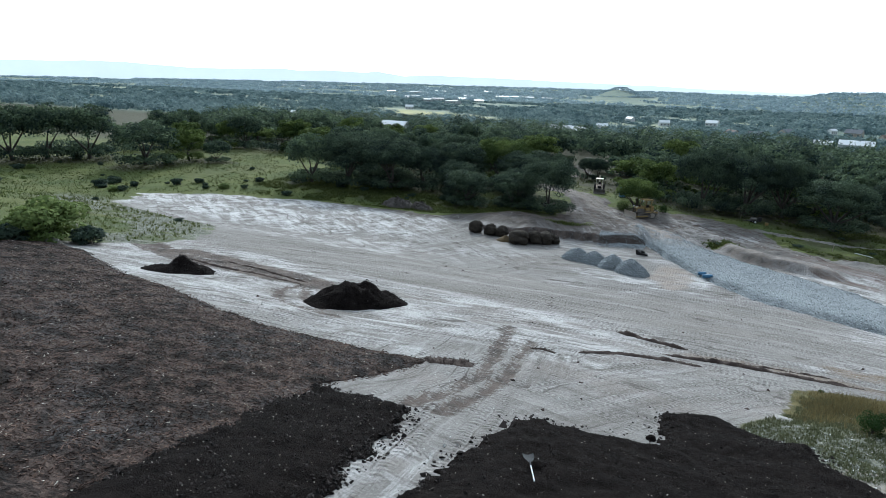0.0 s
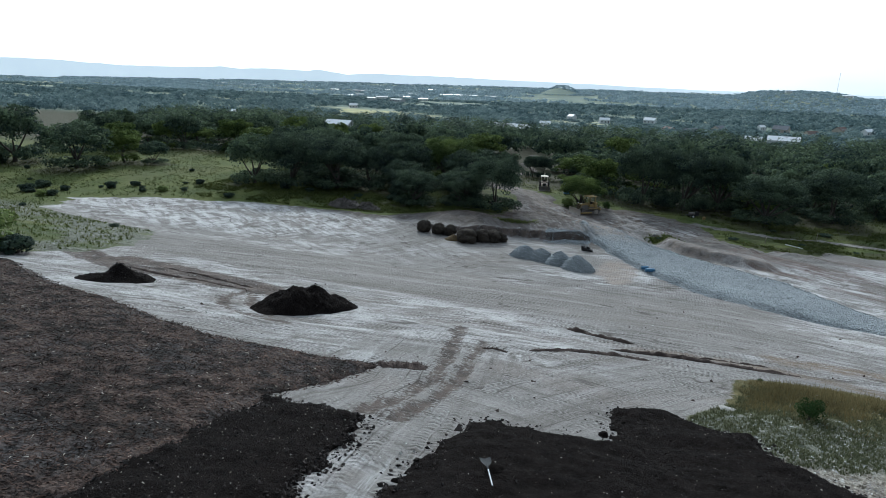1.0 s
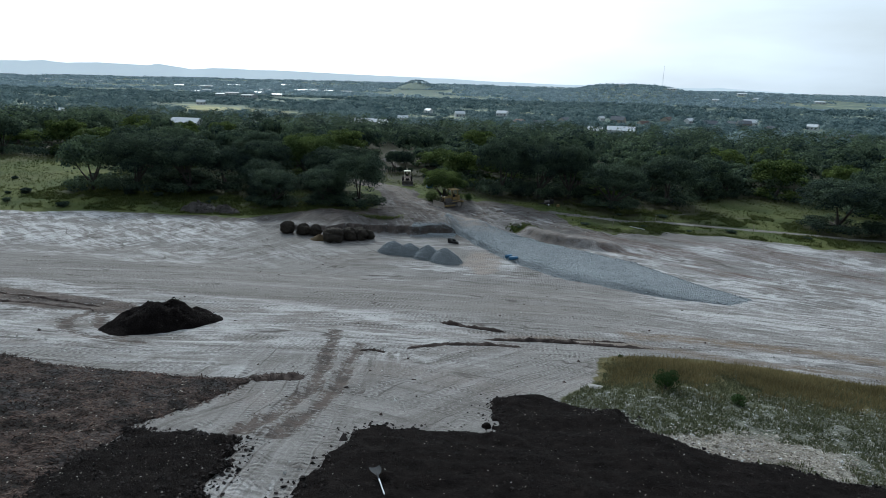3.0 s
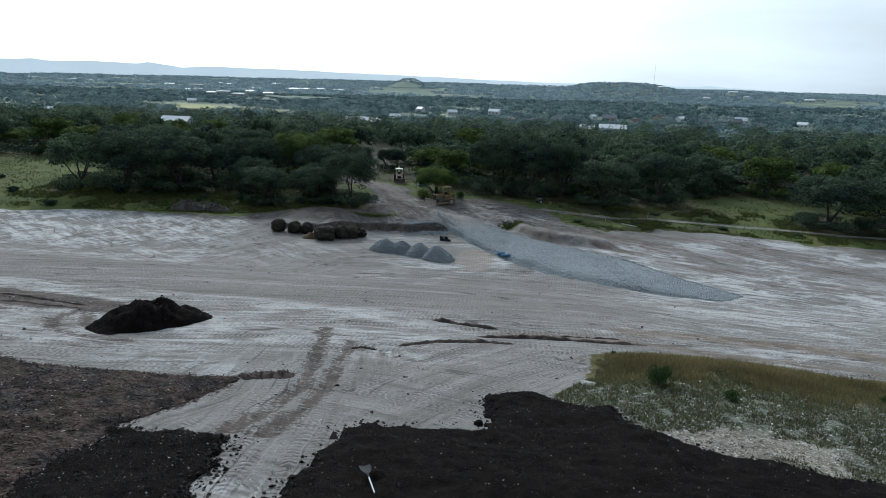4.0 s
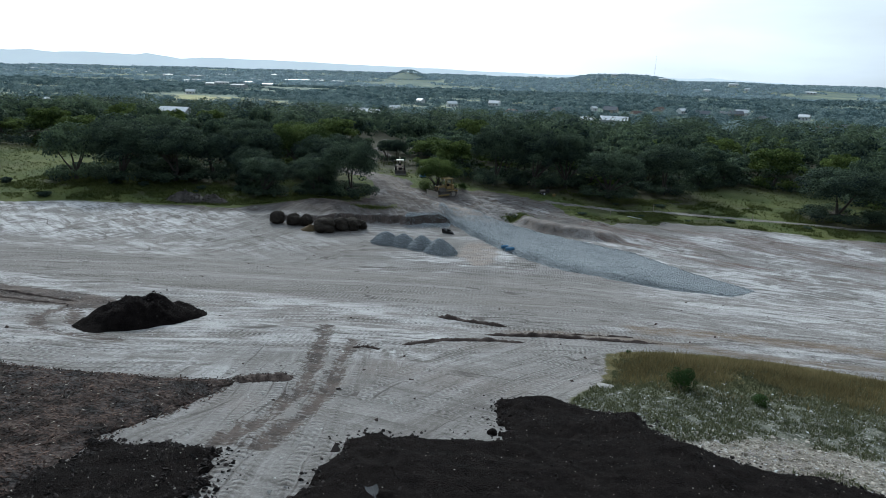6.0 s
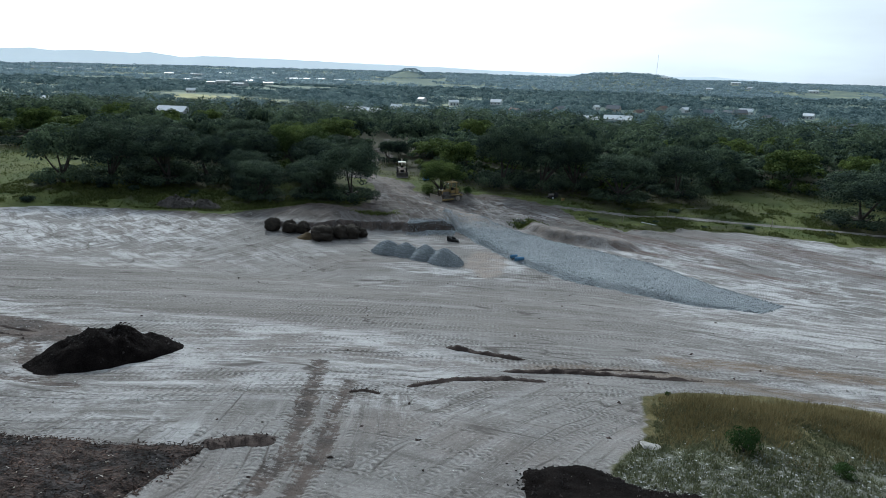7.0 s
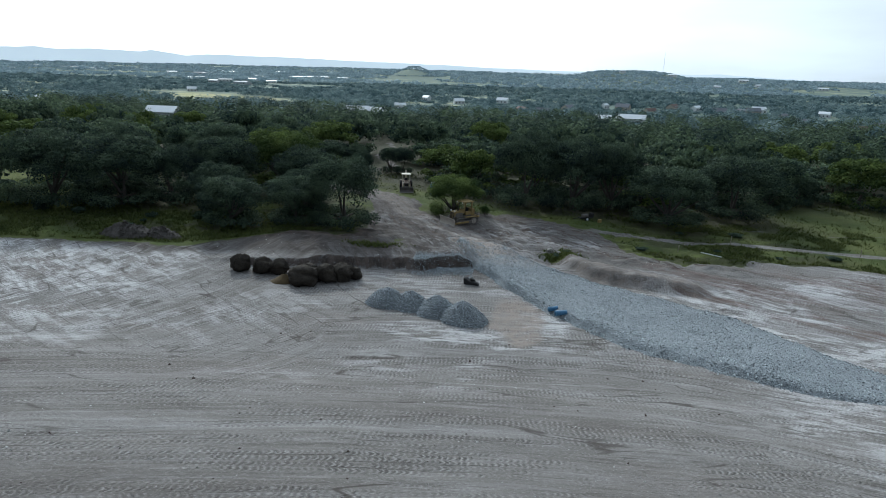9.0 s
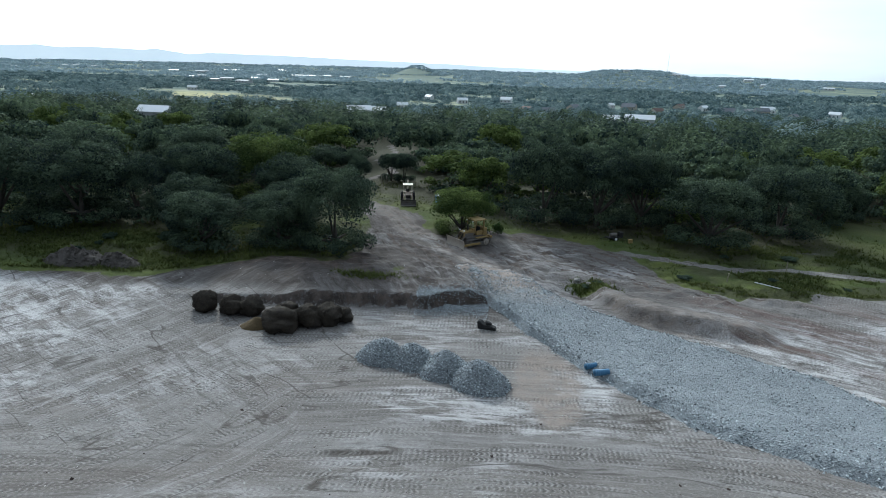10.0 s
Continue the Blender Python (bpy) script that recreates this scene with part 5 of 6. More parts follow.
    Q = np.concatenate([P[a, b], Z[a, b][:, None]], 1) + rng.normal(0, 0.06, (n, 3)) * (1, 1, 0.1)
    tagged(part("clods", np_mesh("clods", *chunks(Q, rng.uniform(0.03, 0.1, n), rng), M_BERM), None, ob), kind="stuff")


windrow([(-2.2, 42.3), (0, 41.7), (2.6, 41.2)], 0.34, 0.2, 61, "short dark ridge of pushed-up soil")
windrow([(-3.6, 35.5), (-1.4, 37.0), (1.0, 37.9), (3.6, 38.1)], 0.36, 0.18, 62, "dark ridge of soil along a track")
windrow([(1.0, 39.0), (4.0, 39.6), (8, 40.1), (12.2, 40.3)], 0.36, 0.2, 63, "long dark ridge of soil along a track")
windrow([(4.2, 40.0), (8, 40.9), (10.8, 41.4)], 0.2, 0.1, 64, "thin reddish ridge of soil along a track")
windrow([(-9.5, 27.2), (-8.5, 27.9), (-7.2, 28.2)], 0.66, 0.2, 65, "dark soil streak at the tip of the mulch")
windrow([(-37, 38.7), (-32, 38.0), (-28, 38.2), (-23.5, 37.7)], 0.3, 0.13, 66, "reddish ridge of soil beside a haul track")
windrow([(-34, 39.7), (-29, 39.4), (-24, 38.6)], 0.22, 0.1, 67, "reddish ridge of soil beside a haul track")
windrow([(-6.0, 34.3), (-5.2, 34.5), (-4.4, 34.4)], 0.2, 0.1, 68, "scrap of dark soil on caliche")


def round_bale(x, y, r, wide, turn, seed, slump, label):
    """An old round bale, sagging on the ground."""
    u = np.linspace(0, 2 * np.pi, 34, endpoint=False)[None]
    t = np.array([0, 0.42, 0.66, 0.8, 0.9, 0.97, 1.0, 0.97, 0.9, 0.8, 0.66, 0.42, 0])[:, None]
    w = np.array([-1, -0.98, -0.92, -0.8, -0.62, -0.35, 0, 0.35, 0.62, 0.8, 0.92, 0.98, 1])[:, None] * wide / 2
    n = 2.1 * fbm(np.cos(u) * 2 + w * 1.5 + seed, np.sin(u) * 2 + seed, seed, 4) + 0.9 * fbm(np.cos(u) * 5 + seed, np.sin(u) * 5 + w * 4, seed + 1, 3)
    rad = r * 0.94 * t * (1.04 + 0.5 * n * t)
    X, Y, Z = w * (1 + 0.12 * n) + 0 * u, rad * np.cos(u), rad * np.sin(u) + r * 0.95
    low = np.clip((r * 1.05 - Z) / (r * 1.1), 0, 1)
    Y = Y * (1 + slump * low)
    Z = np.maximum(Z * (1 - slump * 0.35), -0.1)
    i, j = np.meshgrid(np.arange(12), np.arange(34), indexing="ij")
    q = np.stack([i * 34 + j, i * 34 + (j + 1) % 34, (i + 1) * 34 + (j + 1) % 34, (i + 1) * 34 + j], -1).reshape(-1, 4)
    me = np_mesh("round_bale", np.stack([X, Y, Z], -1).reshape(-1, 3), q, M_HAY, True)
    ob = tagged(new("round_bale", me), label, "hay bale", "old hay bales")
    ob.matrix_world = pose(x, y, float(relief(x, y)) - 0.06, 0, 0, turn)
    rng = np.random.default_rng(seed)
    k = 900
    a, b = rng.integers(1, 12, k), rng.integers(0, 34, k)
    P = np.stack([X[a, b], Y[a, b], Z[a, b]], 1)
    P = P[P[:, 2] > 0.0]
    tagged(part("loose_straw", np_mesh("loose_straw", *slivers(P, rng.uniform(0.1, 0.24, len(P)), rng.uniform(0.02, 0.05, len(P)), rng, 0.5), M_HAY), None, ob), kind="stuff")


for x, y, r, wide, turn, slump, words in (
    (-28.2, 86.9, 0.9, 1.7, 60, 0.1, "brownish weathered round hay bale"), (-25.9, 86.8, 0.92, 1.6, 75, 0.3, "dark sagging round hay bale"),
    (-24.2, 87.0, 0.86, 1.6, 80, 0.35, "dark sagging round hay bale"), (-21.0, 84.7, 1.15, 2.7, 20, 0.75, "large slumped grey hay bale"),
    (-21.3, 87.2, 0.8, 1.8, 50, 0.5, "collapsed grey hay bale"), (-19.1, 85.8, 1.02, 1.8, 65, 0.3, "dark upright-sided round hay bale"),
    (-17.5, 86.5, 1.0, 1.8, 80, 0.3, "dark sagging round hay bale"), (-16.4, 87.2, 0.7, 1.1, 60, 0.5, "small yellowish rotted hay bale"),
):
    round_bale(x, y, r, wide, turn, int(-x * 10), slump, words)
M_STRAW = two_tone("yellow_straw", (0.06, 0.042, 0.02), (0.125, 0.09, 0.045), 2.0, 0.95, 0.05)
loose, _ = heap_mesh("straw_heap", 1.5, 0.9, 0.6, M_STRAW, 77, 0.3, 0.8)
straw = tagged(new("straw_heap", loose), "slumped heap of yellow straw off a bale", "straw")
straw.matrix_world = pose(-23.0, 84.7, float(relief(-23.0, 84.7)), 0, 0, 15)


M_SPOIL = two_tone("grey_rubble_soil", (0.035, 0.031, 0.028), (0.13, 0.115, 0.104), 1.5, 0.95, 0.1)


def spoil_heap(x, y, rx, ry, h, turn, seed, label):
    me, (X, Y, Z) = heap_mesh("spoil_heap", rx, ry, h, M_SPOIL, seed, 0.5, 0.8)
    ob = tagged(new("spoil_heap", me), label, "spoil heap", "spoil heaps")
    ob.matrix_world = pose(x, y, float(relief(x, y)) - 0.05, 0, 0, turn)
    rng = np.random.default_rng(seed)
    k = rng.integers(0, X.size, 260)
    P = np.stack([X.ravel()[k], Y.ravel()[k], Z.ravel()[k]], 1)
    tagged(part("clods", np_mesh("clods", *chunks(P, rng.uniform(0.1, 0.45, 260), rng), M_SPOIL), None, ob), kind="stuff")


spoil_heap(-45.2, 94.8, 3.2, 1.6, 1.5, 8, 81, "grey-brown heap of soil and rubble at the grass edge")
spoil_heap(-41.0, 95.2, 2.6, 1.4, 1.1, -10, 82, "dark low heap of soil at the grass edge")


# ---- machines ----
def wheel(parent, x, y, r, wide, rim_mat, r_in=0.55):
    bm = fresh()
    bmesh.ops.create_cone(bm, cap_ends=True, segments=28, radius1=r, radius2=r, depth=wide, matrix=Matrix.Translation((x, y, r)) @ Matrix.Rotation(radians(90), 4, "X"))
    bmesh.ops.bevel(bm, geom=[e for e in bm.edges if e.calc_face_angle(0) > 0.8], offset=wide * 0.2, segments=3, affect="EDGES")
    for i in range(20):
        a = i * math.pi / 10
        box(bm, (0.05, wide * 0.95, r * 0.1), (x + r * 1.0 * math.sin(a), y, r + r * 1.0 * math.cos(a)), 0, (0, math.degrees(a), 18 if i % 2 else -18))
    tyre = part("tyre", bm, M_BLACK, parent, "dusty black lugged tyre")
    bm = fresh()
    side = 1 if y > 0 else -1
    rod(bm, (x, y - wide * 0.52, r), (x, y + wide * 0.52, r), r * r_in, sides=20)
    rod(bm, (x, y + side * wide * 0.45, r), (x, y + side * wide * 0.62, r), r * 0.2, r * 0.15)
    part("rim", bm, rim_mat, tyre)


def bulldozer(m):
    dz = empty("bulldozer", m, "parked yellow bulldozer with canopy, blade down on dirt", "bulldozer")
    for side in (-1, 1):
        y = side * 0.98
        n, pts = 46, []
        for i in range(n):
            s = i / n * (2 * 2.3 + 2 * math.pi * 0.46)
            if s < 2.3:
                pts.append((-1.15 + s, 0.03, 0.0))
            elif s < 2.3 + math.pi * 0.46:
                a = (s - 2.3) / 0.46
                pts.append((1.15 + 0.46 * math.sin(a), 0.49 - 0.46 * math.cos(a), math.degrees(-a)))
            elif s < 4.6 + math.pi * 0.46:
                pts.append((1.15 - (s - 2.3 - math.pi * 0.46), 0.95, 180.0))
            else:
                a = (s - 4.6 - math.pi * 0.46) / 0.46
                pts.append((-1.15 - 0.46 * math.sin(a), 0.49 + 0.46 * math.cos(a), math.degrees(-a) + 180))
        bm = fresh()
        for x, z, turn in pts:
            box(bm, (0.118, 0.56, 0.05), (x, y, z + 0.02), 0, (0, turn, 0))
            box(bm, (0.03, 0.56, 0.09), (x, y, z + 0.02), 0, (0, turn, 0))
        tr = part("track", bm, M_STEEL, dz, "dusty steel crawler track")
        bm = fresh()
        box(bm, (2.2, 0.34, 0.38), (0, y, 0.46), 0.05)
        part("track_frame", bm, M_STEEL, tr)
        for x, r in ((-1.15, 0.4), (1.15, 0.4)):
            bm = fresh()
            rod(bm, (x, y - 0.18, 0.49), (x, y + 0.18, 0.49), r, sides=22)
            rod(bm, (x, y + side * 0.18, 0.49), (x, y + side * 0.3, 0.49), 0.24, 0.2, 16)
            part("sprocket" if x < 0 else "idler", bm, M_BLADE if x < 0 else M_STEEL, tr)
        for x in (-0.6, -0.2, 0.2, 0.6):
            part("roller", rod(fresh(), (x, y - 0.2, 0.2), (x, y + 0.2, 0.2), 0.13), M_STEEL, tr)
        part("push_arm", box(fresh(), (2.6, 0.16, 0.24), (1.25, side * 1.38, 0.5), 0.03), M_YELLOW, dz)
        part("lift_cylinder", rod(fresh(), (1.3, side * 0.6, 1.55), (2.35, side * 0.7, 0.85), 0.06), M_STEEL, dz, "steel hydraulic cylinder")
        part("fender", box(fresh(), (1.7, 0.6, 0.05), (-0.6, y, 1.1), 0.02), M_YELLOW, dz)
    part("hull", box(fresh(), (2.9, 1.2, 0.7), (-0.05, 0, 0.85), 0.06), M_STEEL, dz)
    part("hood", plate(fresh(), [(0.25, 1.1), (1.75, 1.1), (1.75, 1.75), (1.6, 1.86), (0.25, 1.92)], "y", -0.5, 0.5, 0.04), M_YELLOW, dz)
    grille = part("radiator_grille", box(fresh(), (0.1, 0.92, 0.95), (1.79, 0, 1.3), 0.02), M_BLACK, dz, "black radiator grille")
    for k in range(6):
        part("bar", box(fresh(), (0.03, 0.86, 0.03), (1.85, 0, 0.92 + k * 0.15)), M_YELLOW, grille)
    for side in (-1, 1):
        part("engine_cover", box(fresh(), (1.2, 0.03, 0.5), (0.95, side * 0.52, 1.4), 0.01), M_STEEL, dz, "dark side cover of the engine")
    bm = fresh()
    rod(bm, (0.9, 0.1, 1.85), (0.9, 0.1, 2.5), 0.07)
    rod(bm, (0.9, 0.1, 2.5), (0.85, 0.1, 2.62), 0.075)
    part("exhaust_stack", bm, M_BLACK, dz)
    part("air_cleaner", rod(fresh(), (0.6, -0.22, 1.88), (0.6, -0.22, 2.15), 0.11), M_BLACK, dz)
    part("dashboard", box(fresh(), (0.25, 0.9, 0.55), (0.22, 0, 1.75), 0.04), M_YELLOW, dz)
    seat = part("seat", box(fresh(), (0.5, 0.55, 0.18), (-0.45, 0, 1.5), 0.05), M_BLACK, dz)
    part("backrest", box(fresh(), (0.14, 0.55, 0.6), (-0.72, 0, 1.85), 0.05, (0, -8, 0)), M_BLACK, seat)
    part("floor_plate", box(fresh(), (1.3, 1.3, 0.06), (-0.3, 0, 1.24), 0.01), M_STEEL, dz)
    part("fuel_tank", box(fresh(), (0.62, 1.35, 0.95), (-1.25, 0, 1.62), 0.08), M_YELLOW, dz)
    for side in (-1, 1):
        part("console", box(fresh(), (0.9, 0.24, 0.5), (-0.45, side * 0.55, 1.55), 0.04), M_YELLOW, dz)
        part("canopy_post", box(fresh(), (0.13, 0.13, 1.75), (-1.0, side * 0.72, 2.25), 0.02), M_YELLOW, dz)
        part("canopy_post", box(fresh(), (0.09, 0.09, 1.5), (0.3, side * 0.7, 2.35), 0.015, (0, 5, 0)), M_YELLOW, dz)
    roof = part("canopy", box(fresh(), (1.75, 1.75, 0.12), (-0.38, 0, 3.12), 0.04), M_YELLOW, dz, "flat pale yellow canopy roof")
    for side in (-1, 1):
        part("work_lamp", rod(fresh(), (0.5, side * 0.6, 3.0), (0.6, side * 0.6, 3.0), 0.08), M_WHITE, roof)
        part("headlight", rod(fresh(), (1.6, side * 0.42, 1.98), (1.72, side * 0.42, 1.98), 0.09), M_WHITE, dz)
    # curved blade
    u = np.linspace(-1, 1, 9)
    bm = fresh()
    face, rear = [], []
    for a in u:
        x = 2.55 + 0.16 * a * a
        face.append((x, 0.62 + 0.58 * a))
        rear.append((x - 0.09, 0.62 + 0.58 * a))
    plate(bm, face + rear[::-1], "y", -1.68, 1.68)
    blade = part("blade", bm, M_BLADE, dz, "curved bare steel dozer blade")
    part("cutting_edge", box(fresh(), (0.06, 3.4, 0.2), (2.76, 0, 0.1), 0.01, (0, -18, 0)), M_STEEL, blade)
    for z in (0.4, 0.9):
        part("rib", box(fresh(), (0.12, 3.2, 0.12), (2.44, 0, z), 0.02), M_YELLOW, blade)
    bm = fresh()
    box(bm, (0.3, 1.9, 0.26), (-2.05, 0, 0.95), 0.03)
    box(bm, (0.7, 0.14, 0.16), (-1.75, 0.55, 0.85), 0.02)
    box(bm, (0.7, 0.14, 0.16), (-1.75, -0.55, 0.85), 0.02)
    rip = part("ripper_frame", bm, M_YELLOW, dz)
    for y in (-0.7, 0, 0.7):
        part("ripper_shank", plate(fresh(), [(-2.22, 1.35), (-2.02, 1.35), (-2.02, 0.45), (-1.82, 0.22), (-2.1, 0.32), (-2.22, 0.6)], "y", y - 0.05, y + 0.05), M_STEEL, rip)
    return dz


def standing(x, y, turn, sink=0.02):
    return pose(x, y, float(relief(x, y)) - sink, 0, 0, turn)


bulldozer(standing(-6.9, 111.6, 180 + 40))


M_TRACTOR = two_tone("faded_rusty_paint", (0.10, 0.06, 0.045), (0.24, 0.19, 0.15), 2.5, 0.7, 0.004, local=True)


def backhoe(m):
    bh = empty("backhoe_loader", m, "faded rusty backhoe loader with cream canopy parked facing the clearing", "backhoe")
    for x, y, r, w in ((-0.75, 0.85, 0.72, 0.44), (-0.75, -0.85, 0.72, 0.44), (1.35, 0.75, 0.44, 0.3), (1.35, -0.75, 0.44, 0.3)):
        wheel(bh, x, y, r, w, M_CREAM)
    part("chassis", box(fresh(), (3.4, 0.7, 0.4), (0.2, 0, 0.75), 0.05), M_STEEL, bh)
    part("hood", plate(fresh(), [(0.3, 0.95), (1.75, 0.95), (1.75, 1.45), (0.3, 1.62)], "y", -0.38, 0.38, 0.04), M_TRACTOR, bh)
    part("grille", box(fresh(), (0.05, 0.6, 0.42), (1.78, 0, 1.2), 0.01), M_BLACK, bh)
    part("floor_plate", box(fresh(), (1.5, 1.2, 0.08), (-0.5, 0, 1.0), 0.02), M_STEEL, bh)
    seat = part("seat", box(fresh(), (0.5, 0.5, 0.16), (-0.5, 0, 1.35), 0.05), M_BLACK, bh)
    part("backrest", box(fresh(), (0.12, 0.5, 0.55), (-0.76, 0, 1.65), 0.04), M_BLACK, seat)
    part("steering_wheel", rod(fresh(), (0.08, 0, 1.68), (0.05, 0, 1.72), 0.2, sides=18), M_BLACK, bh)
    for x in (-1.1, 0.25):
        for y in (-0.6, 0.6):
            part("canopy_post", box(fresh(), (0.08, 0.08, 1.6), (x, y, 1.8), 0.01), M_CREAM, bh)
        part("fender" if x < 0 else "dashboard", box(fresh(), (0.9, 1.5, 0.06) if x < 0 else (0.25, 0.6, 0.6), (-0.75, 0, 1.48) if x < 0 else (0.25, 0, 1.35), 0.02), M_TRACTOR, bh)
    part("canopy", box(fresh(), (1.75, 1.5, 0.1), (-0.42, 0, 2.64), 0.04), M_CREAM, bh, "dusty cream canopy roof")
    for y in (-0.62, 0.62):
        part("loader_arm", plate(fresh(), [(0.4, 1.35), (0.6, 1.5), (2.0, 1.0), (2.6, 0.42), (2.45, 0.3), (1.8, 0.8)], "y", y - 0.06, y + 0.06), M_TRACTOR, bh)
        part("lift_cylinder", rod(fresh(), (0.7, y, 0.8), (1.9, y, 0.85), 0.05), M_STEEL, bh)
    bm = fresh()
    plate(bm, [(2.5, 0.12), (3.3, 0.1), (3.3, 0.15), (2.62, 0.2), (2.5, 0.4), (2.55, 0.78), (2.75, 0.92), (2.72, 0.97), (2.46, 0.82), (2.42, 0.36)], "y", -1.12, 1.12)
    bucket = part("bucket", bm, M_STEEL, bh, "wide worn steel loader bucket")
    for y in (-1.12, 1.09):
        part("side_plate", plate(fresh(), [(2.44, 0.12), (3.28, 0.12), (2.75, 0.95), (2.5, 0.85)], "y", y, y + 0.03), M_STEEL, bucket)
    boom = part("boom", plate(fresh(), [(-1.7, 0.7), (-1.45, 0.7), (-1.55, 2.0), (-1.8, 3.1), (-1.95, 3.05), (-1.85, 1.9)], "y", -0.12, 0.12), M_CREAM, bh, "raised cream backhoe boom")
    part("dipper", plate(fresh(), [(-1.8, 3.1), (-1.95, 3.0), (-2.5, 1.5), (-2.35, 1.45)], "y", -0.1, 0.1), M_CREAM, boom)
    part("digging_bucket", plate(fresh(), [(-2.5, 1.55), (-2.3, 1.4), (-2.3, 0.95), (-2.7, 0.8), (-2.85, 1.1)], "y", -0.3, 0.3, 0.02), M_STEEL, boom)
    for y in (-0.8, 0.8):
        part("stabiliser", plate(fresh(), [(-1.55, 0.6), (-1.4, 0.6), (-1.4, 1.5), (-1.55, 1.5)], "y", y - 0.08, y + 0.08), M_STEEL, bh)


backhoe(standing(-17.5, 130.5, -80))


def portable_toilet(m):
    pt = empty("portable_toilet", m, "blue portable toilet with pale domed roof behind a tree", "portable toilet")
    part("cabin", box(fresh(), (1.1, 1.1, 2.0), (0, 0, 1.1), 0.05), M_BLUE, pt)
    bm = fresh()
    bmesh.ops.create_uvsphere(bm, u_segments=20, v_segments=10, radius=0.62, matrix=Matrix.Translation((0, 0, 2.08)) @ Matrix.Diagonal((1, 1, 0.4, 1)))
    part("roof", bm, M_WHITE, pt, "translucent white domed roof")
    door = part("door", box(fresh(), (0.8, 0.04, 1.8), (0, -0.57, 1.1), 0.02), M_BLUE, pt)
    part("handle", box(fresh(), (0.05, 0.06, 0.16), (0.3, -0.61, 1.1), 0.01), M_BLACK, door)
    part("skid", box(fresh(), (1.2, 1.2, 0.1), (0, 0, 0.05), 0.02), M_BLACK, pt)
    part("vent_pipe", rod(fresh(), (0.4, 0.4, 2.1), (0.4, 0.4, 2.55), 0.05), M_WHITE, pt)


portable_toilet(standing(-12.4, 127.0, 20))


# ---- small things about the road ----
def culvert_pipe(x, y, r, length, turn, up, label):
    bm = fresh()
    n = 24
    for a0, a1, s0, s1 in ((r, r, 0, length), (r * 0.88, r * 0.88, 0, length)):
        bmesh.ops.create_cone(bm, cap_ends=False, segments=n, radius1=a0, radius2=a1, depth=length, matrix=Matrix.Translation((0, 0, length / 2)))
    for k in range(7):
        z = length * (k + 0.5) / 7
        bmesh.ops.create_cone(bm, cap_ends=False, segments=n, radius1=r * 1.05, radius2=r, depth=0.05, matrix=Matrix.Translation((0, 0, z)))
    edge = [e for e in bm.edges if len(e.link_faces) == 1 and all(v.co.z < 1e-4 for v in e.verts)]
    bmesh.ops.bridge_loops(bm, edges=edge)
    ob = part("culvert_pipe", bm, M_BLUE, None, label, True)
    tagged(ob, category="pipe", group="culvert pipes")
    ob.matrix_world = pose(x, y, float(relief(x, y)) + up, 0, 90, turn)


culvert_pipe(3.35, 81.2, 0.24, 1.1, 14, 0.42, "blue plastic pipe end sticking out of gravel")
culvert_pipe(2.85, 82.1, 0.22, 0.9, 24, 0.4, "dark blue plastic pipe end half buried in gravel")


def scrap_tub(m):
    """A crumpled black plastic sheet and tub."""
    bm = fresh()
    plate(bm, [(-0.75, 0.0), (0.75, 0.0), (0.72, 0.3), (0.1, 0.42), (0.0, 0.36), (-0.35, 0.5), (-0.62, 0.75), (-0.85, 0.7)], "y", -0.3, 0.3, 0.06)
    box(bm, (0.5, 0.4, 0.3), (0.05, 0.1, 0.5), 0.1, (10, 20, 30))
    for v in bm.verts:
        v.co += 0.05 * noise.noise_vector(v.co * 3)
    ob = part("black_tub", bm, M_BLACK, None, "crumpled black plastic tub lying on caliche")
    tagged(ob, category="tub")
    ob.matrix_world = m


scrap_tub(standing(-4.5, 88.3, -12, 0.03))


def shovel(x, y):
    """A scoop shovel laid on the compost, blade uphill from the handle."""
    sh = empty("scoop_shovel", Matrix.Translation((x, y, float(relief(x, y)) + 0.36)) @ Matrix.Rotation(radians(25), 4, "Z") @ Matrix.Rotation(radians(5), 4, "X") @ Matrix.Scale(0.9, 4),
               "grey scoop shovel with white handle lying on compost", "shovel")
    bm = fresh()
    nx, ny = 7, 7
    top, bot = {}, {}
    for i in range(nx):
        for j in range(ny):
            u, v = i / (nx - 1) * 2 - 1, j / (ny - 1)
            wide = 0.18 * (0.55 + 0.45 * min(1, v * 2.2))
            z = 0.07 * u * u + 0.05 * (1 - v) ** 2
            top[i, j] = bm.verts.new((u * wide, 0.85 + v * 0.44, z))
            bot[i, j] = bm.verts.new((u * wide, 0.85 + v * 0.44, z - 0.012))
    for i in range(nx - 1):
        for j in range(ny - 1):
            bm.faces.new((top[i, j], top[i + 1, j], top[i + 1, j + 1], top[i, j + 1]))
            bm.faces.new((bot[i, j], bot[i, j + 1], bot[i + 1, j + 1], bot[i + 1, j]))
    rim = [(i, 0) for i in range(nx)] + [(nx - 1, j) for j in range(1, ny)] + [(i, ny - 1) for i in range(nx - 2, -1, -1)] + [(0, j) for j in range(ny - 2, 0, -1)]
    for a, b in zip(rim, rim[1:] + rim[:1]):
        bm.faces.new((top[a], bot[a], bot[b], top[b]))
    part("blade", bm, M_TOOL, sh, "grey metal scoop blade")
    part("socket", rod(fresh(), (0, 0.92, 0.05), (0, 0.68, 0.05), 0.024, 0.03), M_TOOL, sh)
    part("handle", rod(fresh(), (0, 0.7, 0.05), (0, -0.02, 0.03), 0.024), M_WHITE, sh, "straight white handle")


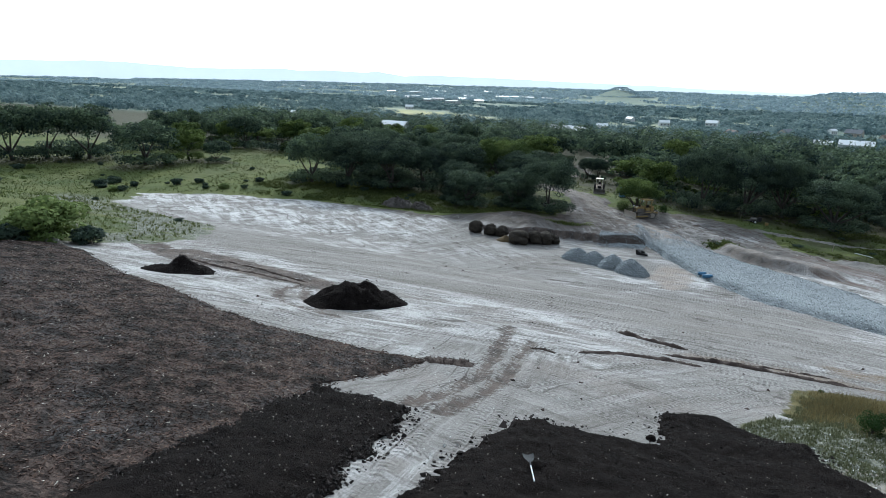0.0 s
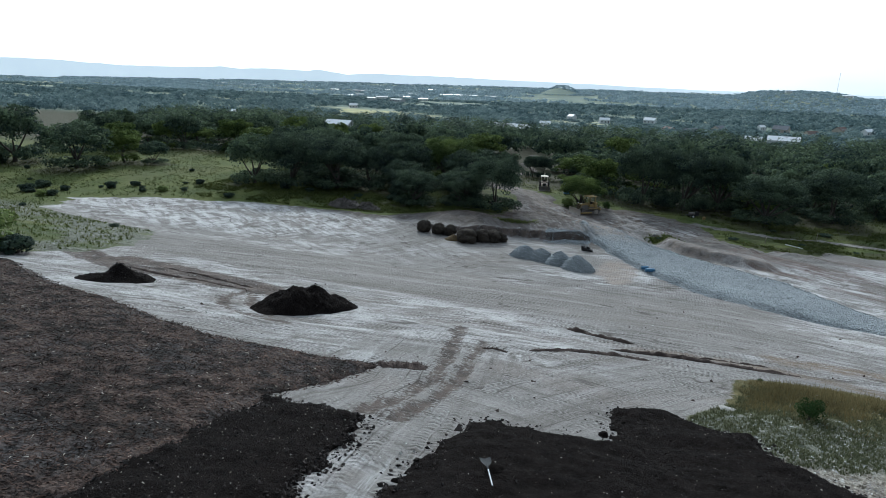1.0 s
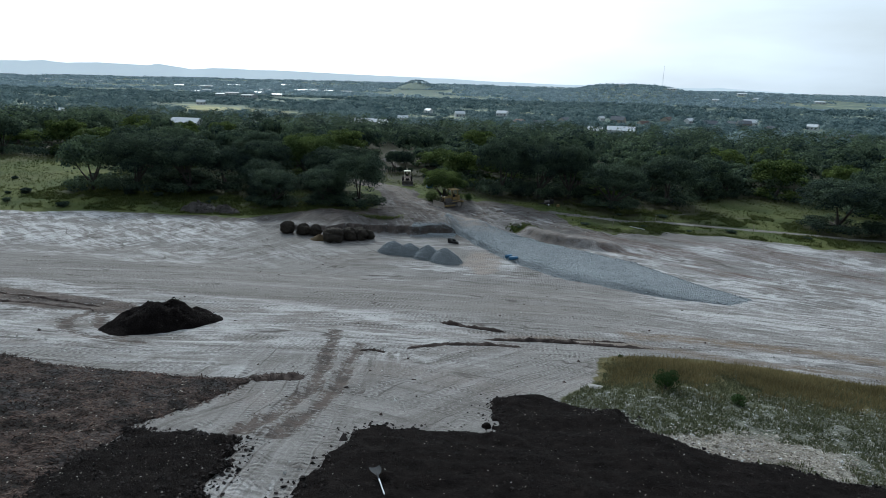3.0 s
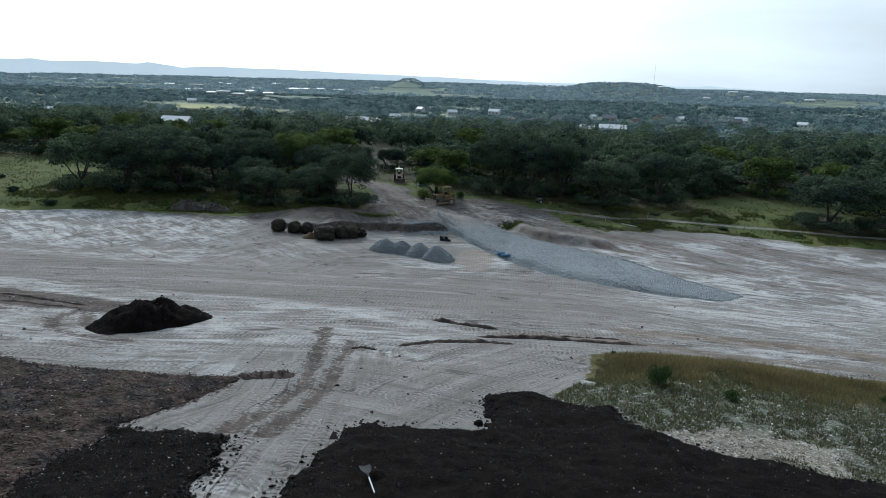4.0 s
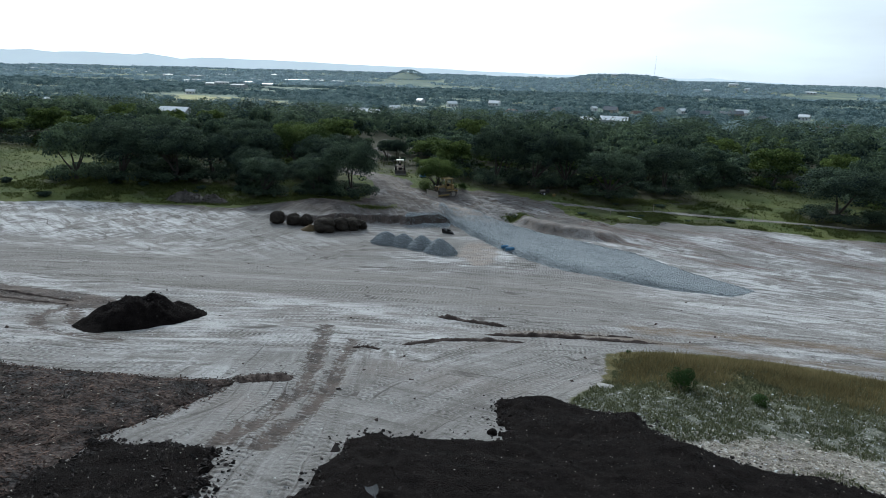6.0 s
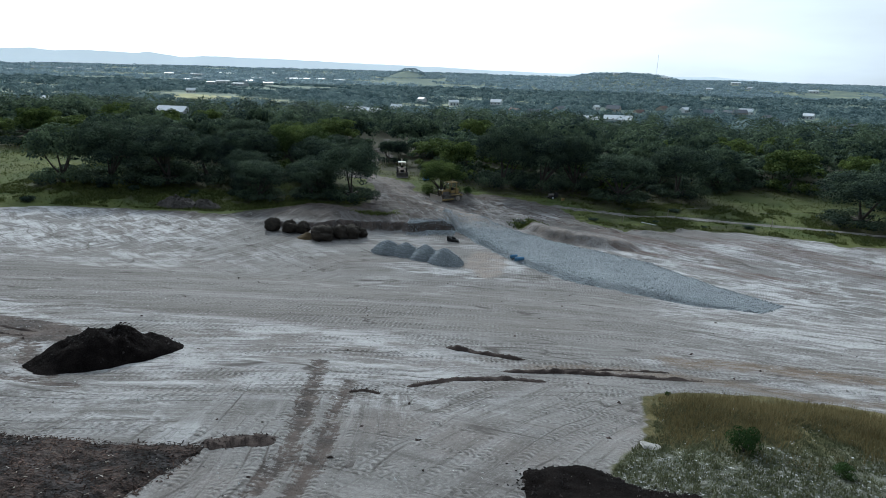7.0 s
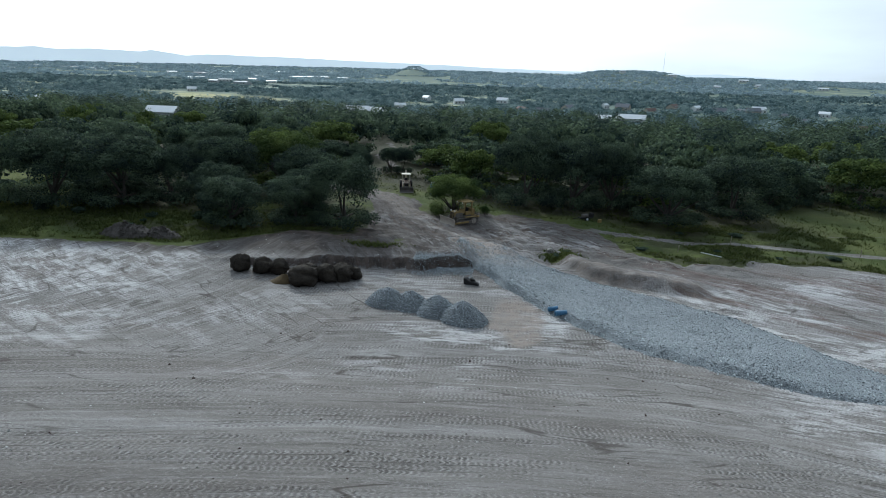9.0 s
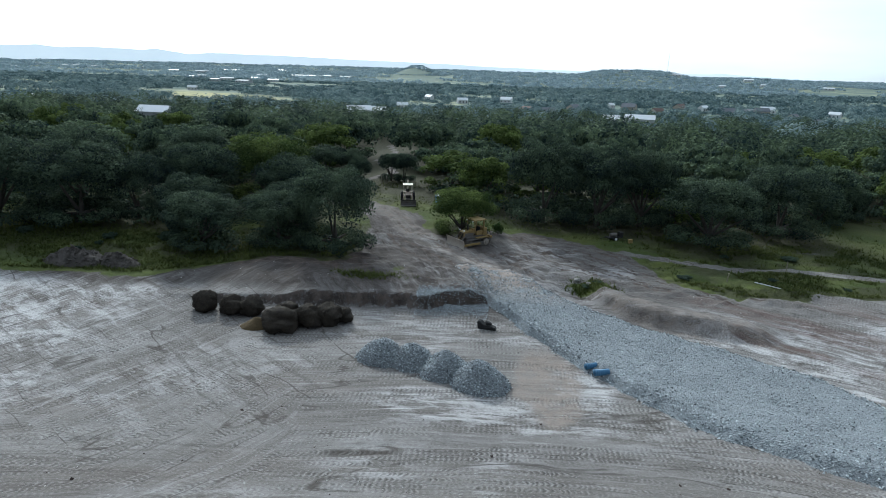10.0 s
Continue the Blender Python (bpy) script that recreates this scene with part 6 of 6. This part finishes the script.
M_TOOL = two_tone("scuffed_steel", (0.02, 0.022, 0.024), (0.05, 0.052, 0.055), 6.0, 0.85, 0.002, metal=0.0, local=True)
shovel(-1.16, 16.25)
mound, _ = heap_mesh("compost_mound", 0.6, 0.7, 0.4, M_COMPOST, 15, 0.2, 0.8)
tagged(new("compost_mound", mound), "small mound of black compost under the shovel", "compost").matrix_world = pose(-1.35, 17.25, float(relief(-1.35, 17.25)) + 0.2)


def rock_thing(x, y, size, seed, material, label, name="rock", flat=0.72, long=1.0):
    bm = fresh()
    bmesh.ops.create_icosphere(bm, subdivisions=3, radius=size / 2)
    for v in bm.verts:
        v.co *= 1 + 0.5 * noise.noise(v.co / size * 2.5 + Vector((seed, 0, 0))) + 0.15 * noise.noise(v.co / size * 8 + Vector((0, seed, 0)))
        v.co.z *= flat
        v.co.x *= long
    ob = part(name, bm, material, None, label)
    tagged(ob, category="rock")
    ob.matrix_world = pose(x, y, float(relief(x, y)) + size * flat * 0.3, 0, 0, seed * 50)


rock_thing(1.55, 23.75, 0.34, 1, M_COMPOST, "dark lump of compost on the pale track", "clod")
rock_thing(-45.4, 33.9, 0.95, 2, M_ROCK, "pale limestone boulder at the grass edge", "boulder")
rock_thing(6.9, 30.7, 0.55, 3, M_ROCK, "flat pale limestone slab beside dry grass", "stone_slab", 0.28, 1.7)
rock_thing(4.4, 101.8, 0.7, 4, M_ROCK, "pale boulder in the hollow beside the road", "boulder")
rock_thing(5.4, 100.8, 0.5, 5, M_ROCK, "pale boulder in the hollow beside the road", "boulder")


def stake(x, y, h, r, lean, label):
    bm = fresh()
    rod(bm, (0, 0, -0.2), (lean, 0, h), r, r * 0.9, 8)
    box(bm, (r * 2.2, r * 2.2, 0.04), (lean, 0, h), 0.01)
    ob = part("fence_post", bm, M_WOOD, None, label)
    tagged(ob, category="post", group="posts")
    ob.matrix_world = pose(x, y, float(relief(x, y)))


for x, y, h, lean in ((28.6, 110.3, 1.15, 0.02), (20.6, 105.6, 0.9, 0.1), (-24.6, 147, 1.3, 0.05), (-23.7, 147.6, 1.2, -0.1), (44.5, 109.2, 1.0, 0.0)):
    stake(x, y, h, 0.06, lean, "short weathered wooden post in the grass")
pole = part("plastic_pole", rod(fresh(), (-1.3, 0, 0), (1.3, 0, 0), 0.055, 0.05), M_WHITE, None, "long white pole lying on rough grass")
tagged(pole, category="pole")
pole.matrix_world = pose(24.4, 104.6, float(relief(24.4, 104.6)) + 0.08, 0, 1, -38)


def pump_trailer(m):
    """A small machine and drums at the edge of the wood."""
    pm = empty("pump_trailer", m, "small dark trailer with pale tank at the wood's edge", "trailer")
    part("frame", box(fresh(), (2.0, 0.9, 0.12), (0, 0, 0.45), 0.02), M_BLACK, pm)
    bm = fresh()
    rod(bm, (-0.55, 0, 0.75), (0.35, 0, 0.75), 0.25, sides=20)
    part("tank", bm, M_STEEL, pm, "pale cylindrical tank")
    part("engine", box(fresh(), (0.5, 0.7, 0.6), (0.9, 0, 0.8), 0.05), M_BLACK, pm)
    for y in (-0.55, 0.55):
        wheel(pm, 0.0, y, 0.32, 0.18, M_WHITE)
    part("drawbar", rod(fresh(), (-1.0, 0, 0.45), (-1.9, 0, 0.35), 0.05), M_BLACK, pm)


pump_trailer(standing(10.6, 117.8, 20))
can = part("fuel_can", box(fresh(), (0.5, 0.35, 0.5), (0, 0, 0.25), 0.06), M_YELLOW, None, "yellow fuel can on the ground beside a trailer")
tagged(can, category="can")
can.matrix_world = standing(12.5, 116.8, 15)


# ---- houses and barns ----
def gable(w, d, wall, rise, over=0.4):
    """Walls and roof slabs of a gabled building whose ridge runs along x."""
    walls = plate(fresh(), [(-d / 2, 0), (d / 2, 0), (d / 2, wall), (0, wall + rise), (-d / 2, wall)], "x", -w / 2, w / 2)
    slope = math.atan2(rise, d / 2)
    slabs = []
    for s in (-1, 1):
        length = (d / 2) / math.cos(slope) + over
        slabs.append(box(fresh(), (w + 2 * over, length, 0.22), (0, s * (d / 4 + over * 0.35), wall + rise / 2 - over * 0.12 + 0.16), 0.0, (-s * math.degrees(slope), 0, 0)))
    return walls, slabs


def building(name, x, y, w, d, wall, rise, turn, wall_mat, roof_mat, label, category, group, windows=3):
    ob = empty(name, pose(x, y, float(land(x, y)) - 0.2, 0, 0, turn), label, category, group)
    walls, slabs = gable(w, d, wall, rise)
    part("wall", walls, wall_mat, ob)
    for slab in slabs:
        part("roof", slab, roof_mat, ob)
    for i in range(windows):
        px = -w / 2 + w * (i + 0.5) / windows
        tall = wall * 0.42
        win = part("window", box(fresh(), (w / windows * 0.4, 0.12, tall), (px, -d / 2 - 0.04, wall * 0.52)), M_WHITE, ob, "pale framed window")
        part("pane", box(fresh(), (w / windows * 0.34, 0.06, tall * 0.86), (px, -d / 2 - 0.1, wall * 0.52)), M_GLASS, win)
    return ob


for x, y, w, d, turn, wall in BARNS:
    building("metal_barn", x, y, w, d, wall, d * 0.3, turn, M_WALL, M_ROOF, "metal barn with white gabled roof among oaks", "barn", "metal barns", 2)
for i, (x, y, w) in enumerate(HOUSES):
    roof, wall = (M_SHINGLE, M_STONEWALL) if i % 4 else (M_BRICKRED, M_STONEWALL)
    building("house", x, y, w, w * 0.7, 4.2, w * 0.24, 25 * ((i * 7) % 5 - 2), wall, roof, "grey-roofed house among trees" if i % 4 else "red-roofed house among trees", "house", "houses among the trees")
for i, (x, y, w) in enumerate(WHITE_HOUSES):
    building("house", x, y, w, w * 0.65, 4.6, w * 0.22, 20 * ((i * 3) % 5 - 2), M_WHITE, M_ROOF, "small white house far off among trees", "house", "white houses")
for i, (x, y, w) in enumerate(TOWN):
    building("town_building", x, y, w, min(w * 0.5, 30), 6.0, 2.0, 12 * ((i * 3) % 5 - 2), M_WALL if i % 3 else M_WHITE, M_WALL if i % 2 else M_ROOF, "long pale building in the distant town", "building", "buildings of the town", 4)
for i, (x, y, w) in enumerate(HILL_HOUSES):
    building("hill_house", x, y, w, w * 0.5, 7.0, 3.0, 10 * ((i * 3) % 5 - 2), M_WHITE, M_ROOF, "white house on the far wooded hill", "house", "houses on the hill")


def radio_mast(x, y, h):
    rm = empty("radio_mast", pose(x, y, float(land(x, y))), "thin lattice radio mast on the far hill", "mast")
    for i in range(3):
        a = i * 2.094
        part("leg", rod(fresh(), (1.6 * math.cos(a), 1.6 * math.sin(a), 0), (0.5 * math.cos(a), 0.5 * math.sin(a), h), 0.16, 0.1, 6), M_WALL, rm)
    for k in range(10):
        z = h * (k + 0.5) / 10
        part("brace", box(fresh(), (2.2, 0.16, 0.16), (0, 0, z), 0, (0, 0, 60 * k)), M_WALL, rm)


radio_mast(635, 2690, 85)


# ---- loose stuff on the ground ----
def inside_points(poly, n, rng, margin=0.0):
    lo, hi = np.min(poly, 0), np.max(poly, 0)
    x, y = rng.uniform(lo[0], hi[0], n), rng.uniform(lo[1], hi[1], n)
    k = inside(x, y, poly) > margin
    return x[k], y[k]


M_CHIP = Mat("wood_chips", 0.9, 0, 0.15)
_patch = M_CHIP.span(M_CHIP.noise(0.8, 7, None, 0.75), 0.44, 0.56)
M_CHIP.color(M_CHIP.mix(M_CHIP.island(), M_CHIP.mix(_patch, (0.006, 0.004, 0.0035), (0.032, 0.02, 0.016)), M_CHIP.mix(_patch, (0.026, 0.014, 0.01), (0.135, 0.09, 0.072))))
M_CHIP = M_CHIP.m
M_CHIP_PALE = island_mat("pale_wood_chips", (0.22, 0.19, 0.15), (0.45, 0.42, 0.37))
M_LIME = island_mat("limestone_chips", (0.16, 0.16, 0.15), (0.66, 0.66, 0.65))
M_RUBBLE = island_mat("beige_rubble", (0.13, 0.11, 0.085), (0.46, 0.42, 0.36))
M_PEBBLE = island_mat("caliche_pebbles", (0.12, 0.11, 0.10), (0.52, 0.51, 0.49))


def blanket_height(x, y, poly, thick, seed, lumps, ragged, soft=1.2):
    d = ragged_inside(x, y, poly, ragged, seed)
    top = thick * step(d, -0.15, soft) ** 0.6 + lumps * fbm(x * 0.9, y * 0.9, seed + 3, 5) * step(d, 0, 0.6)
    return relief(x, y) + np.where(d > 0, np.maximum(top, 0.02), 0.0), d


def ground_stuff():
    rng = np.random.default_rng(99)
    x, y = inside_points(MULCH, 120000, rng, -0.6)
    k = (y > 9) & (rng.random(len(x)) < np.interp(np.hypot(x, y), [15, 45], [1.0, 0.45]))
    x, y = x[k], y[k]
    z, d = blanket_height(x, y, MULCH, 0.22, 51, 0.34, 0.5)
    k = d > -0.25
    x, y, z = x[k], y[k], z[k]
    P = np.stack([x, y, z + 0.015], 1)
    n = len(P)
    pale = rng.random(n) < 0.035
    me = np_mesh("mulch_chips", *slivers(P[~pale], rng.uniform(0.05, 0.24, (~pale).sum()), rng.uniform(0.025, 0.07, (~pale).sum()), rng, 0.35), M_CHIP)
    tagged(new("mulch_chips", me), "loose brown wood chips on the mulch", "mulch", kind="stuff")
    me = np_mesh("pale_chips", *slivers(P[pale], rng.uniform(0.05, 0.2, pale.sum()), rng.uniform(0.02, 0.05, pale.sum()), rng, 0.35), M_CHIP_PALE)
    tagged(new("pale_chips", me), "scattered pale wood splinters on the mulch", "mulch", kind="stuff")
    blocks, pales = [], []
    for poly, thick, seed, lumps, n in ((COMPOST_A, 0.32, 61, 0.4, 14000), (COMPOST_B, 0.36, 71, 0.45, 30000)):
        x, y = inside_points(poly, n, rng, -1.4)
        z, d = blanket_height(x, y, poly, thick, seed, lumps, 1.1)
        k = (y > 10) & (rng.random(len(x)) < np.where(d > 0.3, 0.55, np.interp(d, [-1.3, -0.2, 0.3], [0.02, 0.3, 1.0])))
        P = np.stack([x, y, z + 0.01], 1)[k]
        rim = np.abs(d[k] + 0.1) < 0.45
        blocks.append(chunks(P, 0.025 + 0.10 * rng.random(len(P)) ** 4 + 0.12 * (rng.random(len(P)) > 0.994) + rim * 0.16 * rng.random(len(P)) ** 3, rng))
        x, y = inside_points(poly, n // 26, rng, 0.2)
        z, d = blanket_height(x, y, poly, thick, seed, lumps, 1.1)
        P = np.stack([x, y, z + 0.01], 1)[y > 10]
        pales.append(chunks(P, 0.015 + 0.06 * rng.random(len(P)) ** 2, rng))
    me = np_mesh("compost_clods", *join(blocks), M_CLOD)
    tagged(new("compost_clods", me), "crumbs and clods of black compost", "compost", kind="stuff")
    me = np_mesh("compost_flecks", *join(pales), M_CHIP_PALE)
    tagged(new("compost_flecks", me), "pale flecks of wood in the compost", "compost", kind="stuff")
    # stones and crumbs on the caliche
    n = 18000
    x, y = rng.uniform(-45, 40, n), 16 + 90 * rng.random(n) ** 1.3
    k = (inside(x, y, CLEARING) > 0.5) & (fbm(x * 0.3, y * 0.5, 55) > -0.08) & (inside(x, y, MULCH) < 0) & (inside(x, y, COMPOST_A) < 0) & (inside(x, y, COMPOST_B) < 0)
    x, y = x[k], y[k]
    me = np_mesh("caliche_crumbs", *chunks(np.stack([x, y, relief(x, y)], 1), 0.03 + 0.14 * rng.random(len(x)) ** 5, rng), M_PEBBLE)
    tagged(new("caliche_crumbs", me), "crumbs and pebbles of pale caliche", "stones", kind="stuff")
    n = 300
    x, y = rng.uniform(-25, 25, n), rng.uniform(20, 75, n)
    k = (inside(x, y, CLEARING) > 0.5) & (inside(x, y, MULCH) < 0)
    x, y = x[k], y[k]
    me = np_mesh("dark_crumbs", *chunks(np.stack([x, y, relief(x, y)], 1), 0.05 + 0.25 * rng.random(len(x)) ** 3, rng), M_BERM)
    tagged(new("dark_crumbs", me), "scattered dark crumbs of soil on caliche", "soil", kind="stuff")
    # stones on the knoll
    n = 14000
    x, y = rng.uniform(3, 34, n), rng.uniform(14, 38, n)
    k = (inside(x, y, KNOLL) > 0.2) & (inside(x, y, COMPOST_B) < 0) & (rng.random(n) < np.interp(y, [22, 30, 35, 38], [1, 0.8, 0.15, 0.05]))
    x, y = x[k], y[k]
    me = np_mesh("knoll_stones", *chunks(np.stack([x, y, relief(x, y)], 1), 0.03 + 0.13 * rng.random(len(x)) ** 4, rng, 0.45), M_LIME)
    m = 5200
    u, v = rng.normal(11.4, 1.9, m), rng.normal(22.4, 1.3, m)
    k = (inside(u, v, KNOLL) > 0.2) & (inside(u, v, COMPOST_B) < -0.1)
    rub = np_mesh("knoll_rubble", *chunks(np.stack([u, v, relief(u, v)], 1)[k], 0.03 + 0.16 * rng.random(k.sum()) ** 4, rng, 0.5), M_RUBBLE)
    tagged(new("knoll_rubble", rub), "beige rubble on a bare scuffed patch", "stones", kind="stuff")
    tagged(new("knoll_stones", me), "pale limestone chips among sparse tufts", "stones", kind="stuff")


ground_stuff()


def blades(x, y, z, height, spread_, per, wide, rng):
    """Tufts of grass: bent three-cornered blades."""
    n = len(x)
    a = rng.uniform(0, 2 * np.pi, (n, per))
    h = height[:, None] * rng.uniform(0.55, 1.15, (n, per))
    o = spread_ * height[:, None] * rng.random((n, per))
    bx, by = x[:, None] + np.cos(a) * o * 0.4, y[:, None] + np.sin(a) * o * 0.4
    t = np.stack([-np.sin(a), np.cos(a), 0 * a], -1) * (wide * height[:, None, None])
    base = np.stack([bx, by, np.repeat(z[:, None], per, 1) - 0.02], -1)
    tip = base + np.stack([np.cos(a) * o, np.sin(a) * o, h], -1)
    V = np.stack([base - t, base + t, tip], 2).reshape(-1, 3)
    return V, np.arange(len(V)).reshape(-1, 3)


M_GREENGRASS = leafy("green_grass", (0.042, 0.062, 0.02), (0.145, 0.158, 0.05), 0.3)
M_TUFT = leafy("grey_green_tufts", (0.04, 0.05, 0.026), (0.165, 0.172, 0.095), 0.25)


def grass_stuff():
    rng = np.random.default_rng(123)
    n = 44000
    x, y = rng.uniform(4, 45, n), rng.uniform(22, 39, n)
    crest = np.interp(x, [5, 9, 20, 40], [31.8, 31.2, 29.8, 26])
    k = (inside(x, y, KNOLL) + 1.6 * fbm(x * 0.9, y * 0.9, 62) > 0.25) & (fbm(x * 0.5, y * 0.8, 63) > -0.14) & (rng.random(n) < step(y + 3 * fbm(x * 0.5, y * 0.5, 57), crest - 2.5, crest + 2.5) ** 1.5)
    x, y = x[k], y[k]
    me = np_mesh("tall_grass", *blades(x, y, relief(x, y), rng.uniform(0.12, 0.55, len(x)) ** 1.15 * step(inside(x, y, KNOLL), -1.2, 1.6), 1.1, 6, 0.035, rng), M_GRASS)
    tagged(new("tall_grass", me), "tall dry golden grass on the knoll", "grass", kind="stuff")
    n = 60000
    x, y = rng.uniform(3, 36, n), rng.uniform(17, 36, n)
    k = (inside(x, y, KNOLL) > 0.2) & (inside(x, y, COMPOST_B) < -0.2) & (fbm(x * 1.3, y * 1.3, 58) + 0.5 * fbm(x * 0.35, y * 0.35, 61) > -0.2) & (np.hypot(x - 11.4, (y - 22.5) * 1.25) + 4 * fbm(x * 0.6, y * 0.6, 64) > 2.3)
    x, y = x[k], y[k]
    me = np_mesh("low_tufts", *blades(x, y, relief(x, y), rng.uniform(0.06, 0.17, len(x)), 1.1, 5, 0.14, rng), M_TUFT)
    tagged(new("low_tufts", me), "low grey-green tufts on stony ground", "grass", kind="stuff")
    n = 66000
    x, y = rng.uniform(-150, 75, n), rng.uniform(24, 150, n)
    k = (inside(x, y, CLEARING) < -0.6) & (inside(x, y, KNOLL) < 0) & (inside(x, y, MULCH) < 0) & (x > -1.75 * y - 10) & (x < y * 0.75 + 10)
    k &= (to_line(x, y, PATH_RIGHT)[0] > 1.2) & (to_line(x, y, TRAIL_FAR)[0] > 1.6) & (to_line(x, y, PATH_BACK)[0] > 1.0) & (fbm(x * 0.1, y * 0.1, 59) > -0.16)
    x, y = x[k], y[k]
    m = 26000
    u, v = np.concatenate([rng.uniform(-75, -18, m), rng.uniform(14, 62, m)]), np.concatenate([rng.uniform(90, 108, m), rng.uniform(99, 122, m)])
    k = (inside(u, v, CLEARING) < -0.5) & (to_line(u, v, PATH_RIGHT)[0] > 1.0) & (fbm(u * 0.3, v * 0.3, 60) > np.where(u > 0, 0.02, -0.1)) & (np.hypot((u + 42.5) / 3.2, (v - 96.8) / 1.8) > 1)
    wx, wy = np.concatenate([rng.normal(5.6, 1.2, 500), rng.normal(-16, 1.6, 420)]), np.concatenate([rng.normal(100, 0.8, 500), rng.normal(95.6, 0.5, 420)])
    x, y = np.concatenate([x, u[k], wx]), np.concatenate([y, v[k], wy])
    me = np_mesh("meadow_grass", *blades(x, y, relief(x, y), rng.uniform(0.1, 0.38, len(x)), 1.5, 4, 0.16, rng), M_GREENGRASS)
    tagged(new("meadow_grass", me), "uneven yellow-green meadow grass round the clearing", "grass", kind="stuff")


grass_stuff()


# ---- shrubs ----
def shrub_meshes(seed, leaves, size, leaf_mat):
    rng = np.random.default_rng(seed)
    P, N, C, _ = crown_points(2.0, 1.5, 0.1, 12, leaves, rng, 0.34)
    V, F = sprays(P, N, size, rng)
    blocks = [tube([(0, 0, -0.1), (c[0] * 0.4, c[1] * 0.4, c[2] * 0.5), tuple(c)], [0.05, 0.035, 0.015], 5) for c in C[::2]]
    return np_mesh("stems", *join(blocks), M_BARK, True), np_mesh("foliage", V, F, leaf_mat)


M_JUNIPER = leafy("juniper_leaves", (0.02, 0.045, 0.015), (0.06, 0.10, 0.03), 0.25)
SAGE, JUNIPER, SCRUB = shrub_meshes(301, 2600, 0.14, M_SHRUB), shrub_meshes(302, 2600, 0.10, M_JUNIPER), shrub_meshes(303, 1500, 0.2, M_OAK)
for x, y, w, h, src, words in (
    (-47.6, 35.2, 6.0, 3.4, SAGE, "large pale sage-green shrub at the grass edge"), (-51.0, 37.0, 4.0, 2.6, SAGE, "large pale sage-green shrub at the grass edge"),
    (-44.5, 36.4, 2.6, 1.5, SCRUB, "dark low shrub at the grass edge"), (-48, 32.5, 3.0, 1.4, SCRUB, "dark low shrub beside the mulch"),
    (10.1, 30.2, 1.15, 1.0, JUNIPER, "small bright green juniper bush in dry grass"), (13.0, 28.8, 0.7, 0.5, JUNIPER, "tiny green juniper sprout on stony ground"),
    (21.0, 30.5, 0.8, 0.5, JUNIPER, "tiny green juniper sprout on stony ground"), (9.4, 37.6, 0.3, 0.2, JUNIPER, "tiny green sprout at the knoll's edge"),
    (-4.0, 116.2, 1.3, 1.5, JUNIPER, "small dark juniper behind the bulldozer"),
):
    tree_thing("shrub", src, x, y, w / 2.0, x, words, h / 1.5 / (w / 2.0), category="shrub")
rng = np.random.default_rng(55)
n = 0
while n < 46:
    x, y = rng.uniform(-130, -36), rng.uniform(55, 118)
    if -13 < float(inside(x, y, CLEARING)) < -2 or (float(inside(x, y, CLEARING)) < -2 and rng.random() < 0.4):
        w = rng.uniform(0.8, 2.6)
        tree_thing("shrub", SCRUB if rng.random() < 0.8 else SAGE, x, y, w / 2, x, "low dark shrub in the meadow", rng.uniform(0.6, 0.9), "shrubs of the meadow", "shrub")
        n += 1
for x, y in ((6.3, 100.9), (5.2, 100.2), (40, 106.8), (33, 105.6), (26, 107.2), (52, 106.2), (16, 105.2), (23, 114), (31, 115)):
    tree_thing("shrub", SCRUB, x, y, rng.uniform(0.4, 0.9), x, "low dark shrub beside the path", 0.4, "shrubs by the path", "shrub")


def understory():
    """Low scrub along the foot of the wood."""
    rng = np.random.default_rng(77)
    x, y = scatter(-150, 110, 100, 150, 3.2, rng)
    front = wooded(x, y) & ~wooded(x, y - 9)
    for ex, ey, ew, *_ in EDGE_OAKS[6:14]:
        front |= (np.hypot(x - ex, y - ey) < ew * 0.4) & (rng.random(len(x)) < 0.3)
    TONES.clear()
    V, F = far_crowns(x[front], y[front], 3.4, 1.8, 150, 0.36, 8)
    tagged(new("understory", toned(np_mesh("understory", V, F, M_OAK), np.concatenate(TONES))), "dark scrub along the foot of the wood", "scrub", kind="stuff")


understory()
